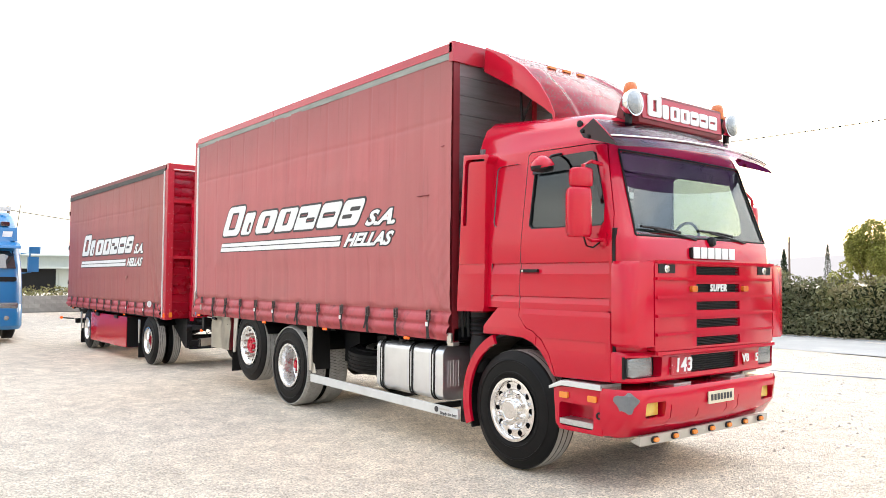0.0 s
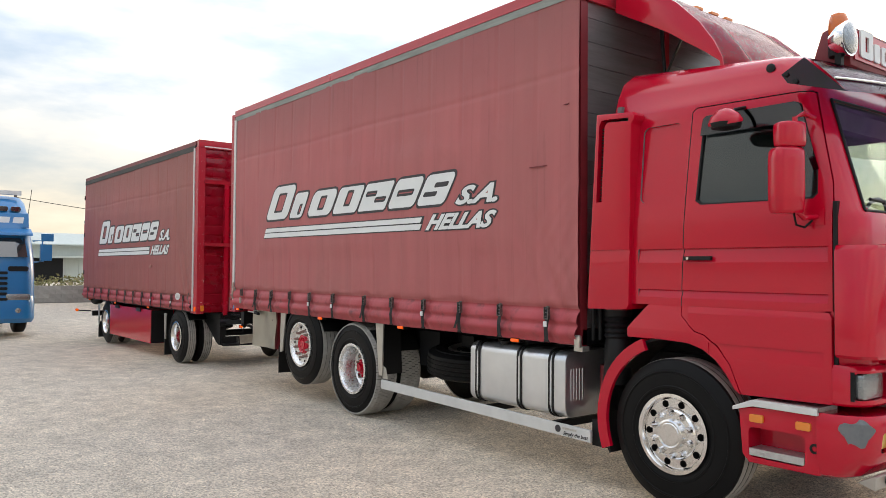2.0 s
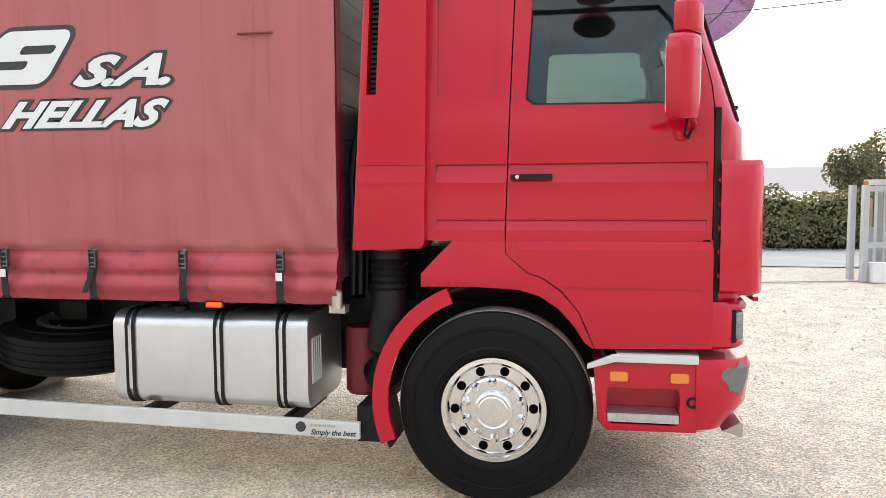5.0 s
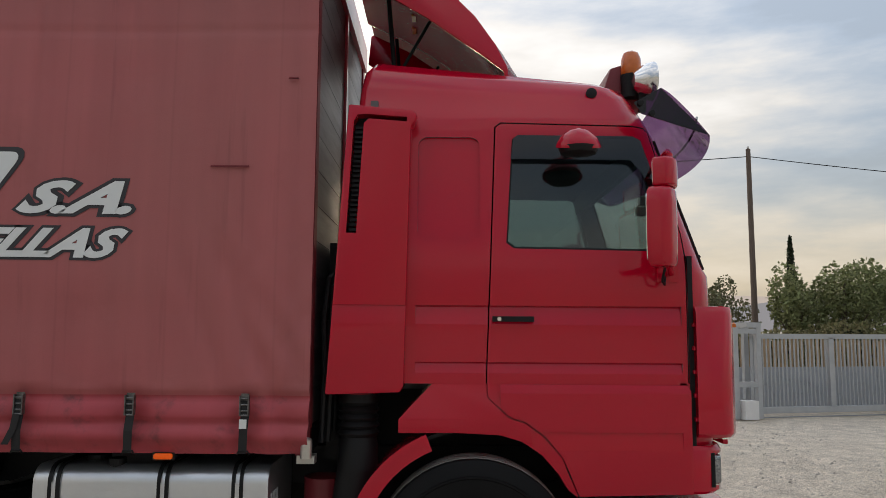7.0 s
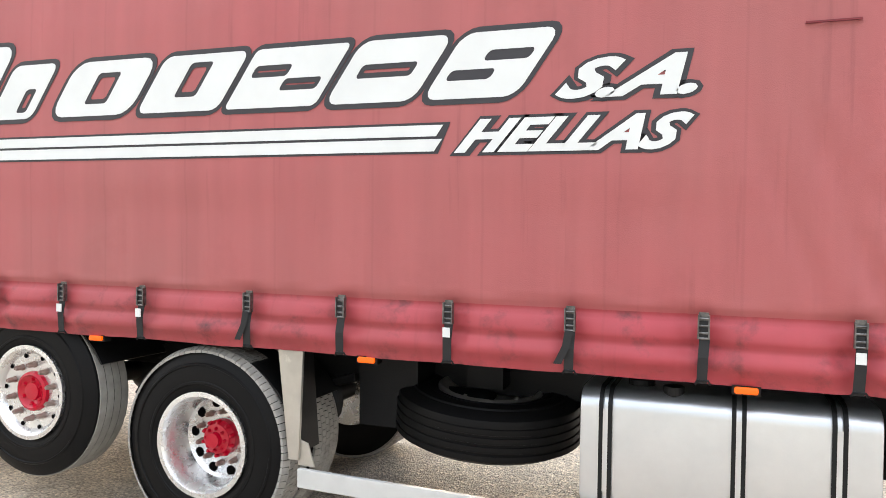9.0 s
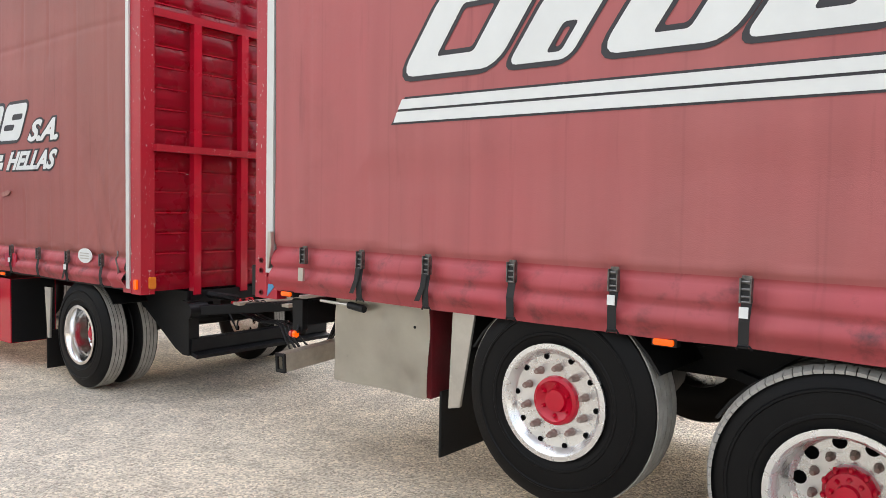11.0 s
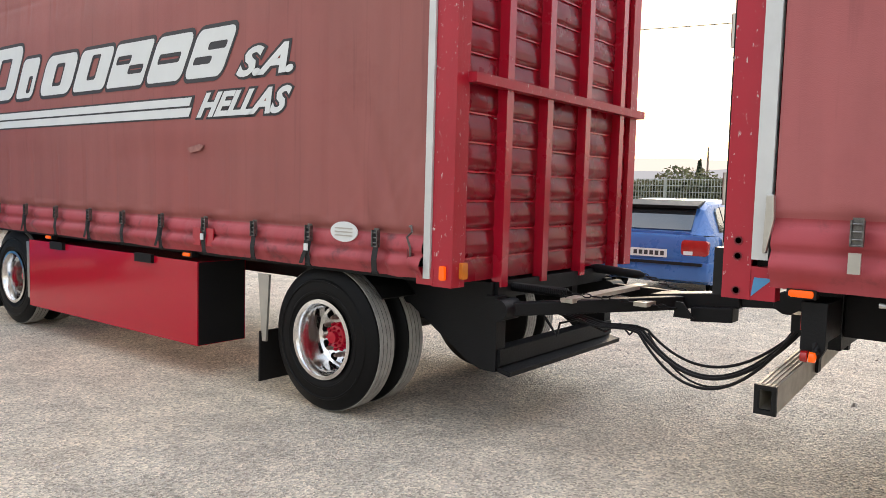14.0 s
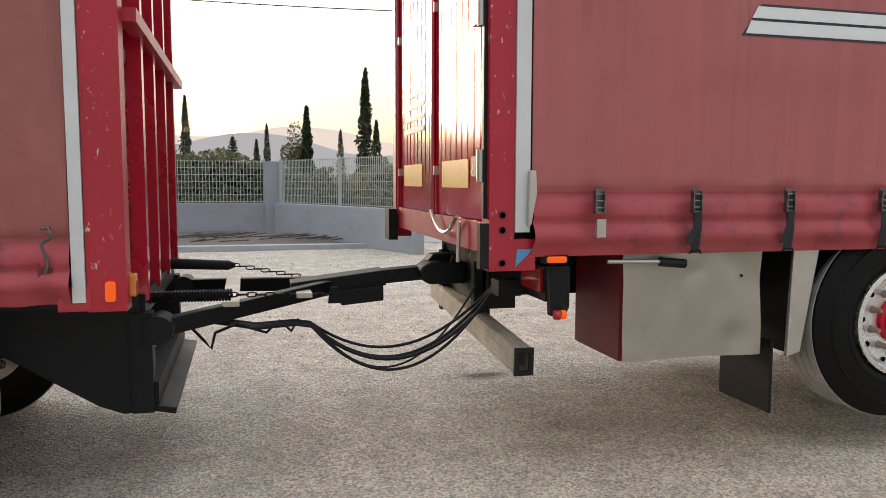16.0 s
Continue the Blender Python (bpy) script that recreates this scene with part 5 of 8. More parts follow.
for y in (0.42, 1.90):
    b = lathe([(0.001, -0.10), (0.05, -0.09), (0.10, -0.03), (0.115, 0.02), (0.112, 0.03), (0.10, 0.03), (0.001, 0.0)], 28, axis="x", centre=(0.94, y, 3.165), closed=False)
    lamp = part("roof_lamp", b, M_CHROME, truck, "round chrome roof spotlight", smooth=True)
    part("lamp_glass", lathe([(0.10, 0.025), (0.095, 0.036), (0.05, 0.048), (0.001, 0.05)], 28, axis="x", centre=(0.94, y, 3.165), closed=False), M_LENS, lamp, smooth=True)
    part("lamp_foot", box(0.88, 0.92, y - 0.02, y + 0.02, 2.98, 3.09, 0.005), M_BLACK, lamp)
    bx = 0.86
    part("beacon", lathe([(0.055, 0.0), (0.062, 0.02), (0.058, 0.10), (0.045, 0.135), (0.02, 0.15), (0.001, 0.152)], 20, axis="z", centre=(bx, y + (0.08 if y < 1 else -0.08), 3.225), closed=False), M_ORANGE, truck, "amber rotating beacon", smooth=True)
    part("beacon_base", lathe([(0.06, -0.14), (0.064, 0.0), (0.001, 0.0)], 18, axis="z", centre=(bx, y + (0.08 if y < 1 else -0.08), 3.225), closed=False), M_BLACK, truck, smooth=True)

# wind deflector on the roof
CURVE = [(0.12, 3.10), (0.11, 3.22), (0.04, 3.36), (-0.08, 3.53), (-0.28, 3.73), (-0.55, 3.91), (-0.82, 4.04)]
FY = 0.37                      # the deflector's sides stand in from the body's


def fairing(u, v):
    """u along the curve from cab to box, v across; bowed forwards, with a sunk middle panel."""
    k = u * (len(CURVE) - 1)
    i = min(int(k), len(CURVE) - 2)
    (xa, za), (xc, zc) = CURVE[i], CURVE[i + 1]
    x, z = xa + (xc - xa) * (k - i), za + (zc - za) * (k - i)
    e = min(v, 1 - v)
    bow = 0.26 * (1 - (1 - min(1, e / 0.5)) ** 2) * (1 - u)
    sunk = 0.03 * min(1, max(0, (e - 0.13) / 0.03)) * min(1, max(0, (u - 0.12) / 0.05))
    return (x + bow - sunk * 0.7, FY + (W - 2 * FY) * v, z - sunk * 0.5 - 0.16 * bow)


b = grid(36, 60, fairing)
bmesh.ops.solidify(b, geom=b.faces[:], thickness=0.015)
fair = part("wind_deflector", b, M_RED, truck, "large curved red roof wind deflector", smooth=True)
# underside faces get a darker brown fibreglass with their shade in the colour
fair.data.materials.append(M_FIBRESHADE)
for p in fair.data.polygons:
    if p.normal.x * 0.75 + p.normal.z * 0.66 < -0.05:
        p.material_index = 1
for y in (FY - 0.012, W - FY - 0.012):
    lower = [(0.10, 3.12), (0.085, 3.20), (-0.03, 3.29), (-0.18, 3.39), (-0.35, 3.51), (-0.54, 3.62), (-0.72, 3.72), (-0.86, 3.80)]
    part("deflector_cheek", prism(CURVE + [(-0.84, 4.03)] + lower[::-1], y, y + 0.024, "y", 0.006), M_RED, fair, "red curved side cheek", smooth=True)
for y in (0.62, W - 0.65):
    part("deflector_stay", tube([(-0.55, y, 3.13), (-0.62, y, 3.90)], 0.014, 8), M_BLACK, fair)
    part("deflector_stay", tube([(-0.60, y - 0.03, 3.13), (-0.30, y - 0.03, 3.68)], 0.010, 8), M_BLACK, fair)
for k in range(3):
    x, y, z = fairing(0.80, 0.36 + 0.14 * k)
    part("marker_lamp", box(x - 0.02, x + 0.02, y - 0.05, y + 0.05, z - 0.005, z + 0.016, 0.005), M_AMBEROFF, fair)

# mirrors
b = lathe([(0.001, -0.115), (0.045, -0.10), (0.085, -0.06), (0.105, -0.012), (0.105, 0.004), (0.001, 0.004)], 24, axis="z", centre=(0, 0, 0), closed=False)
bmesh.ops.transform(b, matrix=Matrix.Translation((0.425, -0.12, 2.635)) @ Matrix.Rotation(radians(14), 4, 'X') @ Matrix.Diagonal((1.1, 0.85, -0.85, 1)), verts=b.verts)
bmesh.ops.recalc_face_normals(b, faces=b.faces)
kerb = part("kerb_mirror", b, M_RED, truck, "red dome kerb mirror over the window", smooth=True)
part("mirror_glass", lathe([(0.10, 0.0), (0.09, -0.03), (0.001, -0.05)], 20, axis="z", centre=(0.425, -0.12, 2.632), closed=False), M_PLASTIC, kerb, smooth=True)
part("mirror_stay", tube([(0.42, -0.10, 2.66), (0.42, 0.0, 2.74), (0.42, 0.12, 2.77)], 0.012, 8), M_BLACK, kerb)


def mirror_shell(x, y, z, w, d, h, name, label):
    rings = []
    for k, (t, s) in enumerate(((-0.5, 0.82), (-0.44, 0.97), (-0.2, 1.0), (0.3, 1.0), (0.44, 0.97), (0.5, 0.82))):
        rings.append([(x + px * s * w, y + py * s * d, z + t * h) for px, py in ((-0.5, -0.46), (-0.5, 0.46), (0.1, 0.5), (0.38, 0.36), (0.5, 0.1), (0.5, -0.1), (0.38, -0.36), (0.1, -0.5))])
    ob = part(name, bevelled(loft(rings), 0.012, 2, 0.6), M_RED, truck, label, smooth=True)
    pg = part("mirror_glass", prism(rounded(y - d * 0.38, y + d * 0.38, z - h * 0.42, z + h * 0.42, 0.02, 3), x - w * 0.5 - 0.003, x - w * 0.5 + 0.002, "x"), M_CHROME, ob)
    swing = Matrix.Translation((x, y, 0)) @ Matrix.Rotation(radians(-24 if y < 1 else 24), 4, 'Z') @ Matrix.Translation((-x, -y, 0))
    for o in (ob, pg):
        o.data.transform(swing)
    return ob


mirror_shell(0.845, -0.13, 2.225, 0.135, 0.21, 0.40, "main_mirror", "tall red door mirror")
mirror_shell(0.865, -0.13, 2.50, 0.11, 0.19, 0.15, "wide_mirror", "small red wide-angle mirror")
arm = part("mirror_arm", tube([(0.90, 0.08, 2.62), (0.90, -0.05, 2.63), (0.885, -0.13, 2.60), (0.875, -0.13, 2.05), (0.90, -0.06, 2.0), (0.93, 0.06, 2.01)], 0.016, 10), M_RED, truck, smooth=True)
part("arm_foot", box(0.86, 0.97, 0.045, 0.09, 1.96, 2.06, 0.01), M_RED, truck)
part("mirror_cable", tube([(0.86, -0.10, 2.03), (0.855, -0.06, 1.96), (0.88, -0.01, 1.945), (0.90, 0.05, 1.99)], 0.007, 6), M_BLACK, truck)
for y in (W + 0.13,):
    mirror_shell(0.845, y, 2.225, 0.135, 0.21, 0.40, "far_mirror", "tall red door mirror")
    part("mirror_arm", tube([(0.90, W - 0.08, 2.55), (0.88, W + 0.08, 2.5), (0.88, W + 0.1, 2.1), (0.92, W - 0.07, 2.05)], 0.016, 8), M_RED, truck, smooth=True)
# wipers
for y0, y1 in ((0.95, 0.33), (1.72, 1.12)):
    wiper = part("wiper", tube([(1.19, y0, 2.03), (1.175, (y0 + y1) / 2, 2.075), (1.16, y1 + 0.08, 2.10)], 0.010, 6), M_PLASTIC, truck, "black windscreen wiper")
    part("wiper_blade", tube([(1.172, y1 + 0.42, 2.085), (1.165, y1 + 0.2, 2.105), (1.15, y1 - 0.08, 2.115)], 0.011, 6), M_PLASTIC, wiper)
part("wiper_spindle", lathe([(0.03, -0.03), (0.045, 0.02), (0.03, 0.05), (0.001, 0.055)], 14, axis="x", centre=(1.18, MID, 2.02), closed=False), M_PLASTIC, truck)

# added black block; its colour supplies the shade in the gap
part("gap_filler", box(-0.91, -0.79, 0.45, W - 0.45, 0.98, 2.2, 0.02), M_BLACK, truck, "black block filling in the dark gap behind the cab")

# inside the cab
part("dashboard", prism([(0.62, 1.6), (1.10, 1.6), (1.10, 2.02), (0.95, 2.07), (0.70, 2.03), (0.62, 1.9)], 0.14, W - 0.14, "y", 0.03), M_INTERIOR, cab)
part("cab_floor", box(-0.66, 1.08, 0.12, W - 0.12, 1.50, 1.54), M_INTERIOR, cab)
for y in (0.30, W - 0.86):
    seat = part("cab_seat", box(-0.06, 0.42, y, y + 0.52, 1.75, 1.92, 0.05), M_INTERIOR, cab)
    part("seat_back", prism([(-0.12, 1.88), (0.03, 1.88), (-0.06, 2.50), (-0.17, 2.50)], y + 0.02, y + 0.50, "y", 0.04), M_INTERIOR, seat)
    part("headrest", box(-0.17, -0.08, y + 0.12, y + 0.40, 2.51, 2.68, 0.03), M_INTERIOR, seat)
ring = [(0.30 * math.cos(2 * math.pi * i / 24), 0.22 * math.sin(2 * math.pi * i / 24)) for i in range(25)]
part("steering_wheel", tube([(0.58 + 0.12 * c[1], W - 0.60 + 0.72 * c[0], 2.06 + 0.85 * c[1]) for c in ring], 0.014, 6), M_INTERIOR, cab)
part("roof_lining", box(-0.62, 0.60, 0.36, W - 0.36, 3.01, 3.04), M_INTERIOR, cab)
part("screen_pelmet", box(0.80, 0.84, 0.24, W - 0.24, 2.62, 2.80, 0.01), M_INTERIOR, cab, "dark pelmet inside the windscreen")
part("bunk_panel", box(-0.66, -0.62, 0.14, W - 0.14, 1.56, 2.95), M_INTERIOR, cab)
for k in range(2):
    part("hanging_dice", box(0.86, 0.91, 0.36 + 0.06 * k, 0.41 + 0.06 * k, 2.42 - 0.05 * k, 2.47 - 0.05 * k, 0.01), M_WHITE, cab)

# ---- fittings under the lorry's body ----
def slab(points, y0, y1, material, name, parent, label="", bevel=0.006):
    return part(name, prism(points, y0, y1, "y", bevel), material, parent, label)


# fuel tank with three straps
b = bmesh.new()
section = rounded(0.075, 0.70, 0.455, 1.005, 0.09, 6)
prism(section, -2.35, -1.14, "x", bm=b)
bevelled(b, 0.02, 2, 0.9)
tank = part("fuel_tank", b, M_ALU, truck, "brushed aluminium fuel tank with dark straps", smooth=True)
for x in (-2.235, -1.68, -1.30):
    b = bmesh.new()
    outer, inner = rounded(0.066, 0.708, 0.446, 1.014, 0.095, 6), rounded(0.076, 0.70, 0.456, 1.004, 0.09, 6)
    for dx, w in ((-0.028, 0.018), (0.012, 0.018)):
        lo = [[b.verts.new((x + dx + q, p[0], p[1])) for p in ring] for ring in (outer, inner) for q in (0, w)]
        for i in range(len(outer)):
            j = (i + 1) % len(outer)
            for p, q in ((0, 1), (1, 3), (3, 2), (2, 0)):
                b.faces.new((lo[p][i], lo[p][j], lo[q][j], lo[q][i]))
    bmesh.ops.recalc_face_normals(b, faces=b.faces)
    part("tank_strap", b, M_PLASTIC, tank, "black rubber-edged strap")
    part("tank_band", box(x - 0.010, x + 0.012, 0.068, 0.080, 0.55, 0.92), M_ALU, tank)
for k in range(5):
    part("tank_rib", box(-1.142, -1.134, 0.14 + 0.035 * k, 0.150 + 0.035 * k, 0.60, 0.86, 0.003), M_ALU, tank)
part("tank_cap", lathe([(0.06, 0), (0.06, 0.03), (0.001, 0.035)], 18, axis="z", centre=(-2.1, 0.28, 1.0), closed=False), M_PLASTIC, tank)
part("tank_cap", lathe([(0.045, 0), (0.045, 0.045), (0.001, 0.05)], 18, axis="z", centre=(-1.95, 0.16, 0.985), closed=False), M_PLASTIC, tank)
# side guard rail with its badge
rail = slab([(-3.785, 0.375), (-0.83, 0.328), (-0.83, 0.422), (-3.785, 0.472)], 0.02, 0.05, M_WHITEALU, "guard_rail", truck, "white aluminium side guard rail", 0.004)
part("rail_badge", lathe([(0.03, 0.0), (0.03, -0.003), (0.001, -0.003)], 16, centre=(-1.17, 0.02, 0.385), closed=False), M_INK, rail)
for k in range(6):
    part("badge_bar", box(-1.12 + 0.026 * k, -1.10 + 0.026 * k, 0.017, 0.0195, 0.388, 0.404), M_GALV, rail)
letters("lettering", "Simply the best", 0.042, Matrix.Translation((-0.985, 0.0185, 0.357)) @ SIDE, M_INK, rail, 0.35, 0.0005)
for x in (-2.2, -1.3):
    part("rail_bracket", box(x, x + 0.05, 0.05, 0.70, 0.36, 0.42), M_BLACK, rail)
    part("rail_hanger", box(x, x + 0.05, 0.64, 0.70, 0.42, 0.85), M_BLACK, rail)
# upright plates beside the wheels
slab([(-3.915, 1.08), (-3.765, 1.08), (-3.785, 0.51), (-3.845, 0.51)], 0.03, 0.05, M_GALV, "guard_plate", truck, "bare metal upright plate")
slab([(-3.915, 1.08), (-3.895, 1.08), (-3.845, 0.51), (-3.86, 0.51)], 0.05, 0.35, M_PLASTIC, "guard_side", truck)
slab([(-3.80, 0.48), (-3.70, 0.48), (-3.74, 0.60), (-3.80, 0.62)], 0.05, 0.06, M_GALV, "guard_lug", truck)
slab([(-6.305, 1.085), (-6.155, 1.085), (-6.245, 0.56), (-6.325, 0.54)], 0.06, 0.08, M_GALV, "guard_plate", truck, "bare metal upright plate")
part("flap_carrier", box(-6.285, -6.262, 0.082, 0.50, 0.55, 1.08, 0.004), M_PLASTIC, truck, "black mud flap carrier plate")
part("mud_flap", prism([(0.08, 0.25), (0.50, 0.25), (0.50, 0.62), (0.08, 0.62)], -6.40, -6.385, "x", 0.004), M_PLASTIC, truck, "black rubber mud flap")
part("mud_flap", prism([(W - 0.5, 0.25), (W - 0.08, 0.25), (W - 0.08, 0.62), (W - 0.5, 0.62)], -6.40, -6.385, "x", 0.004), M_PLASTIC, truck, "black rubber mud flap")
# mudguards over the rear wheels
for x, z, r in ((DX, 0.525, 0.585), (TX, 0.66, 0.60)):
    for y0 in (0.08, W - 0.62):
        out = [(x + r * math.cos(radians(a)), z - 0.06 + r * math.sin(radians(a))) for a in range(30, 151, 10)]
        inn = [(x + (r - 0.012) * math.cos(radians(a)), z - 0.06 + (r - 0.012) * math.sin(radians(a))) for a in range(30, 151, 10)]
        part("wheel_mudguard", prism(out + inn[::-1], y0, y0 + 0.54, "y"), M_PLASTIC, truck)
# spare wheel lying flat
spare = new("spare_wheel")
spare.parent = truck
spare.matrix_parent_inverse = truck.matrix_basis.inverted()
spare.matrix_basis = pose(-2.95, 0.66, 0.86, -86, 4, 0)
spare["label"] = "spare wheel slung flat under the body"
part("tyre", lathe(tyre_profile(0.505, 0.29, 0.28), 56), M_RUBBER, spare, smooth=True)
b = bmesh.new()
for k in range(4):
    y = 0.075 + 0.045 * k
    lathe([(0.504, y), (0.513, y + 0.004), (0.513, y + 0.032), (0.504, y + 0.036)], 56, b)
part("tread", b, M_RUBBER, spare, smooth=True)
part("rim", lathe([(0.285, 0.14), (0.29, 0.01), (0.27, 0.0), (0.24, 0.03), (0.18, 0.06), (0.001, 0.06), (0.001, 0.14)], 40), M_GALV, spare, "dusty steel rim", smooth=True)
bolt_ring("wheel_nut", 8, 0.15, 0.06, M_GALV, spare, 0.018, 0.02)
part("spare_carrier", box(-3.05, -2.85, 0.55, 1.2, 0.86, 0.98, 0.01), M_BLACK, truck)
part("battery_box", box(-3.65, -3.3, 0.45, 0.72, 0.62, 1.0, 0.02), M_BLACK, truck)
# stainless locker
locker = part("locker", box(-7.225, -6.475, 0.10, 0.60, 0.56, 1.075, 0.008), M_DARKRED, truck, "dark red locker with a dented metal front")


def dented(u, v):
    x, z = -7.222 + 0.745 * u, 0.562 + 0.51 * v
    return (x, 0.076 + 0.024 * noise.noise((x * 3, z * 3, 2)) + 0.006 * noise.noise((x * 8, z * 8, 5)) + 0.016 * math.exp(-((x + 6.60) ** 2 + (z - 0.64) ** 2) / 0.004) + 0.012 * math.exp(-((x + 6.85) ** 2 + (z - 0.98) ** 2) / 0.002), z)


b = grid(40, 28, dented)
bmesh.ops.solidify(b, geom=b.faces[:], thickness=-0.006)
part("locker_front", b, M_LOCKER, locker, "dented bare metal front plate", smooth=True)
for x in (-7.15, -6.585):
    part("locker_screw", lathe([(0.010, 0), (0.008, -0.012), (0.001, -0.012)], 10, centre=(x, 0.088, 0.955), closed=False), M_BLACK, locker)
part("winch_handle", tube([(-7.32, 0.04, 1.045), (-7.05, 0.03, 1.04)], 0.010, 8), M_GALV, truck)
part("handle_grip", tube([(-7.06, 0.03, 1.04), (-6.93, 0.025, 1.028)], 0.022, 10), M_PLASTIC, truck, smooth=True)
# side marker lamps
for x in (-7.59, -5.10, -3.385, -1.656):
    lamp = part("marker_base", box(x - 0.056, x + 0.056, -0.002, 0.05, 1.046, 1.084, 0.008), M_PLASTIC, truck)
    part("marker_lens", prism(rounded(x - 0.047, x + 0.047, 1.051, 1.080, 0.010, 4), -0.016, 0.0, "y", 0.006), M_AMBERLIT, lamp, "lit amber side marker lamp", smooth=True)
# front lower corner hardware of the body
part("corner_block", box(-0.99, -0.90, 0.01, 0.09, 1.03, 1.07, 0.006), M_GALV, truck)
part("ratchet", lathe([(0.03, -0.04), (0.03, 0.05), (0.018, 0.06), (0.001, 0.06)], 14, axis="z", centre=(-0.94, 0.0, 1.10), closed=False), M_GALV, truck, smooth=True)

# ---- rear end of the lorry's body ----
RX = -7.905
post = part("rear_post", box(RX, -7.79, -0.004, 0.10, 1.02, 4.0, 0.008), M_REDWORN, truck, "chipped red rear corner post", smooth=True)
part("rear_post", box(RX, -7.79, W - 0.10, W + 0.004, 1.02, 4.0, 0.008), M_REDWORN, truck)
for z in (1.265, 1.20, 1.055):
    part("post_hole", lathe([(0.018, 0.0), (0.018, -0.006), (0.013, -0.006), (0.013, 0.03), (0.001, 0.03)], 16, centre=(-7.845, -0.004, z), closed=False), M_DARKRED, post)
part("curtain_pole", box(-7.788, -7.722, -0.014, 0.03, 1.19, 3.90, 0.006), M_WHITEALU, truck, "white vertical curtain pole")
part("pole_latch", prism([(-7.735, 1.46), (-7.705, 1.46), (-7.70, 1.36), (-7.725, 1.22), (-7.74, 1.22)], -0.045, -0.016, "y", 0.006), M_GALV, truck, "metal curtain latch")
part("corner_foot", box(-7.79, -7.69, 0.0, 0.08, 1.02, 1.16, 0.008), M_REDWORN, truck)
part("paint_chip", prism([(-7.785, 1.035), (-7.70, 1.115), (-7.775, 1.115)], -0.004, 0.0, "y"), M_BLUECHIP, truck, "patch of blue primer")
part("rear_header", box(RX, -7.79, 0.10, W - 0.10, 3.86, 4.02, 0.008), M_REDWORN, truck)
part("rear_sill", box(RX + 0.005, -7.79, 0.02, W - 0.02, 1.09, 1.23, 0.008), M_REDWORN, truck)
for y0, y1 in ((0.135, MID - 0.005), (MID + 0.005, W - 0.10)):
    leaf = part("rear_door", box(-7.885, -7.845, y0, y1, 1.235, 3.86, 0.012), M_RED, truck, "glossy red rear door")
    for k in range(9):
        y = y0 + 0.08 + k * (y1 - y0 - 0.16) / 8
        part("door_rib", box(-7.888, -7.884, y - 0.02, y + 0.02, 1.45, 3.84, 0.0015), M_RED, leaf)
    part("reflector", box(-7.891, -7.8875, y0 + 0.25, y1 - 0.25, 1.38, 1.52), M_YELLOWTAPE, leaf, "yellow reflector plate")
    part("door_seal", box(-7.89, -7.84, y0 - 0.006, y0 + 0.004, 1.24, 3.85), M_PLASTIC, leaf)
    for z in (1.45, 2.35, 3.3):
        part("door_bar_keeper", box(-7.905, -7.885, y1 - 0.12, y1 - 0.05, z, z + 0.05, 0.004), M_GALV, leaf)
    part("locking_bar", tube([(-7.90, y1 - 0.085, 1.18), (-7.90, y1 - 0.085, 3.8)], 0.012, 8), M_REDMATT, leaf)
for k in range(4):
    part("faded_bar", box(-7.8925, -7.889, MID + 0.2, W - 0.35 - 0.05 * k, 1.72 + 0.075 * k, 1.75 + 0.075 * k), M_WHITE, truck)
for z in (1.48, 2.15, 2.9, 3.6):
    part("hinge", tube([(-7.925, 0.06, z - 0.07), (-7.925, 0.06, z + 0.07)], 0.02, 10), M_GALV, truck, smooth=True)
    part("hinge_leaf", box(-7.925, -7.885, 0.06, 0.22, z - 0.045, z + 0.045, 0.004), M_REDWORN, truck)
part("rubber_strip", box(-7.945, -7.905, 0.0, 0.05, 1.03, 1.23, 0.01), M_PLASTIC, truck, "dark rubber buffer")
part("rubber_strip", box(-7.922, -7.905, 0.03, 0.06, 1.25, 3.5, 0.004), M_PLASTIC, truck)
part("rubber_strip", box(-7.97, -7.905, W - 0.18, W - 0.02, 1.0, 1.22, 0.012), M_PLASTIC, truck, "dark rubber buffer")
part("door_chain", tube(sag((-7.93, 0.45, 1.24), (-7.93, 1.0, 1.25), 0.10), 0.010, 6), M_GALV, truck)
part("door_chain", tube(sag((-7.93, 0.40, 1.22), (-7.93, 0.42, 1.02), 0.0), 0.010, 6), M_GALV, truck)
# tail lamps, rear frame, coupling, loose aluminium underrun beam
cluster = part("tail_lamp", box(-7.60, -7.51, 0.10, 0.40, 0.86, 1.02, 0.01), M_BLACK, truck, "black tail lamp housing")
part("tail_lens", box(-7.615, -7.60, 0.13, 0.38, 0.90, 1.01, 0.006), M_REDLENS, cluster, "red tail lamp lens")
part("lamp_flap", prism([(-7.60, 1.03), (-7.50, 1.03), (-7.50, 0.84), (-7.52, 0.80), (-7.59, 0.80)], 0.05, 0.098, "y", 0.004), M_BLACK, truck)
stalk = part("lamp_stalk", tube([(-7.54, 0.06, 0.86), (-7.53, 0.04, 0.83), (-7.555, 0.03, 0.81)], 0.016, 8), M_PLASTIC, truck)
part("stalk_lamp", lathe([(0.001, -0.028), (0.022, -0.024), (0.025, 0.0), (0.022, 0.002)], 16, axis="x", centre=(-7.56, 0.03, 0.81), closed=False), M_REDLENS, stalk, "red marker lamp", smooth=True)
part("stalk_lamp", lathe([(0.022, 0.0), (0.022, 0.022), (0.001, 0.027)], 16, axis="x", centre=(-7.552, 0.03, 0.81), closed=False), M_AMBERLIT, stalk, "lit amber marker lamp", smooth=True)
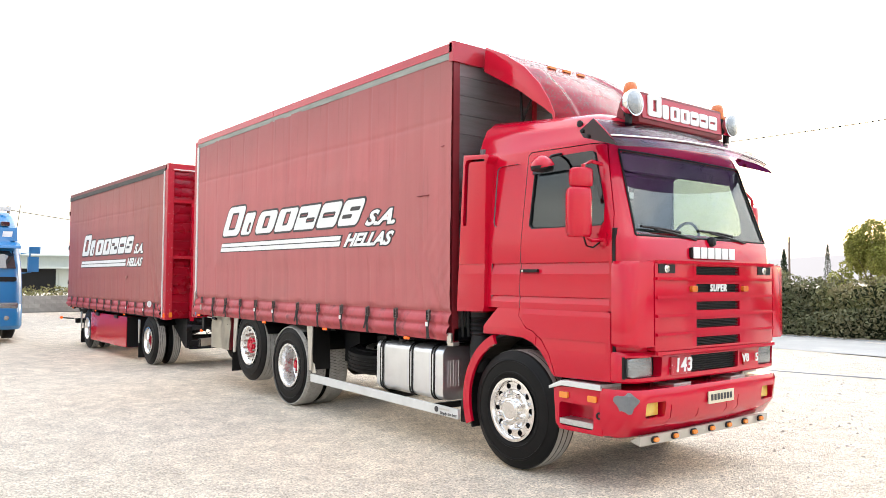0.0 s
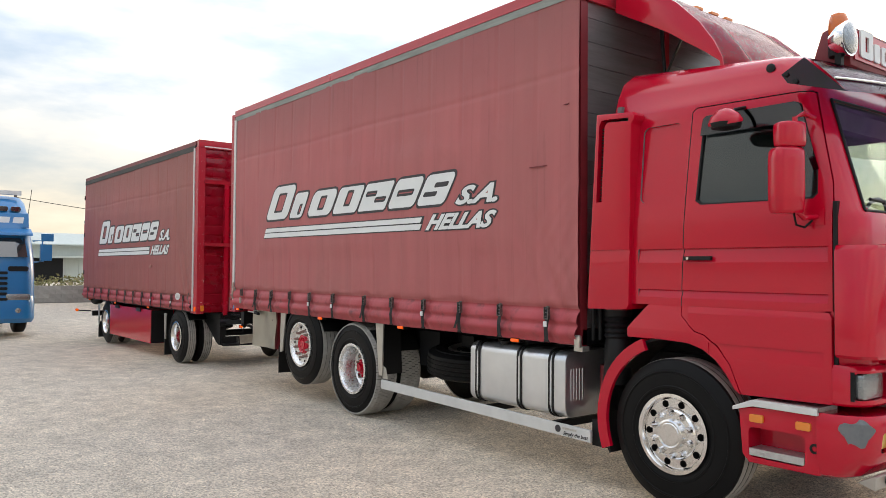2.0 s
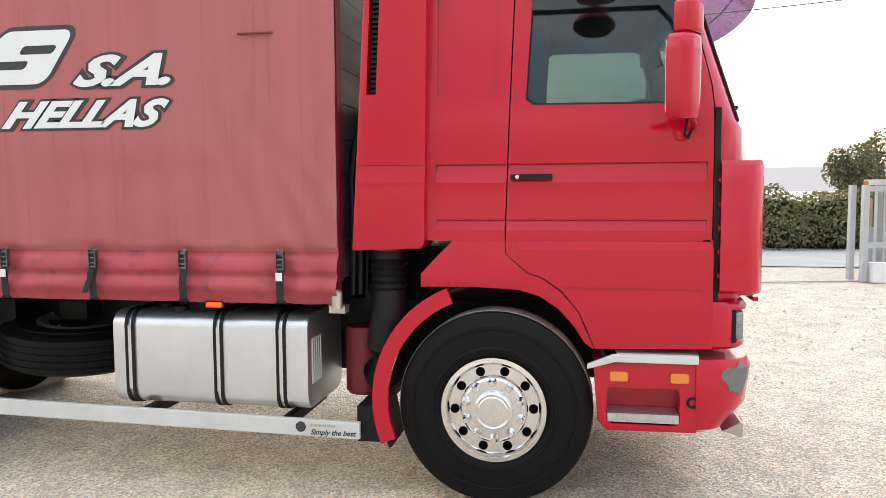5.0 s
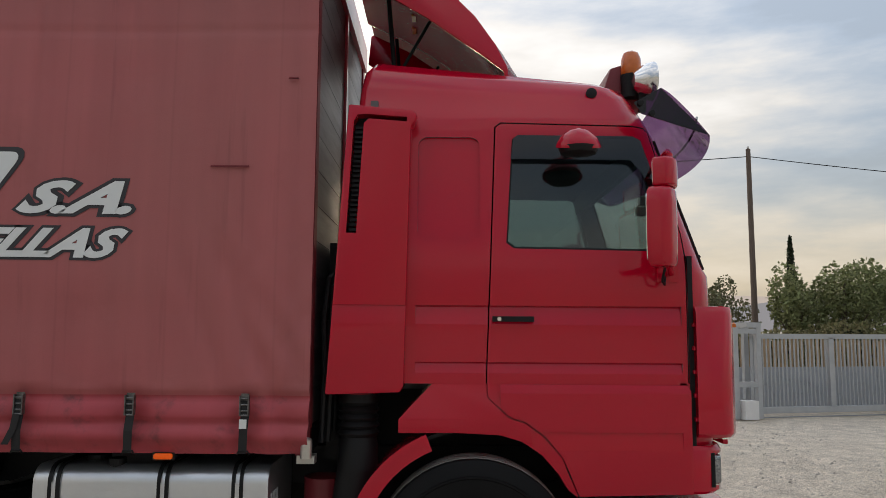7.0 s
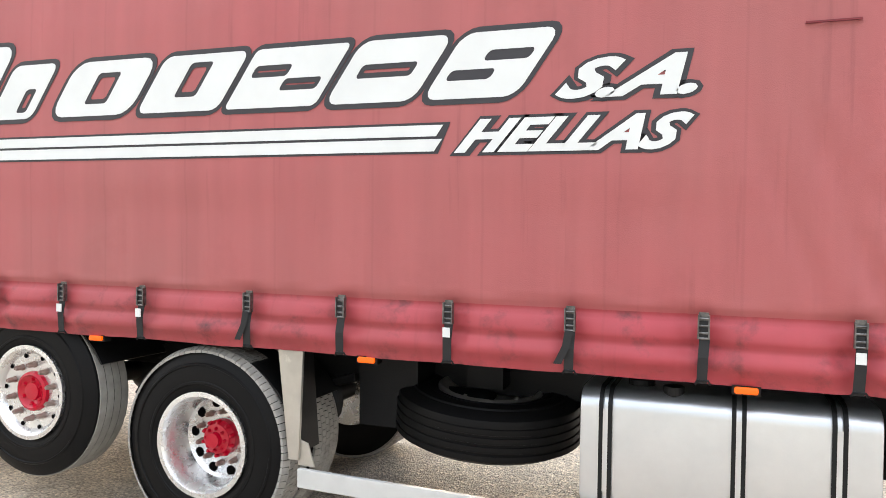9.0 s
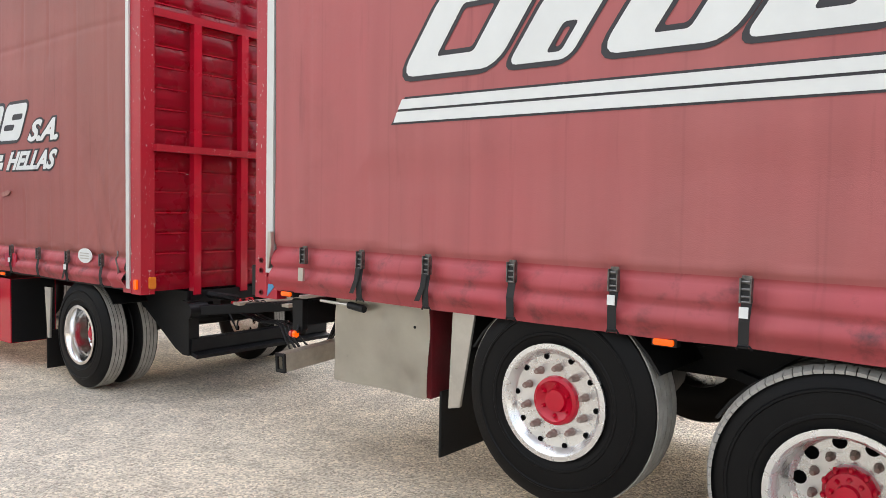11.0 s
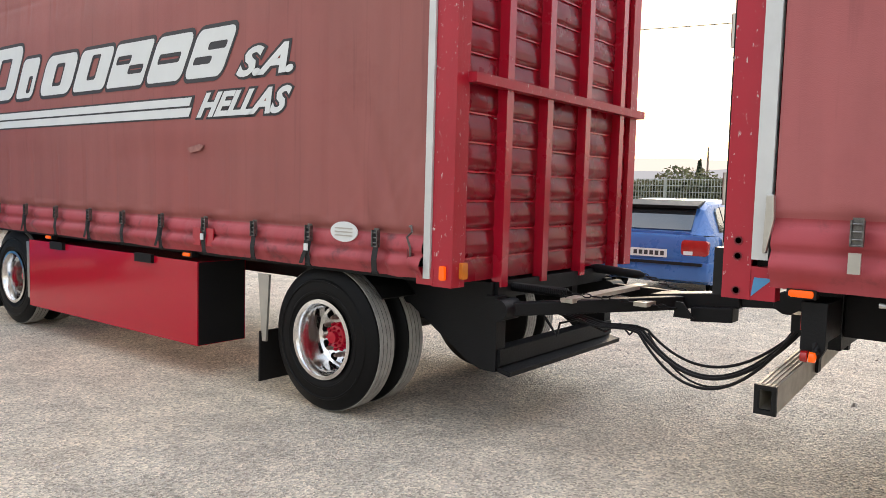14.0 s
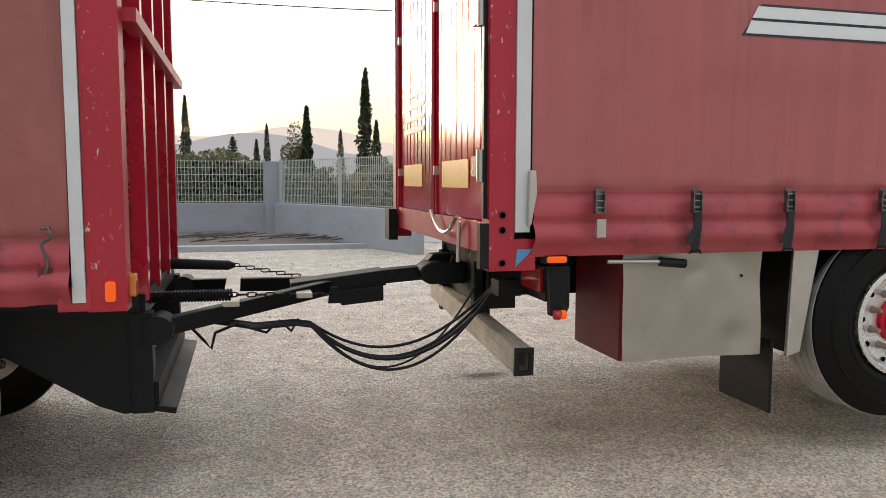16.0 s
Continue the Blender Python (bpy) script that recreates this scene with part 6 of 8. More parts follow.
beam = boolean(box(-7.758, -7.675, 0.06, 1.75, 0.535, 0.655, 0.006), box(-7.745, -7.688, 0.0, 0.8, 0.547, 0.643))
tilt = Matrix.Translation((0, 0.06, 0.595)) @ Matrix.Rotation(radians(3.8), 4, 'X') @ Matrix.Translation((0, -0.06, -0.595))
beam.transform(tilt)
b = boolean(box(-7.762, -7.671, 0.050, 0.066, 0.531, 0.659, 0.004), box(-7.742, -7.691, 0.0, 0.2, 0.551, 0.639))
b.transform(tilt)
cap = b
beam = part("underrun_beam", beam, M_BEAM, truck, "hollow ribbed aluminium underrun beam")
part("end_cap", cap, M_PLASTIC, beam, "black plastic end cap")
for k in range(4):
    for b in (box(-7.762, -7.757, 0.07, 1.74, 0.55 + 0.026 * k, 0.562 + 0.026 * k), box(-7.75 + 0.019 * k, -7.742 + 0.019 * k, 0.07, 1.74, 0.654, 0.659)):
        b.transform(tilt)
        part("beam_ridge", b, M_BEAM, beam)
for y in (0.75, W - 0.83):
    part("beam_bracket", box(-7.75, -7.66, y, y + 0.06, 0.60, 0.98, 0.006), M_BLACK, truck)
part("rear_crossbeam", box(-7.70, -7.55, 0.65, W - 0.65, 0.74, 1.04, 0.01), M_BLACK, truck)
part("coupling_jaw", prism([(-7.70, 0.82), (-7.92, 0.82), (-7.97, 0.85), (-7.97, 0.92), (-7.92, 0.95), (-7.70, 0.95)], MID - 0.09, MID + 0.09, "y", 0.015), M_BLACK, truck, "black drawbar coupling")
part("coupling_handle", tube([(-7.8, MID - 0.12, 0.95), (-7.82, MID - 0.25, 1.0), (-7.84, MID - 0.3, 1.02)], 0.014, 8), M_BLACK, truck)
part("air_valve", box(-7.72, -7.60, 0.42, 0.54, 0.84, 0.92, 0.015), M_BLACK, truck)

# ---- the drawbar trailer, built along x from its front corner, then turned slightly ----
trailer = thing("drawbar_trailer", -13.0, 1.2, 0.0, "red two-axle curtain-sided drawbar trailer with faded brown-red curtain", "trailer")
TW = 2.36
TF, TR, TFLOOR, TROOF = -9.43, -16.75, 0.93, 3.83
TMID = TW / 2
for x in (-10.49, -14.98):
    for mirror in (False, True):
        wheel(trailer, "trailer", x, TW - 0.05 if mirror else 0.05, 0.45, 0.475, 0.235, mirror)
        wheel(trailer, "trailer", x, TW - 0.33 if mirror else 0.33, 0.45, 0.475, 0.235, mirror, "inner twin wheel")
    part("axle", lathe([(0.06, 0.4), (0.06, TW - 0.4)], 14, axis="y", centre=(x, 0, 0.47), closed=False), M_BLACK, trailer)
for y in (0.72, TW - 0.80):
    part("chassis_rail", box(TR + 0.1, TF - 0.05, y, y + 0.08, 0.72, 0.92, 0.006), M_BLACK, trailer)
part("load_floor", box(TR, TF - 0.06, 0.05, TW - 0.05, TFLOOR - 0.02, TFLOOR + 0.10, 0.008), M_BLACK, trailer)
part("roof", prism([(0.03, 3.74), (0.03, TROOF - 0.03), (0.2, TROOF), (TW - 0.2, TROOF), (TW - 0.03, TROOF - 0.03), (TW - 0.03, 3.74)], TR, TF - 0.06, "x", 0.01), M_TARPB, trailer)
for y0, y1 in ((0.0, 0.05), (TW - 0.05, TW)):
    part("roof_rail", box(TR, TF - 0.10, y0, y1, 3.755, 3.825, 0.01), M_DARKRED, trailer)
    part("curtain_track", box(TR, TF - 0.12, y0 - 0.012, y1 + 0.012, 3.66, 3.75, 0.02), M_DARKRAIL, trailer, "dark weathered curtain track")
    part("side_rave", box(TR, TF - 0.1, 0.055 if y0 < 1 else TW - 0.105, 0.105 if y0 < 1 else TW - 0.055, 0.93, 1.01, 0.006), M_BLACK, trailer)
TSTRAPS = [-9.95, -10.53, -11.08, -11.64, -12.2, -12.76, -13.3, -13.9, -14.5, -15.1, -15.68, -16.25]
tcurt = curtain("curtain", TR + 0.05, TF - 0.17, 0.94, 3.69, TSTRAPS, M_TARPB, trailer, 4.0, 0.24, (-15.55, -10.6, 1.85, 2.75))
tcurt["label"] = "faded brown-red tarpaulin side curtain"
part("far_curtain", box(TR + 0.05, TF - 0.12, TW - 0.012, TW + 0.004, 0.94, 3.69, 0.003), M_TARPB, trailer)
for k, x in enumerate(TSTRAPS):
    strap(trailer, x, 1.15, -0.012, tip=(-1 if k in (1, 4, 6, 8, 10) else 0), tag_white=k in (1, 3), drop=0.215)
logo(trailer, 4.72, Matrix.Translation((-15.33, -0.0165, 1.975)) @ SIDE, 1.15)
# oval maker's plate on the curtain, and a torn patch
oval = part("oval_plate", prism([(-10.205 + 0.115 * math.cos(2 * math.pi * i / 28), 1.172 + 0.062 * math.sin(2 * math.pi * i / 28)) for i in range(28)], -0.042, -0.034, "y"), M_WHITE, trailer, "oval white sticker with grey bars")
for k in range(3):
    part("plate_bar", box(-10.28, -10.13, -0.045, -0.0425, 1.145 + 0.022 * k, 1.153 + 0.022 * k), M_GALV, oval)
part("curtain_patch", prism([(-11.86, 1.70), (-11.72, 1.725), (-11.66, 1.715), (-11.70, 1.68), (-11.82, 1.665)], -0.03, -0.022, "y"), mat("torn pale tarpaulin", (0.42, 0.2, 0.17), 0.7, 0, 30, 0.8, (0.2, 0.08, 0.07)), trailer, "torn patch in the curtain")
for x in (-11.78, -11.62):
    part("red_patch", box(x, x + 0.09, -0.034, -0.026, 0.99, 1.12, 0.003), M_REDMATT, trailer)
# curtain tensioner hook
part("tension_hook", tube([(-9.69, -0.03, 1.23), (-9.66, -0.05, 1.235), (-9.65, -0.055, 1.20), (-9.69, -0.05, 1.17), (-9.67, -0.045, 1.11), (-9.68, -0.03, 1.06)], 0.007, 8), M_BUCKLE, trailer, "bare metal curtain tensioner", smooth=True)
part("hook_plate", box(-9.71, -9.66, -0.026, -0.018, 1.03, 1.11, 0.004), M_DARKRED, trailer)

# front wall: pressed sheet with ribs, posts and a rail
POSTS = (0.495, 0.970, 1.500, 2.045)


RIB0, RIB = 1.055, 0.1665      # height of the lowest rib, and their spacing


def sheet_wall(u, v):
    """Thin pressed sheet: a shallow pillow between every two ribs, knocked about by loads."""
    y, z = 0.06 + (TW - 0.12) * u, 0.92 + 2.88 * v
    bay = min(1, min(abs(y - q) for q in POSTS + (0.05, TW - 0.05)) / 0.10)
    step = ((z - RIB0) / RIB) % 1
    pillow = 0.020 * min(1, step / 0.16, (1 - step) / 0.55) ** 0.6
    dent = 0.006 * noise.noise((y * 3.1, z * 4.3, 6)) + 0.0025 * noise.noise((y * 7, z * 8, 2))
    return (TF - 0.016 + bay * (pillow + dent), y, z)


b = grid(110, 346, sheet_wall)
bmesh.ops.solidify(b, geom=b.faces[:], thickness=0.03)
front = part("front_wall", b, M_REDGLOSS, trailer, "glossy dented red ribbed steel front wall", smooth=True)
edges = [0.105] + [e for q in POSTS for e in (q - 0.035, q + 0.035)] + [TW - 0.105]
for k in range(17):
    z = RIB0 + k * RIB - 0.012
    for y0, y1 in zip(edges[::2], edges[1::2]):
        if not 2.02 < z < 2.10:
            b = loft([[(TF - 0.02, y, z), (TF - 0.012 + d, y, z + 0.003), (TF - 0.012 + d, y, z + 0.012), (TF - 0.02, y, z + 0.018)] for y, d in ((y0 + 0.02, -0.004), (y0 + 0.04, 0.012), (y1 - 0.04, 0.012), (y1 - 0.02, -0.004))])
            part("wall_rib", b, M_REDGLOSS, front, smooth=True)
for y in POSTS:
    part("wall_post", box(TF - 0.016, TF + 0.055, y - 0.035, y + 0.035, 0.87, 3.10, 0.006), M_REDGLOSS, front)
part("wall_rail", box(TF + 0.015, TF + 0.085, 0.10, TW + 0.03, 2.04, 2.095, 0.006), M_REDWORN, front, "chipped red cross rail")
part("wall_header", box(TF - 0.05, TF + 0.05, 0.10, TW - 0.10, 3.10, 3.16, 0.006), M_REDMATT, front)
part("wall_top", box(TF - 0.05, TF + 0.03, 0.0, TW, 3.70, 3.835, 0.008), M_REDMATT, front)
part("white_line", box(TF + 0.028, TF + 0.034, 0.10, TW - 0.10, 3.715, 3.735), M_WHITEALU, front)
for y in (-0.004, TW - 0.116):
    part("corner_post", box(TF - 0.115, TF + 0.03, y, y + 0.12, 0.90, 3.72, 0.012), M_REDWORN, trailer, "chipped red front corner post", smooth=True)
part("curtain_pole", box(TF - 0.165, TF - 0.118, -0.018, 0.03, 0.94, 3.70, 0.006), M_WHITEALU, trailer, "white vertical curtain pole")
part("corner_foot", box(TF - 0.22, TF - 0.10, -0.008, 0.05, 0.905, 1.0, 0.008), M_REDMATT, trailer)
for x0, y0, lit in ((TF - 0.055, -0.022, True), (TF + 0.03, 0.06, False)):
    if lit:
        part("corner_lamp", prism(rounded(x0 + 0.008, x0 + 0.046, 0.94, 1.02, 0.010, 3), -0.024, -0.004, "y", 0.005), M_AMBERLIT, trailer, "lit amber corner lamp")
    else:
        part("corner_lamp", prism(rounded(y0, y0 + 0.055, 0.945, 1.04, 0.012, 3), x0, x0 + 0.025, "x", 0.005), M_AMBEROFF, trailer, "amber corner lamp")
for k in range(10):
    y, z = random.uniform(0.2, TW - 0.2), random.uniform(1.0, 3.0)
    part("paint_scrape", box(TF - 0.013, TF - 0.0105, y, y + random.uniform(0.02, 0.07), z, z + 0.007), M_WHITEALU, front)
# rear doors of the trailer
part("rear_wall", box(TR - 0.03, TR + 0.02, 0.0, TW, 0.93, 3.83, 0.008), M_REDMATT, trailer)
for z in (1.5, 2.4, 3.3):
    part("rear_hinge", box(TR - 0.05, TR + 0.01, -0.015, 0.05, z, z + 0.10, 0.006), M_BLACK, trailer)
# side locker, plates, flaps
side = part("side_locker", box(-14.55, -11.80, 0.02, 0.46, 0.215, 0.855, 0.006), M_RED, trailer, "long smooth red side locker")
part("locker_end", box(-11.80, -11.795, 0.03, 0.45, 0.22, 0.85), M_BLACK, side)
for x in (-13.95, -12.5):
    part("locker_hasp", box(x - 0.12, x + 0.12, -0.01, 0.02, 0.80, 0.87, 0.004), M_BLACK, trailer)
for x0, flap in ((-11.12, True), (-14.66, False), (-15.62, True)):
    part("guard_plate", prism([(x0, 0.83), (x0 + 0.12, 0.83), (x0 + 0.09, 0.36), (x0 + 0.05, 0.36)] if flap else [(x0, 0.83), (x0 + 0.06, 0.83), (x0 + 0.06, 0.28), (x0 + 0.02, 0.28)], 0.04, 0.06, "y", 0.003), M_GALV, trailer, "bare metal upright plate")
    if flap:
        part("mud_flap", prism([(0.06, 0.06), (0.62, 0.06), (0.62, 0.42), (0.06, 0.42)], x0 - 0.01, x0 + 0.005, "x", 0.003), M_PLASTIC, trailer, "black rubber mud flap")
for x in (-10.42, -14.95):
    r = 0.54
    out = [(x + r * math.cos(radians(a)), 0.42 + r * math.sin(radians(a))) for a in range(40, 141, 10)]
    inn = [(x + (r - 0.012) * math.cos(radians(a)), 0.42 + (r - 0.012) * math.sin(radians(a))) for a in range(40, 141, 10)]
    part("wheel_mudguard", prism(out + inn[::-1], 0.10, 0.62, "y"), M_PLASTIC, trailer)
part("spring_pack", prism([(-11.0, 0.62), (-10.42, 0.5), (-9.85, 0.62), (-9.85, 0.68), (-10.42, 0.6), (-11.0, 0.68)], 0.74, 0.84, "y", 0.005), M_BLACK, trailer)
for x in (-16.2, -14.1, -11.9):
    lamp = part("marker_base", box(x - 0.06, x + 0.06, 0.0, 0.05, 0.885, 0.925, 0.006), M_PLASTIC, trailer)
    part("marker_lens", prism(rounded(x - 0.042, x + 0.042, 0.892, 0.919, 0.010, 4), -0.016, 0.0, "y", 0.005), M_AMBERLIT, lamp, "lit amber side marker lamp", smooth=True)
arm = part("outrigger_arm", tube([(-16.5, 0.10, 0.62), (-16.6, -0.08, 0.63), (-16.62, -0.16, 0.64)], 0.016, 8), M_PLASTIC, trailer)
part("outrigger_lamp", lathe([(0.001, -0.03), (0.035, -0.02), (0.035, 0.02), (0.001, 0.03)], 14, axis="x", centre=(-16.62, -0.18, 0.645), closed=False), M_AMBERLIT, arm, "lit amber outrigger lamp", smooth=True)
part("rear_bar", box(-16.6, -16.5, 0.15, TW - 0.15, 0.50, 0.62, 0.01), M_BLACK, trailer)

# turntable frame, drawbar, chains and hoses
for y in (0.42, TW - 0.48):
    part("turntable_side", prism([(-10.6, 0.90), (TF + 0.02, 0.90), (TF + 0.02, 0.365), (TF - 0.06, 0.36), (TF - 0.16, 0.40), (TF - 0.62, 0.70), (-10.6, 0.74)], y, y + 0.06, "y", 0.006), M_BLACK, trailer, "black steel turntable frame")
    part("frame_upright", box(TF - 0.02, TF + 0.07, y - 0.02, y + 0.08, 0.365, 0.82, 0.006), M_BLACK, trailer)
    part("hinge_knuckle", lathe([(0.065, -0.06), (0.065, 0.12)], 16, axis="y", centre=(TF + 0.10, y, 0.745), closed=False), M_BLACK, trailer, smooth=True)
part("frame_bar", box(TF - 0.01, TF + 0.09, 0.42, TW - 0.42, 0.40, 0.50, 0.008), M_BLACK, trailer)
part("frame_bar", prism([(TF - 0.02, 0.385), (TF + 0.16, 0.345), (TF + 0.165, 0.375), (TF - 0.02, 0.41)], 0.42, TW - 0.42, "y", 0.004), M_BLACK, trailer)
part("turntable_ring", lathe([(0.55, 0.0), (0.62, 0.0), (0.62, 0.08), (0.55, 0.08)], 40, axis="z", centre=(-10.2, TMID, 0.78)), M_BLACK, trailer)
part("head_beam", box(TF - 0.10, TF + 0.04, 0.45, TW - 0.45, 0.80, 0.90, 0.008), M_BLACK, trailer)


def bar(p, q, w, h, name, label=""):
    """Straight box beam between two places."""
    p, q = Vector(p), Vector(q)
    d = (q - p).normalized()
    u = d.cross((0, 0, 1)).normalized() * w / 2
    v = u.cross(d).normalized() * h / 2
    b = loft([[c + u + v, c - u + v, c - u - v, c + u - v] for c in (p, q)])
    return part(name, bevelled(b, 0.008), M_BLACK, trailer, label)


EYE_X = -8.15
bar((TF + 0.10, 0.45, 0.745), (EYE_X - 0.35, TMID - 0.09, 0.815), 0.07, 0.08, "drawbar_leg", "black drawbar leg")
bar((TF + 0.10, TW - 0.45, 0.745), (EYE_X - 0.35, TMID + 0.09, 0.815), 0.07, 0.08, "drawbar_leg", "black drawbar leg")
bar((EYE_X - 0.55, TMID, 0.80), (EYE_X - 0.02, TMID, 0.86), 0.18, 0.09, "drawbar_tube")
bar((EYE_X - 0.10, TMID, 0.855), (-7.88, TMID, 0.88), 0.11, 0.08, "drawbar_tube")
part("drawbar_bracket", prism([(EYE_X - 0.28, 0.715), (EYE_X - 0.04, 0.735), (EYE_X - 0.04, 0.82), (EYE_X - 0.28, 0.80)], TMID - 0.14, TMID - 0.02, "y", 0.006), M_BLACK, trailer)
part("drawbar_fin", prism([(-7.96, 0.90), (-7.76, 0.92), (-7.76, 0.99), (-7.88, 0.985)], TMID - 0.06, TMID + 0.06, "y", 0.006), M_BLACK, trailer)
for x, y0, y1 in ((-9.02, 0.62, TW - 0.62), (-8.65, 0.82, TW - 0.82)):
    part("drawbar_cross", box(x - 0.04, x + 0.04, y0, y1, 0.80, 0.825, 0.004), M_BEAM, trailer)
for y, zz, near in ((0.62, 0.86, True), (TW - 0.62, 0.885, False)):
    x = TF + 0.42
    if near:
        part("spring_coil", tube([(TF + 0.02 + 0.0024 * k, y + 0.024 * math.cos(k * 1.05), zz + 0.024 * math.sin(k * 1.05)) for k in range(166)], 0.007, 6), M_BLACK, trailer, "black tension spring", smooth=True)
    else:
        part("spring_tube", tube([(TF, y, zz + 0.02), (TF + 0.05, y, zz + 0.018), (TF + 0.38, y, zz), (TF + 0.42, y, zz)], [0.02, 0.034, 0.03, 0.012], 12), M_BLACK, trailer, "black spring housing", smooth=True)
    b = bmesh.new()
    for k in range(12):
        cx = x + 0.045 * k
        cy, cz = y + (TMID - y) * k / 18, zz - 0.006 * k
        tube([(cx + 0.028 * math.cos(a), cy + (0.011 * math.sin(a) if k % 2 else 0), cz + (0 if k % 2 else 0.011 * math.sin(a))) for a in [2 * math.pi * i / 10 for i in range(11)]], 0.004, 5, b)
    part("chain", b, M_BLACK, trailer)
    part("chain_lug", prism([(x + 0.50, zz - 0.12), (x + 0.62, zz - 0.12), (x + 0.55, zz - 0.03), (x + 0.51, zz - 0.03)], y + (TMID - y) * 0.66 - 0.01, y + (TMID - y) * 0.66 + 0.01, "y"), M_BLACK, trailer)
for dy, dz, r in ((-0.10, 0.0, 0.010), (-0.06, 0.025, 0.009), (0.0, 0.015, 0.008), (-0.13, 0.045, 0.008)):
    pts = [(-9.2, TMID - 0.3 + dy, 0.72), (-8.9, TMID - 0.28 + dy, 0.66), (-8.70, TMID - 0.28 + dy, 0.67)] + sag((-8.62, TMID - 0.3 + dy, 0.66), (-7.68, TMID - 0.62 + dy * 0.5, 0.87 + dz), 0.21 + dz * 1.2 + 2 * abs(dy) * 0.3, 22)
    part("air_hose", tube(pts, r, 8), M_PLASTIC, trailer, "black air hose looped to the lorry", smooth=True)
part("thin_cable", tube(sag((-8.60, TMID - 0.34, 0.65), (-7.75, TMID - 0.5, 0.86), 0.33, 22), 0.006, 6), M_PLASTIC, trailer)
part("thin_cable", tube([(-9.22, 0.7, 0.70), (-9.15, 0.7, 0.62), (-9.12, 0.7, 0.58), (-9.10, 0.7, 0.66), (-9.0, 0.75, 0.69), (-8.85, 0.8, 0.63), (-8.78, 0.85, 0.68), (-8.72, 0.86, 0.62), (-8.68, 0.88, 0.68)], 0.008, 6), M_PLASTIC, trailer)
# the trailer stands half a degree out of line
turn = Matrix.Translation((-9.415, 0.035, 0.0)) @ Matrix.Rotation(radians(0.6), 4, 'Z') @ Matrix.Translation((9.43, 0.0, 0.0))
trailer.matrix_basis = turn @ trailer.matrix_basis

# ---- surroundings ----
M_CONCRETE = mat("painted grey wall", (0.34, 0.36, 0.385), 0.85, 0, 0.8, 0.5, (0.24, 0.255, 0.27), 0.15, 30, spot=(0.20, 0.205, 0.21), spot_scale=3, spot_at=(0.55, 0.8), stretch=(1, 1, 2.5))
M_BLOCK = mat("concrete block", (0.36, 0.35, 0.32), 0.95, 0, 4, 0.6, (0.22, 0.21, 0.19), 0.3, 30, per_object=0.12)
M_ZINC = mat("galvanised gate steel", (0.46, 0.48, 0.50), 0.45, 0.5, 6, 0.4, (0.32, 0.34, 0.36), 0.05, 60)
M_FENCE = mat("pale fence mesh", (0.42, 0.45, 0.40), 0.6, 0.1, 4, 0.3, (0.3, 0.32, 0.29))
M_BARK = mat("bark", (0.11, 0.085, 0.065), 0.95, 0, 12, 0.6, (0.05, 0.04, 0.03), 0.5, 30)
M_POLE = mat("weathered wood pole", (0.16, 0.12, 0.095), 0.9, 0, 8, 0.6, (0.08, 0.06, 0.05), 0.3, 30, stretch=(4, 4, 0.4))
M_REED = mat("dry reed", (0.42, 0.31, 0.19), 0.9, 0, 20, 0.6, (0.25, 0.18, 0.11), 0.2, 60, per_object=0.2)
M_DIRT = mat("damp soil", (0.16, 0.13, 0.105), 0.95, 0, 5, 0.6, (0.09, 0.075, 0.06), 0.5, 40)
M_KERB = mat("kerb concrete", (0.40, 0.41, 0.42), 0.9, 0, 4, 0.5, (0.28, 0.285, 0.29), 0.2, 40)


def leaf_material(name, a, b, low=0.55, high=1.5):
    m = mat(name, a, 0.7, 0, 1.5, 0.9, b, spec=0.25)
    n, l = m.node_tree.nodes, m.node_tree.links
    p = n["Principled BSDF"]
    source = p.inputs["Base Color"].links[0].from_socket
    g = n.new("ShaderNodeNewGeometry")
    r = n.new("ShaderNodeMapRange")
    r.inputs["To Min"].default_value, r.inputs["To Max"].default_value = low, high
    l.new(g.outputs["Random Per Island"], r.inputs["Value"])
    h = n.new("ShaderNodeHueSaturation")
    l.new(source, h.inputs["Color"])
    l.new(r.outputs["Result"], h.inputs["Value"])
    l.new(h.outputs["Color"], p.inputs["Base Color"])
    t, x = n.new("ShaderNodeBsdfTranslucent"), n.new("ShaderNodeMixShader")
    l.new(h.outputs["Color"], t.inputs["Color"])
    x.inputs["Fac"].default_value = 0.3
    l.new(p.outputs["BSDF"], x.inputs[1])
    l.new(t.outputs["BSDF"], x.inputs[2])
    l.new(x.outputs["Shader"], n["Material Output"].inputs["Surface"])
    return m


M_HEDGE = leaf_material("hedge leaves", (0.105, 0.122, 0.062), (0.175, 0.15, 0.085))
M_LEAF = leaf_material("tree leaves", (0.19, 0.21, 0.045), (0.24, 0.22, 0.065))
M_OLIVE = leaf_material("willow leaves", (0.17, 0.20, 0.085), (0.22, 0.23, 0.11))
M_CYPRESS = leaf_material("cypress needles", (0.028, 0.045, 0.024), (0.045, 0.055, 0.03))
M_SCRUB = leaf_material("dry scrub", (0.13, 0.15, 0.055), (0.24, 0.19, 0.11))


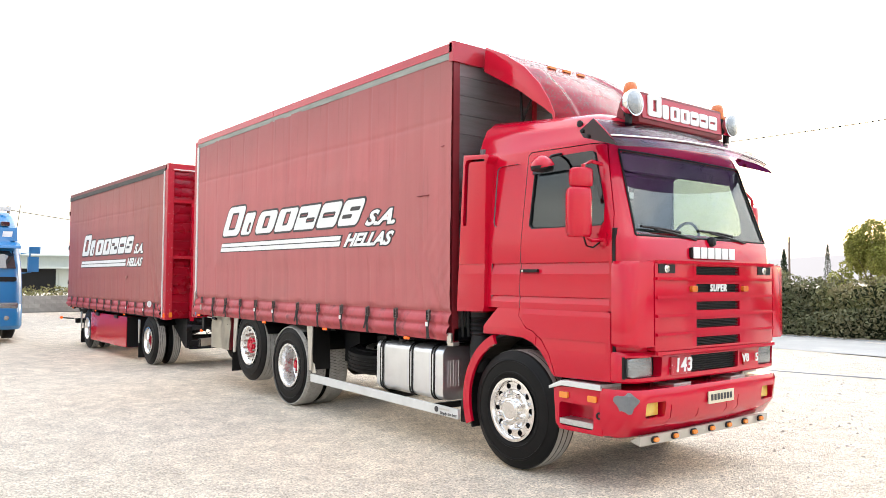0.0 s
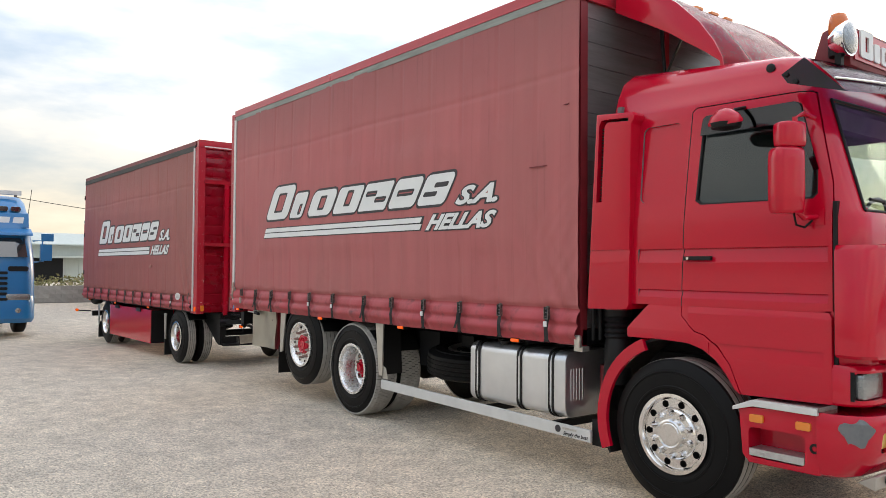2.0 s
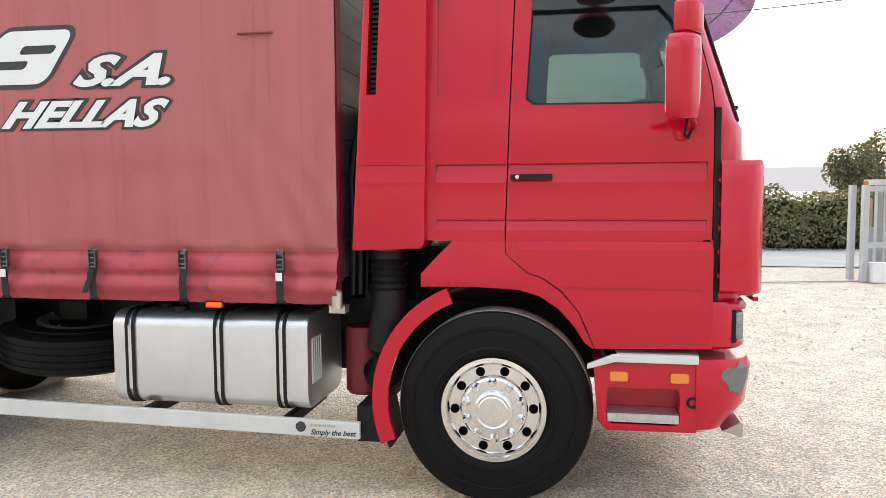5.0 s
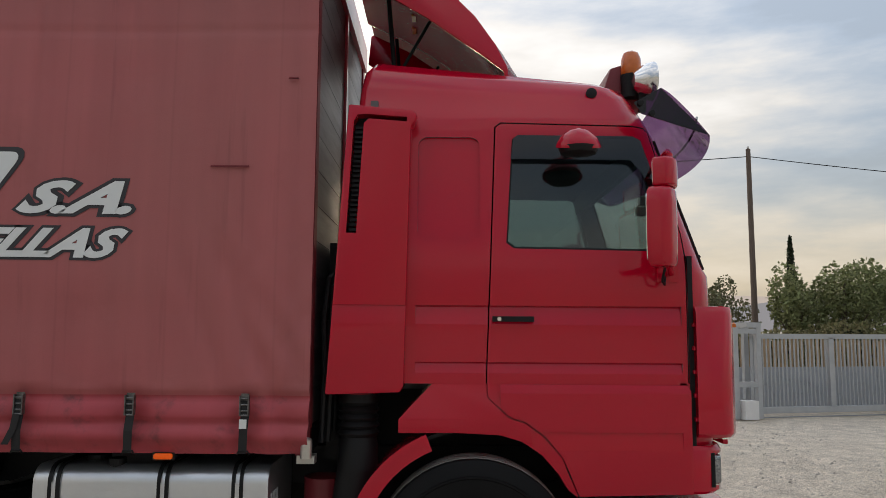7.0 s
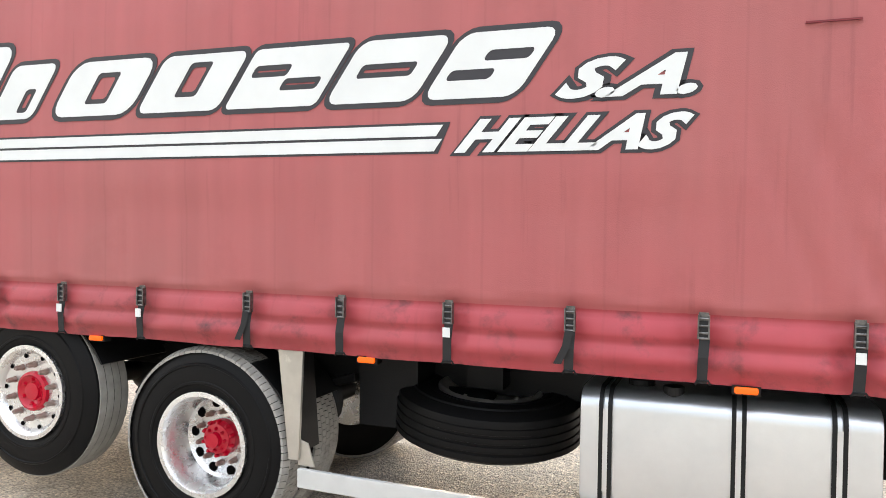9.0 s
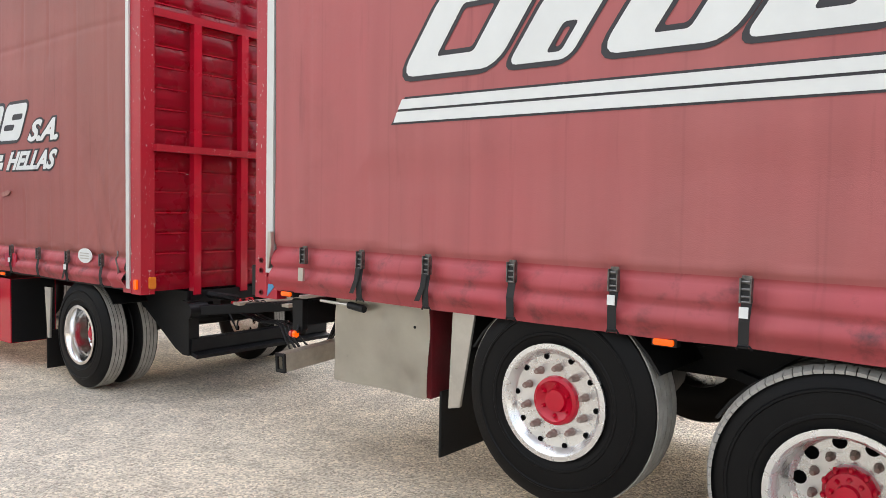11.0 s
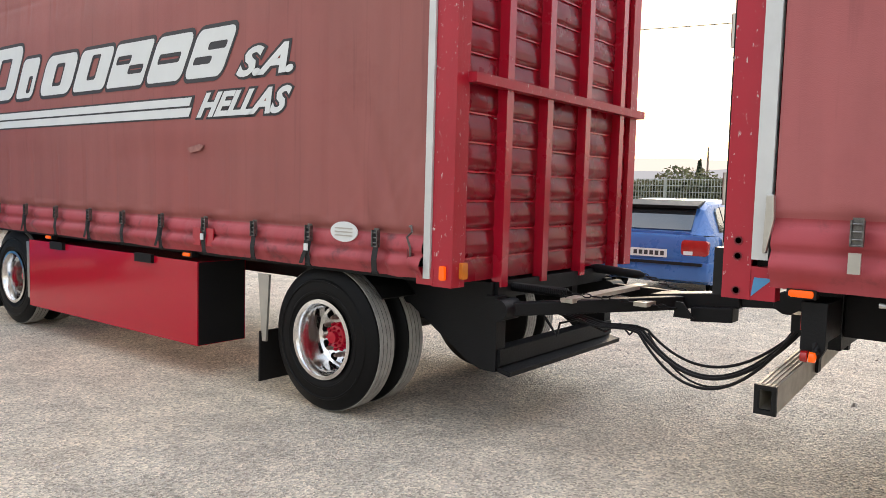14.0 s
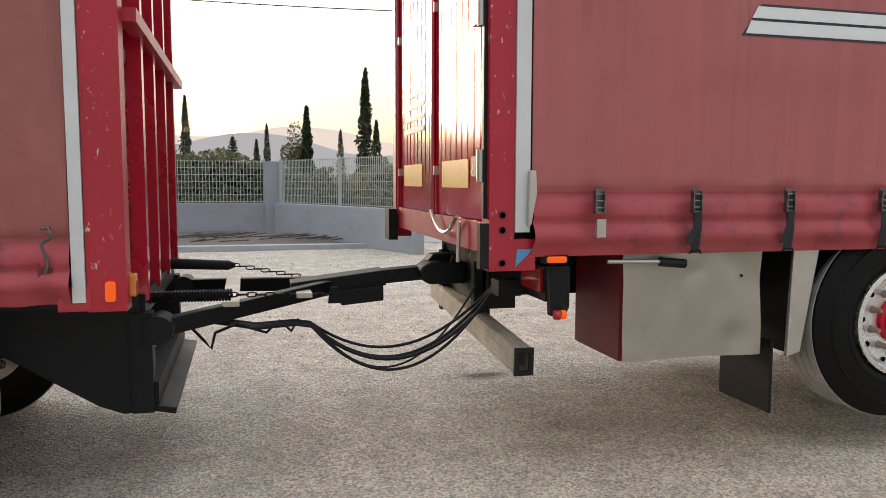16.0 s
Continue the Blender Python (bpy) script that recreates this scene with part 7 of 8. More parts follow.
def leaf_cloud(places, size, rng, aspect=0.55):
    """Small bent leaves at the places given, each turned at random."""
    n = len(places)
    p = np.array(places)
    s = size * rng.uniform(0.6, 1.4, n)
    u = rng.normal(size=(n, 3))
    u /= np.linalg.norm(u, axis=1)[:, None]
    v = np.cross(u, rng.normal(size=(n, 3)))
    v /= np.linalg.norm(v, axis=1)[:, None]
    a, c = u * (s / 2)[:, None], v * (s * aspect / 2)[:, None]
    verts = np.stack([p - a, p - c, p + a, p + c], 1).reshape(-1, 3)
    faces = np.arange(4 * n).reshape(-1, 4)
    me = bpy.data.meshes.new("leaves")
    me.from_pydata(verts.tolist(), [], faces.tolist())
    return me


def crown_places(rng, centre, radii, count, lumps=14):
    """Places for leaves: a lumpy shell of overlapping clumps with gaps."""
    cs = rng.normal(size=(lumps, 3))
    cs /= np.linalg.norm(cs, axis=1)[:, None]
    cs *= rng.uniform(0.35, 0.8, (lumps, 1))
    rad = rng.uniform(0.28, 0.5, lumps)
    k = rng.integers(0, lumps, count)
    d = rng.normal(size=(count, 3))
    d /= np.linalg.norm(d, axis=1)[:, None]
    q = cs[k] + d * (rad[k] * rng.uniform(0.55, 1.05, count) ** 0.5)[:, None]
    return np.array(centre) + q * np.array(radii)


def tree(name, x, y, h, spread, trunk_h, material, label, seed, count=5000, size=0.16, group=""):
    rng = np.random.default_rng(seed)
    t = thing(name, x, y, 0, label, "tree", group)
    part("trunk", tube([(x, y, -0.05), (x + 0.05, y, trunk_h * 0.5), (x - 0.03, y + 0.04, trunk_h), (x, y, h * 0.75)], [0.16, 0.12, 0.09, 0.03], 9), M_BARK, t, smooth=True)
    for k in range(6):
        a = 2 * math.pi * k / 6 + rng.uniform(-0.4, 0.4)
        z = trunk_h * rng.uniform(0.7, 1.2)
        part("limb", tube([(x, y, z), (x + spread * 0.3 * math.cos(a), y + spread * 0.3 * math.sin(a), z + h * 0.16), (x + spread * 0.6 * math.cos(a), y + spread * 0.6 * math.sin(a), z + h * 0.30)], [0.06, 0.04, 0.015], 6), M_BARK, t)
    c = (x, y, trunk_h + (h - trunk_h) * 0.46)
    me = leaf_cloud(crown_places(rng, c, (spread, spread, (h - trunk_h) * 0.56), count), size, rng)
    part_of("crown", me, material, t)
    return t


def cypress(x, y, h, r, seed, count=3800, ragged=0.12, lean=0.0):
    rng = np.random.default_rng(seed)
    t = thing("cypress", x, y, 0, "tall dark columnar cypress tree", "tree", "cypresses")
    part("trunk", tube([(x, y, -0.05), (x + lean * 0.5, y, h * 0.5), (x + lean, y, h * 0.93)], [0.09, 0.06, 0.01], 8), M_BARK, t)
    v = rng.uniform(0.05, 1.0, count)
    a = rng.uniform(0, 2 * math.pi, count)
    prof = np.minimum(1, v * 7) * (1 - v) ** 0.62 * (1 + ragged * np.sin(a * 3 + v * 21) + ragged * np.sin(v * 47 + a))
    rr = r * prof * rng.uniform(0.35, 1.08, count) ** 0.6
    places = np.stack([x + lean * v + rr * np.cos(a), y + rr * np.sin(a), h * v], 1)
    part_of("crown", leaf_cloud(places, 0.17, rng, 0.4), M_CYPRESS, t)
    return t


def fir(x, y, h, r, seed):
    """Open conifer with tiers of branches."""
    rng = np.random.default_rng(seed)
    t = thing("conifer", x, y, 0, "open dark conifer with tiered branches", "tree", "conifers")
    part("trunk", tube([(x, y, -0.05), (x, y, h)], [0.10, 0.01], 8), M_BARK, t)
    places = []
    for k in range(16):
        z = h * (0.22 + 0.76 * k / 16)
        n = 7
        for j in range(n):
            a = 2 * math.pi * (j + rng.uniform(-0.3, 0.3)) / n
            reach = r * (1 - k / 16.5) * rng.uniform(0.7, 1.1)
            for s in range(34):
                q = s / 34
                places.append((x + reach * q * math.cos(a) + rng.normal() * 0.05, y + reach * q * math.sin(a) + rng.normal() * 0.05, z + 0.18 * reach * q * q + rng.normal() * 0.05))
    part_of("crown", leaf_cloud(places, 0.15, rng, 0.4), M_CYPRESS, t)
    return t


def hedge(name, x0, x1, y0, y1, h, count, material, label, seed, size=0.14):
    """Continuous thicket: leaves over a lumpy mass; a dark sheet stands for the shade inside."""
    rng = np.random.default_rng(seed)
    xs, ys = rng.uniform(x0, x1, count), rng.uniform(0, 1, count) ** 1.6
    top = np.array([h * (0.72 + 0.26 * noise.noise((x * 0.35, seed, 0)) + 0.16 * noise.noise((x * 1.1, seed, 4))) for x in xs])
    zs = rng.uniform(0, 1, count) ** 0.75
    bulge = np.sin(np.pi * np.minimum(1, zs * 0.9 + 0.1)) * 0.35
    yy = y0 + ys * (y1 - y0) - bulge * (1 - ys) + np.array([0.5 * noise.noise((x * 0.6, z * 2, seed)) for x, z in zip(xs, zs)])
    ob = part_of(name, leaf_cloud(np.stack([xs, yy, zs * top + 0.02], 1), size, rng), material)
    tagged(ob, label, "hedge", kind="stuff")
    # dark sheet behind the leaves, standing in for the inner shade
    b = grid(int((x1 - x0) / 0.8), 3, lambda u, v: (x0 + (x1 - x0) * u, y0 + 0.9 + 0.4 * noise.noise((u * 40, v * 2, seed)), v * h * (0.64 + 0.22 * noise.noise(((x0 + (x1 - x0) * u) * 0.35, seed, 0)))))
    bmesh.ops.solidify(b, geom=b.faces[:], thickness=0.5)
    tagged(part(name + "_shade_core", b, M_CYPRESS), "dark sheet standing for shade inside the hedge", "hedge", kind="stuff")


hedge("hedge", -48, -6.5, 19.6, 23.0, 2.75, 64000, M_HEDGE, "dense olive-green roadside hedge", 3)
hedge("roadside_hedge", -6.6, 30, 19.6, 23.5, 2.35, 46000, M_SCRUB, "dense olive-green and straw-coloured thicket beyond the road", 5)
hedge("low_scrub", -14, 30, 18.75, 20.2, 1.15, 20000, M_HEDGE, "low grey-green scrub along the road", 6, 0.12)
hedge("scrub", -44, -38, -14, 22, 1.5, 9000, M_SCRUB, "yellow-green weedy scrub behind the block wall", 9, 0.22)

tree("round_tree", -33.3, 89.5, 10.8, 3.9, 1.2, M_LEAF, "rounded yellow-green broadleaf tree", 11, 22000, 0.27)
tree("bushy_tree", -33.9, 50, 6.0, 2.6, 1.0, M_OLIVE, "light green feathery tree behind the fence", 13, 9000, 0.17)
tree("bushy_tree", -19.2, 50, 3.4, 0.9, 0.8, M_LEAF, "small bushy tree behind the hedge", 12, 1800, 0.16)
cypress(-24.7, 80.0, 8.8, 0.8, 21)
cypress(-46.5, 107.6, 7.2, 0.7, 20, 2000)
cypress(-32.2, 67.2, 4.9, 0.55, 22, 2400)
cypress(-6.5, 32.0, 4.8, 0.42, 23)
cypress(-3.9, 32.0, 6.6, 0.50, 24, 4600, 0.2, 0.1)
cypress(-13.3, 51.5, 7.2, 0.55, 25)
cypress(-7.8, 58.0, 5.9, 0.45, 26, 2000)
cypress(-8.6, 58.6, 4.7, 0.5, 27, 1600)
cypress(15.9, 31.0, 6.1, 0.42, 28, 2600)
cypress(-1.4, 44, 5.2, 0.5, 29, 2600)
cypress(-0.5, 72, 6.5, 0.6, 30, 2200)
fir(-14.8, 51.0, 7.2, 2.3, 31)
fir(-10.4, 59.0, 5.1, 1.4, 32)
fir(-5.0, 60.0, 4.6, 1.2, 33)
tree("bushy_tree", -6.95, 33.5, 3.9, 0.75, 1.0, M_HEDGE, "small dense tree beside a cypress", 34, 2200, 0.14)
tree("bushy_tree", -2.4, 31.5, 3.2, 1.1, 0.8, M_HEDGE, "dark rounded bush behind the fence", 35, 2600, 0.14)
for k, (x, y, h, s) in enumerate(((12.6, 23.2, 4.3, 1.25), (14.4, 23.6, 4.9, 1.4), (16.4, 24.4, 4.6, 1.5), (18.6, 25.4, 4.8, 1.6))):
    tree("willow_tree", x, y, h, s, 0.9, M_OLIVE, "light green feathery tree behind the gate", 40 + k, 5200, 0.15, "trees behind the gate")
for k, (x, y, h, s) in enumerate(((12.6, 33.0, 3.9, 1.3), (14.5, 36.0, 4.8, 1.6))):
    tree("dark_tree", x, y, h, s, 1.0, M_HEDGE, "dark rounded tree beyond the road", 50 + k, 3000, 0.18)

# road beyond the gateway, with a pale edge line
b = grid(30, 2, lambda u, v: (-60 + 120 * u, 13.9 + 4.6 * v, -0.006 + 0.012))
tagged(part("road", b, mat("dusty pale asphalt", (0.36, 0.345, 0.32), 0.9, 0, 0.5, 0.5, (0.28, 0.27, 0.25), 0.3, 60, spot=(0.42, 0.40, 0.36), spot_scale=0.9, spot_at=(0.5, 0.7))), "pale worn asphalt lane outside the yard", "road", kind="structure")
b = box(-60, 60, 18.5, 18.62, -0.02, 0.03, 0.008)
tagged(part("kerb", b, M_KERB), "grey concrete road kerb", "kerb", kind="structure")


def wall_run(name, p, q, h, thick, material, label):
    p, q = Vector((*p, 0)), Vector((*q, 0))
    d = (q - p).normalized()
    u = Vector((-d.y, d.x, 0)) * thick / 2
    b = loft([[c + u, c - u, c - u + Vector((0, 0, h + 0.1)), c + u + Vector((0, 0, h + 0.1))] for c in (p - Vector((0, 0, 0.1)), q - Vector((0, 0, 0.1)))])
    return tagged(part(name, bevelled(b, 0.012), material), label, "wall", kind="structure")


CORNER, NEARP, FARP = (-8.35, 17.0), (-5.75, 11.3), (-36.0, 18.6)
wall_run("wall_north", CORNER, FARP, 0.86, 0.22, M_CONCRETE, "low painted grey boundary wall")
wall_run("wall_east", CORNER, NEARP, 0.86, 0.22, M_CONCRETE, "low painted grey boundary wall beside the gateway")
tagged(part("corner_pillar", box(-8.62, -8.12, 16.78, 17.24, -0.05, 1.92, 0.015), M_CONCRETE), "grey wall pillar at the corner", "pillar", kind="structure")


def fence(p, q, z0, z1, pitch, rails, label, rod=0.012):
    """Mesh fence panel run: posts, upright rods and cross wires."""
    p, q = Vector((*p, 0)), Vector((*q, 0))
    length = (q - p).length
    d = (q - p) / length
    f = thing("mesh_fence", *(p + q) / 2 * 1, label, "fence")
    f.matrix_basis = Matrix.Translation(((p.x + q.x) / 2, (p.y + q.y) / 2, z0))
    n = int(length / 2.0)
    for i in range(n + 1):
        c = p + d * (length * i / n)
        part("post", box(c.x - 0.03, c.x + 0.03, c.y - 0.03, c.y + 0.03, z0 - 0.02, z1 + 0.03, 0.004), M_FENCE, f)
    k = int(length / pitch)
    nd = Vector((-d.y, d.x, 0))
    me = None
    for i in range(k + 1):
        c = p + d * (length * i / k)
        at = pose(c.x, c.y, 0)
        if me is None:
            me = part("upright_rod", tube([(0, 0, z0), (0, 0, z1)], rod, 4), M_FENCE, f, at=at).data
        else:
            part_of("upright_rod", me, M_FENCE, f, at=at)
    for i in range(rails):
        z = z0 + (z1 - z0) * (i + 0.15) / (rails - 0.7)
        b = tube([p + nd * 0.012 + Vector((0, 0, z)), q + nd * 0.012 + Vector((0, 0, z))], rod * 0.9, 4)
        part("cross_wire", b, M_FENCE, f)
    return f


fence((-8.62, 17.02), (-24.0, 17.85), 0.87, 1.95, 0.085, 7, "pale mesh fence on the grey wall", 0.009)
fence((-8.22, 16.75), (-5.78, 11.4), 0.87, 1.95, 0.075, 7, "pale mesh fence on the wall beside the gateway", 0.007)
b = box(-26, -5.6, 12.9, 13.2, -0.05, 0.09, 0.015)
bmesh.ops.rotate(b, verts=b.verts, cent=(-9, 13, 0), matrix=Matrix.Rotation(radians(-2), 3, 'Z'))
tagged(part("yard_kerb", b, M_KERB), "long low concrete kerb at the yard edge", "kerb", kind="structure")
b = grid(40, 6, lambda u, v: (-24 + 18.2 * u, 13.3 + (3.6 + 0.3 * (1 - u)) * v * (1 if u < 0.8 else 1 - (u - 0.8) * 3.6), 0.03 + 0.10 * v + 0.06 * noise.noise((u * 30, v * 5, 1))))
tagged(part("soil_bank", b, M_DIRT, smooth=True), "dry brown soil with twigs at the wall foot", "soil", kind="structure")
rng = np.random.default_rng(77)
b = bmesh.new()
for k in range(70):
    x, y = rng.uniform(-20, -7), rng.uniform(13.6, 15.6)
    a = rng.uniform(-0.5, 0.5)
    l = rng.uniform(0.3, 1.4)
    tube([(x, y, 0.13), (x + l * math.cos(a), y + l * math.sin(a), 0.15 + rng.uniform(0, 0.08))], 0.012, 4, b)
tagged(part("twigs", b, M_BARK), "dry fallen twigs on the soil", "twigs", kind="stuff")

# ---- sliding gate, slid open ----
GA = radians(14)
gd, gn = Vector((math.cos(GA), math.sin(GA), 0)), Vector((-math.sin(GA), math.cos(GA), 0))
G0 = Vector((5.45, 11.07, 0))


def gbox(s0, s1, n0, n1, z0, z1, bevel=0.006):
    """Box along the gate: s runs along it, n behind it."""
    b = box(s0, s1, n0, n1, z0, z1, bevel)
    bmesh.ops.transform(b, matrix=Matrix.Translation(G0) @ Matrix.Rotation(GA, 4, 'Z'), verts=b.verts)
    return b


portal = thing("gate_portal", 5.7, 11.2, 0, "galvanised steel guide frame of the sliding gate", "gate frame")
for s in (0.0, 0.52):
    part("portal_post", gbox(s, s + 0.10, -0.05, 0.05, 0, 1.78), M_ZINC, portal)
    part("portal_post", gbox(s, s + 0.10, 0.35, 0.45, 0, 1.78), M_ZINC, portal)
for z in (1.66, 0.62):
    part("portal_bar", gbox(0.10, 0.52, -0.04, 0.04, z, z + 0.10), M_ZINC, portal)
part("portal_cap", gbox(0.30, 0.62, -0.06, 0.46, 1.78, 1.88), M_ZINC, portal)
part("gate_beacon", lathe([(0.04, 0), (0.04, 0.07), (0.001, 0.10)], 12, axis="z", centre=(*(G0 + gd * 0.05).xy, 1.78), closed=False), M_ORANGE, portal, smooth=True)
motor = tagged(part("gate_motor", gbox(0.14, 0.44, -0.16, 0.10, 0.0, 0.36, 0.03), mat("white enamel", (0.75, 0.75, 0.74), 0.4, 0, 8, 0.3, (0.55, 0.55, 0.53))), "white enclosed sliding gate motor", "motor")
gate = thing("sliding_gate", 9.0, 12.0, 0, "galvanised steel sliding gate with upright bars", "gate")
for z0, z1 in ((0.08, 0.20), (1.56, 1.66)):
    part("gate_rail", gbox(0.55, 7.6, 0.12, 0.22, z0, z1), M_ZINC, gate)
for s in (0.55, 2.35, 4.1, 5.85, 7.5):
    part("gate_stile", gbox(s, s + 0.12, 0.12, 0.22, 0.18, 1.6), M_ZINC, gate)
for k in range(74):
    s = 0.70 + k * 0.093
    part("gate_bar", gbox(s, s + 0.022, 0.155, 0.18, 0.19, 1.58, 0), M_ZINC, gate)
part("gate_track", gbox(-11.2, 7.8, 0.14, 0.19, -0.01, 0.008), M_KERB, gate, "ground rail of the gate")
b = gbox(0.9, 26.0, 1.2, 1.42, -0.1, 0.93, 0.012)
tagged(part("wall_gate_side", b, M_CONCRETE), "low grey boundary wall behind the open gate", "wall", kind="structure")
screen = thing("reed_screen", 12, 13.5, 0.93, "dry reed screening above the wall behind the gate", "screen")
for k in range(230):
    s = 0.95 + k * 0.046
    part("reed", gbox(s, s + 0.024, 1.28 + 0.02 * (k % 3), 1.305 + 0.02 * (k % 3), 0.92, 1.48 + 0.10 * random.random(), 0), M_REED, screen)

# ---- poles and wires ----
pole = thing("utility_pole", 12.1, 26.0, 0, "weathered wooden utility pole carrying a wire", "pole")
part("shaft", tube([(12.1, 26, -0.1), (12.05, 26, 9.0)], [0.13, 0.09], 10), M_POLE, pole, smooth=True)
part("insulator", lathe([(0.03, 0), (0.05, 0.06), (0.03, 0.12), (0.001, 0.13)], 10, axis="z", centre=(12.05, 26, 9.0), closed=False), M_GALV, pole)
wire = tagged(part("overhead_wire", tube(sag((12.05, 26, 8.7), (-30, 25.0, 8.6), 0.9, 30), 0.018, 5), M_BLACK), "thin black overhead wire", "wire")
tagged(part("overhead_wire", tube(sag((12.05, 26, 8.7), (55, 30.0, 8.4), 0.9, 30), 0.018, 5), M_BLACK), "thin black overhead wire", "wire")
lamp = thing("street_lamp", -21.8, 80, 0, "slim double-armed steel street lamp", "street lamp")
part("mast", tube([(-21.8, 80, -0.1), (-21.8, 80, 7.6)], [0.10, 0.06], 8), M_ZINC, lamp)
for s in (-1, 1):
    part("arm", tube([(-21.8, 80, 7.5), (-21.8 + s * 1.3, 80, 7.8)], 0.035, 6), M_ZINC, lamp)
    part("lamp_head", box(-21.8 + s * 1.3 - 0.3, -21.8 + s * 1.3 + 0.3, 79.85, 80.15, 7.75, 7.87, 0.03), M_ZINC, lamp)
fp = thing("utility_pole", -30.8, 65.5, 0, "slim wooden pole beyond the road", "pole")
part("shaft", tube([(-30.8, 65.5, -0.1), (-30.8, 65.5, 6.0)], [0.11, 0.08], 8), M_POLE, fp)
wp = thing("utility_pole", -48, 3.2, 0, "slim wooden pole behind the block wall", "pole")
part("shaft", tube([(-48, 3.2, -0.1), (-48, 3.2, 6.0)], [0.11, 0.08], 8), M_POLE, wp)
tagged(part("overhead_wire", tube(sag((-48, 3.2, 5.8), (-70, 40, 6.6), 0.9, 20), 0.02, 5), M_BLACK), "thin black overhead wire", "wire")

# ---- block wall and warehouse at the far end of the yard ----
bw = wall_run("wall_west", (-36.3, -16), (-36.3, 20), 0.78, 0.16, M_BLOCK, "low rough concrete block wall")
block_mesh = box(-0.012, 0.012, -0.235, 0.235, -0.09, 0.09, 0.008)
first = part("block", block_mesh, M_BLOCK, bw)
first.matrix_basis = pose(-36.212, -1.5, 0.10)
for r in range(4):
    for k in range(28):
        if r or k:
            part_of("block", first.data, M_BLOCK, bw, at=pose(-36.212 + 0.004 * random.random(), -1.5 + k * 0.49 + (0.245 if r % 2 else 0), 0.10 + r * 0.195))
M_GREEN = mat("green sheet cladding", (0.06, 0.17, 0.13), 0.6, 0, 2, 0.4, (0.05, 0.12, 0.10))
M_SHEET = mat("pale sheet cladding", (0.48, 0.52, 0.48), 0.6, 0, 1, 0.4, (0.36, 0.40, 0.37), stretch=(1, 4, 1))
house = thing("warehouse", -92, 16, 0, "long low green and white metal warehouse", "building")
part("wall", box(-100, -88, 3.0, 40, 0, 4.0, 0.02), M_SHEET, house)
part("roof", prism([(-101, 4.0), (-94, 5.4), (-87.2, 4.0), (-87.2, 4.15), (-94, 5.6), (-101, 4.15)], 2.6, 40.4, "y", 0.02), M_SHEET, house, "pale shallow metal roof")
part("green_bay", box(-88.02, -87.9, 6.2, 9.4, 0, 4.6, 0.02), M_GREEN, house, "green clad corner bay")
# no opening here: the shade inside the doorway is a black panel
part("doorway", box(-88.0, -87.95, 9.7, 14.0, 0, 2.6, 0.01), M_BLACK, house, "black panel for a dark open doorway")
part("canopy", box(-88, -86.4, 8.9, 16.5, 2.65, 2.85, 0.02), M_SHEET, house)
for k in range(9):
    part("wall_sheet", box(-87.99, -87.94, 14.3 + k * 1.3, 15.5 + k * 1.3, 0.1, 2.4, 0.01), M_SHEET, house)
hut = thing("flat_roofed_house", -23, 128, 0, "small pale far house with windows", "building")
part("wall", box(-27, -19, 124, 132, 0, 5.4, 0.05), M_SHEET, hut)
part("roof", box(-27.3, -18.7, 123.7, 132.3, 5.4, 5.7, 0.03), M_KERB, hut)
for k in range(3):
    part("window", box(-26.2 + 2.4 * k, -24.6 + 2.4 * k, 123.94, 124.0, 3.0, 4.4, 0.02), M_BLACK, hut)

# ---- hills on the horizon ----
# emission puts distance haze and daylight into the colour of the hills
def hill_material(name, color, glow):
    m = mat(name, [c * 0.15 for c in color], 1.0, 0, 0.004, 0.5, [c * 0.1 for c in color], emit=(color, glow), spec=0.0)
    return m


def ridge(name, dist, base, peaks, material, label, seed):
    def f(u, v):
        a = radians(-75 + 150 * u)
        h = base + 22 * noise.noise((u * 9, seed, 0)) + 9 * noise.noise((u * 31, seed, 2))
        for at, width, up in peaks:
            h += up * math.exp(-((math.degrees(a) - at) / width) ** 2)
        h = max(4, h)
        r = dist + 260 * v * 0.4
        return (r * math.sin(a), r * math.cos(a), -8 + (h + 8) * v)
    tagged(part(name, grid(260, 8, f), material, smooth=True), label, "hills", kind="structure")


ridge("backdrop_far", 2200, 96, ((3.6, 6.0, 60), (-9, 5, 46), (16, 5, 35), (-28, 8, 20)), hill_material("far hills haze glow", (0.64, 0.54, 0.47), 0.80), "pale mountains with painted haze on the horizon", 3.0)
ridge("backdrop_near", 2000, 56, ((0.0, 6.0, 66), (-16, 7, 40), (14, 6, 8), (30, 9, 26)), hill_material("near hills haze glow", (0.46, 0.44, 0.45), 0.58), "grey-blue hills with painted haze on the horizon", 8.0)

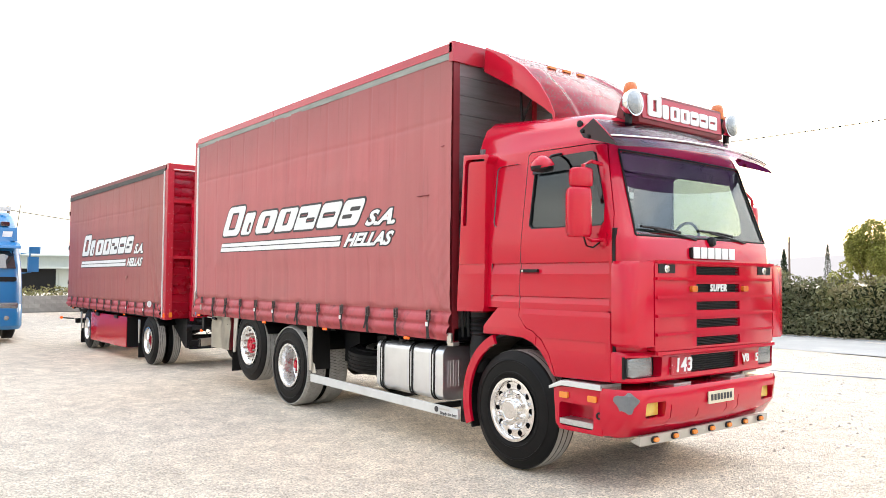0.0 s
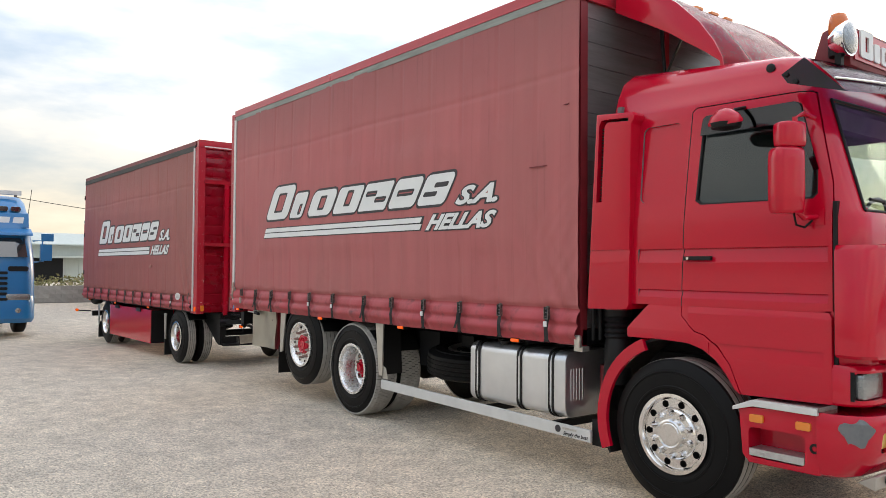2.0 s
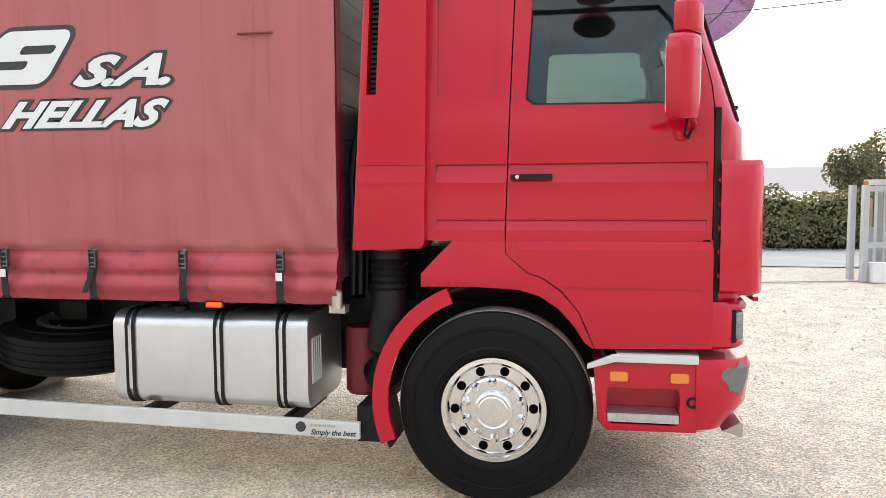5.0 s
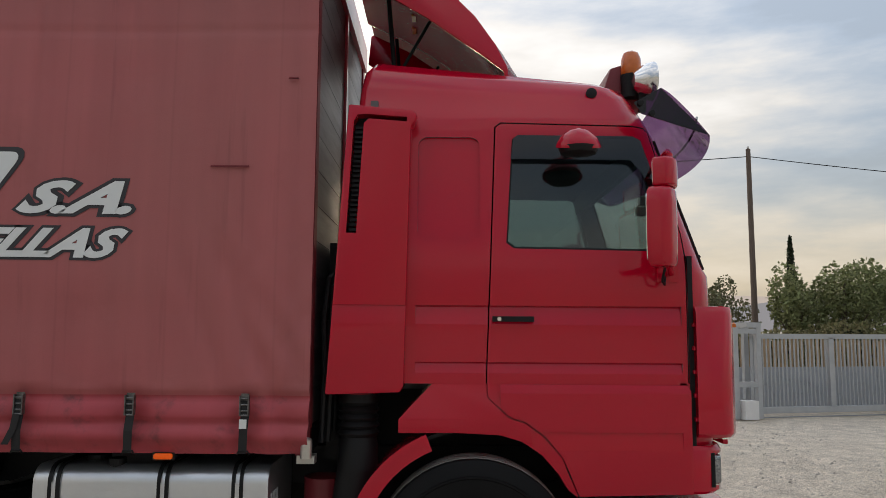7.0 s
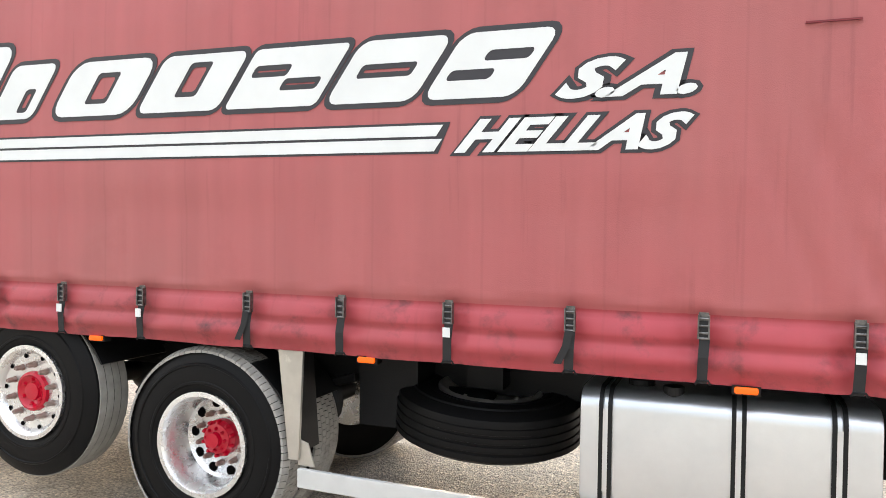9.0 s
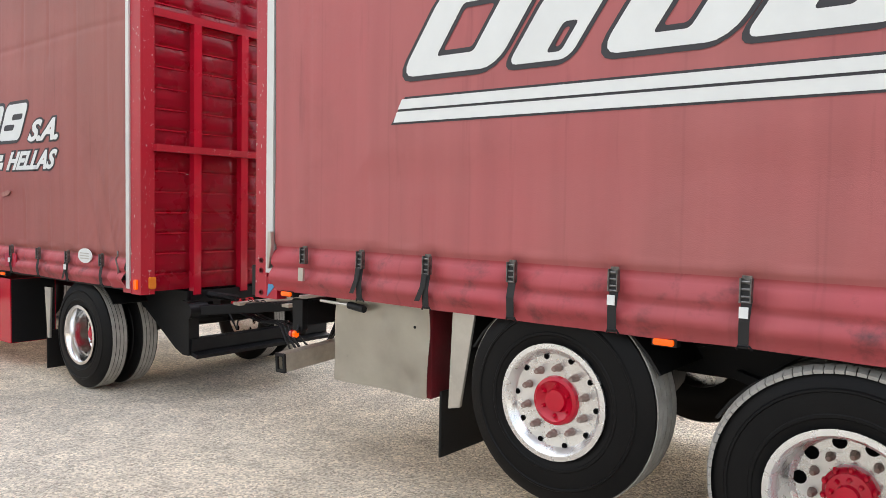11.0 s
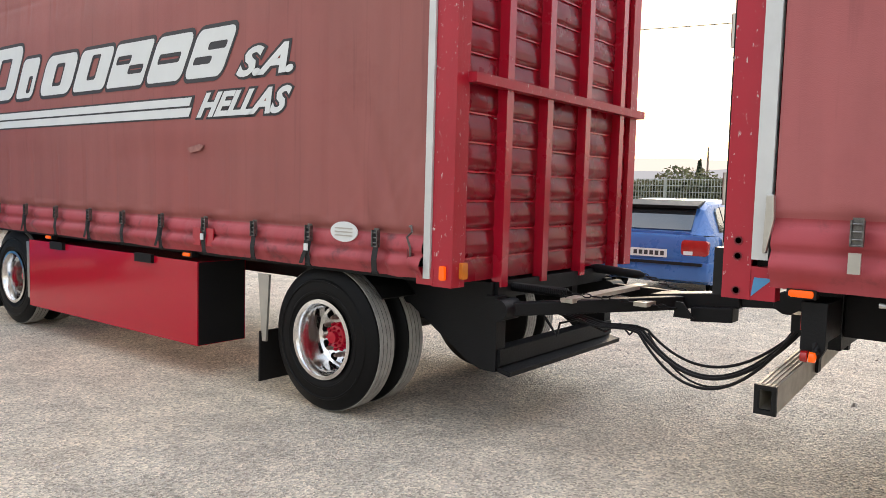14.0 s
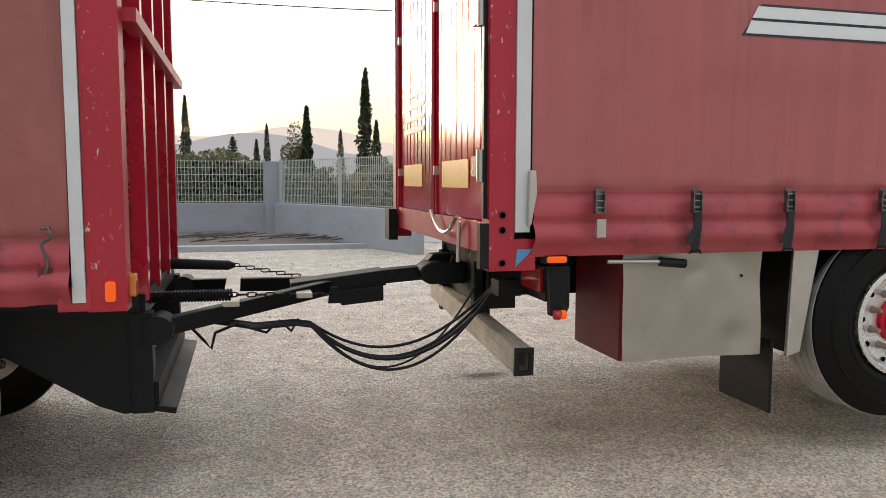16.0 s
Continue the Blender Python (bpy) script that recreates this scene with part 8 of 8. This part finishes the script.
# ---- stones and stains in the yard ----
def stones(count, x0, x1, y0, y1, lo, hi, seed):
    rng = np.random.default_rng(seed)
    verts, faces = [], []
    base = np.array([(1, 0, 0), (0, 1, 0), (-1, 0, 0), (0, -1, 0), (0.1, 0.1, 0.8)])
    fs = ((0, 1, 4), (1, 2, 4), (2, 3, 4), (3, 0, 4))
    xs, ys = rng.uniform(x0, x1, count), rng.uniform(y0, y1, count)
    for i in range(count):
        s = lo + (hi - lo) * rng.random() ** 4
        a = rng.uniform(0, 6.28)
        c, q = math.cos(a), math.sin(a)
        p = base * (s * rng.uniform(0.7, 1.3, 3)) + rng.normal(size=(5, 3)) * s * 0.16
        z = ground_z(xs[i], ys[i]) - 0.002
        n = len(verts)
        verts += [(xs[i] + c * v[0] - q * v[1], ys[i] + q * v[0] + c * v[1], z + v[2]) for v in p]
        faces += [(n + f[0], n + f[1], n + f[2]) for f in fs]
    me = bpy.data.meshes.new("loose_stones")
    me.from_pydata(verts, [], faces)
    ob = part_of("loose_stones", me, M_STONE)
    return tagged(ob, "loose pale gravel stones scattered over the yard", "gravel", kind="stuff")


M_STONE = leaf_material("loose stones", (0.62, 0.57, 0.50), (0.50, 0.455, 0.39), 0.7, 1.3)
stones(60000, -12.5, 5.5, -3.4, 2.6, 0.003, 0.013, 1)
stones(26000, -20, 6, 2.6, 12.5, 0.005, 0.026, 2)
# ---- the blue hatchback ----
M_BLUE = mat("blue car paint", (0.035, 0.135, 0.40), 0.25, 0.1, 3, 0.3, (0.03, 0.11, 0.33), 0.01, 300, 0.5)
M_CARGLASS = mat("dark car glass", (0.02, 0.025, 0.028), 0.03, 0, coat=1.0, spec=1.0)
M_BLUETRUCK = mat("bright blue lorry paint", (0.012, 0.15, 0.37), 0.28, 0, 2, 0.3, (0.01, 0.12, 0.31), 0.01, 300, 0.4)


def hatchback(x, y, yaw):
    """Five-door hatchback, nose to local +x, ground at 0; 4.15 m long, 1.73 m wide."""
    car = thing("hatchback_car", 0, 0, 0, "blue five-door hatchback car with black wheels parked on gravel", "car")

    def section(xx, half, low, high, tuck=0.06):
        return [(xx, -half + tuck, low), (xx, -half, low + 0.14), (xx, -half, low + 0.30), (xx, -half + 0.012, high - 0.10), (xx, -half + 0.055, high), (xx, -half * 0.5, high + 0.012), (xx, half * 0.5, high + 0.012),
                (xx, half - 0.055, high), (xx, half - 0.012, high - 0.10), (xx, half, low + 0.30), (xx, half, low + 0.14), (xx, half - tuck, low)]
    body = loft([section(*s) for s in ((-2.06, 0.72, 0.40, 0.82), (-2.02, 0.80, 0.32, 0.92), (-1.80, 0.845, 0.26, 0.96), (-1.2, 0.865, 0.24, 0.955), (0.0, 0.868, 0.22, 0.93), (0.85, 0.865, 0.22, 0.90),
                                       (1.2, 0.86, 0.24, 0.86), (1.7, 0.83, 0.27, 0.76), (1.98, 0.76, 0.32, 0.66), (2.06, 0.66, 0.38, 0.58))])
    for wx in (-1.27, 1.24):
        body = boolean(body, lathe([(0.36, -1.2), (0.36, 1.2)], 32, axis="y", centre=(wx, 0, 0.32), closed=False))
    part("body", body, M_BLUE, car, smooth=True)

    def top(xx, half, low, high):
        return [(xx, -half - 0.06, low), (xx, -half + 0.10, high - 0.05), (xx, -half + 0.20, high), (xx, half - 0.20, high), (xx, half - 0.10, high - 0.05), (xx, half + 0.06, low)]
    cabin = loft([top(*s) for s in ((-1.98, 0.70, 0.93, 0.97), (-1.72, 0.73, 0.93, 1.31), (-1.50, 0.74, 0.93, 1.385), (-0.5, 0.75, 0.92, 1.415), (0.10, 0.74, 0.91, 1.395), (0.45, 0.73, 0.90, 1.28), (1.05, 0.70, 0.88, 0.92))])
    part("cabin", bevelled(cabin, 0.05, 3, 0.35), M_BLUE, car, "blue car roof and pillars", smooth=True)

    def slope(z, half=0.745):
        return half + 0.06 - 0.16 * (z - 0.93) / 0.48 + 0.006
    for s in (-1, 1):
        for pts in (((-1.50, 0.97), (-1.42, 1.25), (-1.33, 1.295), (-1.20, 1.305), (-1.20, 0.96)), ((-1.15, 0.96), (-1.15, 1.31), (-0.42, 1.32), (-0.42, 0.95)), ((-0.34, 0.95), (-0.34, 1.32), (0.02, 1.305), (0.25, 1.24), (0.78, 0.95))):
            b = bmesh.new()
            lo = [b.verts.new((px, s * slope(pz), pz)) for px, pz in pts]
            hi = [b.verts.new((px, s * (slope(pz) - 0.02), pz)) for px, pz in pts]
            b.faces.new(lo)
            b.faces.new(hi[::-1])
            for i in range(len(pts)):
                b.faces.new((lo[i], hi[i], hi[(i + 1) % len(pts)], lo[(i + 1) % len(pts)]))
            bmesh.ops.recalc_face_normals(b, faces=b.faces)
            part("side_window", b, M_CARGLASS, car, "dark side window")
        for px in (-0.98, -0.12):
            part("door_handle", box(px, px + 0.16, min(s * 0.86, s * 0.89), max(s * 0.86, s * 0.89), 0.80, 0.83, 0.008), M_PLASTIC, car)
        for px in (-1.19, -0.38, 0.86):
            part("door_seam", box(px - 0.004, px + 0.004, min(s * 0.855, s * 0.871), max(s * 0.855, s * 0.871), 0.34, 0.93), M_PLASTIC, car)
        part("side_strip", box(-0.86, 0.82, min(s * 0.86, s * 0.883), max(s * 0.86, s * 0.883), 0.52, 0.56, 0.008), M_BLUE, car)
        part("sill", box(-0.9, 0.86, min(s * 0.80, s * 0.875), max(s * 0.80, s * 0.875), 0.20, 0.29, 0.02), M_BLUE, car)
        m = part("door_mirror", box(0.50, 0.66, min(s * 0.85, s * 1.02), max(s * 0.85, s * 1.02), 0.93, 1.06, 0.035), M_PLASTIC, car, smooth=True)
        part("tail_lamp", prism(rounded(min(s * 0.44, s * 0.80), max(s * 0.44, s * 0.80), 0.66, 0.87, 0.05, 4), -2.065, -1.93, "x", 0.015), M_REDLENS, car, "red tail lamp", smooth=True)
        part("reverse_lens", box(-2.072, -2.06, min(s * 0.48, s * 0.60), max(s * 0.48, s * 0.60), 0.67, 0.72, 0.005), M_WHITE, car)
    part("rear_window", prism([(-1.985, 1.0), (-1.755, 1.29), (-1.735, 1.28), (-1.965, 0.99)], -0.54, 0.54, "y", 0.004), M_CARGLASS, car, "dark rear window")
    part("windscreen", prism([(0.44, 1.31), (1.02, 0.93), (1.0, 0.92), (0.42, 1.30)], -0.62, 0.62, "y", 0.004), M_CARGLASS, car)
    part("roof_spoiler", prism([(-1.86, 1.325), (-1.50, 1.40), (-1.48, 1.385), (-1.80, 1.285)], -0.58, 0.58, "y", 0.01), M_PLASTIC, car, "dark roof spoiler")
    part("rear_bumper", bevelled(loft([[(-2.10, -0.70, z), (-2.04, -0.80, z), (-1.86, -0.865, z), (-1.80, -0.865, z), (-1.80, 0.865, z), (-1.86, 0.865, z), (-2.04, 0.80, z), (-2.10, 0.70, z)] for z in (0.32, 0.58)]), 0.03), M_BLUE, car, smooth=True)
    part("bumper_strip", box(-2.118, -2.06, -0.74, 0.74, 0.53, 0.57, 0.008), M_PLASTIC, car)
    part("fuel_flap", lathe([(0.075, 0.0), (0.075, 0.006), (0.001, 0.008)], 20, axis="y", centre=(-1.55, -0.872, 0.84), closed=False), M_GALV, car, "round bare metal fuel flap")
    part("number_plate", box(-2.082, -2.074, -0.26, 0.26, 0.62, 0.73, 0.004), M_WHITE, car, "white number plate with dark bars")
    for k in range(6):
        part("plate_bar", box(-2.085, -2.0825, -0.22 + 0.075 * k, -0.17 + 0.075 * k, 0.645, 0.705), M_INK, car)
    for wx in (-1.27, 1.24):
        for s in (-1, 1):
            e = new("wheel")
            e.parent = car
            e.matrix_basis = pose(wx, s * 0.855, 0.31, 0, 20 * wx, 0 if s < 0 else 180)
            part("tyre", lathe(tyre_profile(0.31, 0.20, 0.20), 36), M_RUBBER, e, smooth=True)
            part("rim", lathe([(0.20, 0.12), (0.205, 0.01), (0.19, 0.0), (0.175, 0.03), (0.12, 0.06), (0.001, 0.06), (0.001, 0.12)], 30), M_PLASTIC, e, "black rim", smooth=True)
            for k in range(5):
                a = 2 * math.pi * k / 5
                part("spoke", tube([(0.03 * math.cos(a), 0.012, 0.03 * math.sin(a)), (0.185 * math.cos(a), 0.016, 0.185 * math.sin(a))], [0.022, 0.016], 6), M_BLACK, e)
    car.matrix_basis = pose(x, y, 0, 0, 0, yaw)
    return car


hatchback(-11.2, 8.7, 94)


# ---- the blue lorry ----
def blue_lorry(fx, y1):
    """Modern high-roof tractor with its nose at x = fx; its visible flank lies at y1."""
    w = 2.45
    y0 = y1 - w
    lorry = thing("blue_lorry", fx - 2, (y0 + y1) / 2, 0, "bright blue high-roofed articulated lorry facing the yard", "lorry")

    def ring(z, xf, inset, rf):
        out = []
        for cx, cy, r, a in ((fx + xf - rf, y1 - inset - rf, rf, 0), (fx - 2.25 + 0.05, y1 - inset - 0.05, 0.05, 90), (fx - 2.25 + 0.05, y0 + inset + 0.05, 0.05, 180), (fx + xf - rf, y0 + inset + rf, rf, 270)):
            out += [(cx + r * math.cos(radians(a + 18 * i)), cy + r * math.sin(radians(a + 18 * i)), z) for i in range(6)]
        return out
    cabb = loft([ring(*s) for s in ((0.95, -0.02, 0.0, 0.3), (1.5, 0.0, 0.0, 0.32), (1.95, -0.05, 0.02, 0.34), (2.45, -0.22, 0.06, 0.34), (2.55, -0.26, 0.07, 0.34), (2.95, -0.40, 0.10, 0.4), (3.25, -0.62, 0.14, 0.4), (3.42, -0.95, 0.2, 0.4), (3.46, -1.3, 0.3, 0.4))])
    part("cab", cabb, M_BLUETRUCK, lorry, "glossy bright blue cab", smooth=True)
    part("windscreen", loft([[(fx - 0.04, y0 + 0.20, 1.90), (fx - 0.04, y1 - 0.20, 1.90), (fx + 0.012, y1 - 0.42, 1.90), (fx + 0.012, y0 + 0.42, 1.90)], [(fx - 0.22, y0 + 0.25, 2.36), (fx - 0.22, y1 - 0.25, 2.36), (fx - 0.17, y1 - 0.45, 2.36), (fx - 0.17, y0 + 0.45, 2.36)]]), M_CARGLASS, lorry, "dark windscreen")
    part("sun_visor", prism([(fx - 0.27, 2.42), (fx + 0.02, 2.42), (fx + 0.0, 2.48), (fx - 0.30, 2.60)], y0 + 0.1, y1 - 0.1, "y", 0.01), M_BLUETRUCK, lorry, "blue sun visor")
    part("headboard", prism([(fx - 0.50, 2.66), (fx - 0.30, 2.62), (fx - 0.38, 2.98), (fx - 0.55, 3.02)], y0 + 0.2, y1 - 0.14, "y", 0.02), M_BLUETRUCK, lorry, "blue roof sign board")
    for k in range(5):
        part("sign_block", prism([(y1 - 0.5 - 0.3 * k, 2.72), (y1 - 0.27 - 0.3 * k, 2.72), (y1 - 0.25 - 0.3 * k, 2.88), (y1 - 0.47 - 0.3 * k, 2.88)], fx - 0.345, fx - 0.325, "x"), M_WHITE, lorry)
    for k in range(4):
        yk = y1 - 0.42 - 0.28 * k - (0.5 if k > 1 else 0)
        part("roof_lamp", prism(rounded(yk - 0.11, yk + 0.11, 3.02, 3.14, 0.04, 3), fx - 0.62, fx - 0.40, "x", 0.02), M_CARGLASS, lorry, "dark roof driving lamp")
    part("lamp_rack", box(fx - 0.9, fx - 0.75, y0 + 0.4, y1 - 0.25, 3.46, 3.56, 0.02), M_WHITEALU, lorry)
    b = loft([ring(*s) for s in ((0.32, -0.02, 0.04, 0.28), (0.42, 0.06, 0.0, 0.3), (0.80, 0.07, 0.0, 0.3), (0.96, 0.03, 0.0, 0.3))])
    bump = part("bumper", b, M_BLUETRUCK, lorry, "deep blue front bumper", smooth=True)
    for yk in (y0 + 0.40, y1 - 0.40):
        part("headlamp", prism(rounded(yk - 0.26, yk + 0.26, 0.86, 1.02, 0.05, 4), fx - 0.20, fx + 0.055, "x", 0.02), M_LENS, bump, "clear wraparound headlamp", smooth=True)
        part("fog_lamp", lathe([(0.06, 0), (0.06, 0.02), (0.001, 0.03)], 16, axis="x", centre=(fx + 0.06, yk, 0.62), closed=False), M_LENS, bump)
        part("air_slot", prism(rounded(yk - 0.22, yk + 0.22, 1.56, 1.68, 0.05, 3), fx - 0.05, fx + 0.006, "x"), M_BLACK, lorry)
    for k in range(6):
        z = 0.86 + k * 0.125
        part("grille_slot", prism(rounded(y0 + 0.66, y1 - 0.62, z, z + 0.07, 0.03, 3), fx - 0.02, fx + (0.075 if k < 1 else 0.012), "x", 0.005), M_BLACK, lorry)
    part("mirror_arm", tube([(fx - 0.15, y1 - 0.08, 2.30), (fx - 0.06, y1 + 0.12, 2.32), (fx - 0.06, y1 + 0.14, 1.80), (fx - 0.12, y1 - 0.05, 1.78)], 0.02, 8), M_BLUETRUCK, lorry)
    part("mirror", box(fx - 0.16, fx - 0.02, y1 + 0.08, y1 + 0.33, 1.82, 2.22, 0.04), M_BLUETRUCK, lorry, "tall blue mirror", smooth=True)
    part("mirror", box(fx - 0.14, fx - 0.02, y1 + 0.10, y1 + 0.36, 2.30, 2.48, 0.04), M_BLUETRUCK, lorry, "small blue mirror", smooth=True)
    part("aerial", tube([(fx - 0.6, y1 - 0.12, 2.95), (fx - 0.58, y1 - 0.05, 3.6)], 0.008, 5), M_PLASTIC, lorry)
    for xx in (fx - 1.35, fx - 4.6):
        wheel(lorry, "front", xx, y1 - 0.02, 0.5, 0.5, 0.30, True, tr=False)
        wheel(lorry, "front", xx, y0 + 0.02, 0.5, 0.5, 0.30, False, tr=False)
    part("chassis", box(fx - 6.0, fx - 1.0, y0 + 0.7, y1 - 0.7, 0.6, 0.95, 0.01), M_BLACK, lorry)
    part("cargo_box", box(fx - 14.5, fx - 3.0, y0 - 0.02, y1 + 0.02, 1.1, 3.4, 0.02), M_BLUETRUCK, lorry, "blue semi-trailer box")
    return lorry


blue_lorry(-17.5, -0.94)


# ---- another curtain-sided trailer far behind ----
M_TARPC = tarp("distant tarpaulin", (0.42, 0.06, 0.075), (0.38, 0.085, 0.09), (0.30, 0.05, 0.055))
far_trailer = thing("parked_trailer", -30, 6.2, 0, "pinkish-red curtain-sided trailer parked by the block wall", "trailer")
L = 9.0
part("curtain", grid(90, 30, lambda u, v: (L * u, 0.01 * noise.noise((u * 30, v * 3, 2)) - 0.02 * math.sin(3.14 * v), 1.25 + 2.4 * v)), M_TARPC, far_trailer, "red tarpaulin side curtain", smooth=True)
part("cargo_body", box(0.02, L - 0.02, 0.04, 2.4, 1.15, 3.78, 0.01), M_REDMATT, far_trailer)
part("roof_rail", box(0, L, -0.02, 0.05, 3.66, 3.78, 0.01), M_GREYRAIL, far_trailer)
for k in range(15):
    part("strap", box(0.25 + 0.6 * k, 0.29 + 0.6 * k, -0.045, -0.02, 1.12, 1.48, 0.003), M_STRAP, far_trailer)
part("guard_panel", box(0.0, 5.5, 0.02, 0.05, 0.50, 0.98, 0.004), M_REDMATT, far_trailer, "red side guard panels")
for k in range(3):
    part("guard_groove", box(0.02, 5.48, 0.012, 0.02, 0.60 + 0.13 * k, 0.612 + 0.13 * k), M_DARKRED, far_trailer)
part("chassis", box(0.3, L - 0.3, 0.7, 1.7, 0.6, 1.1, 0.01), M_BLACK, far_trailer)
logo(far_trailer, 3.8, Matrix.Translation((1.2, -0.05, 2.2)) @ SIDE)
for k in range(2):
    part("faded_bar", box(1.3 + 1.6 * k, 2.5 + 1.6 * k, -0.055, -0.045, 1.78, 1.86), M_WHITE, far_trailer)
for xx in (6.2, 7.5, 0.9):
    e = wheel(far_trailer, "tag", xx, 0.05, 0.5, 0.5, 0.3, False, tr=False)
for o in far_trailer.children:
    o.matrix_parent_inverse = Matrix()
far_trailer.matrix_basis = pose(-34.2, 3.9, 0, 0, 0, 13)
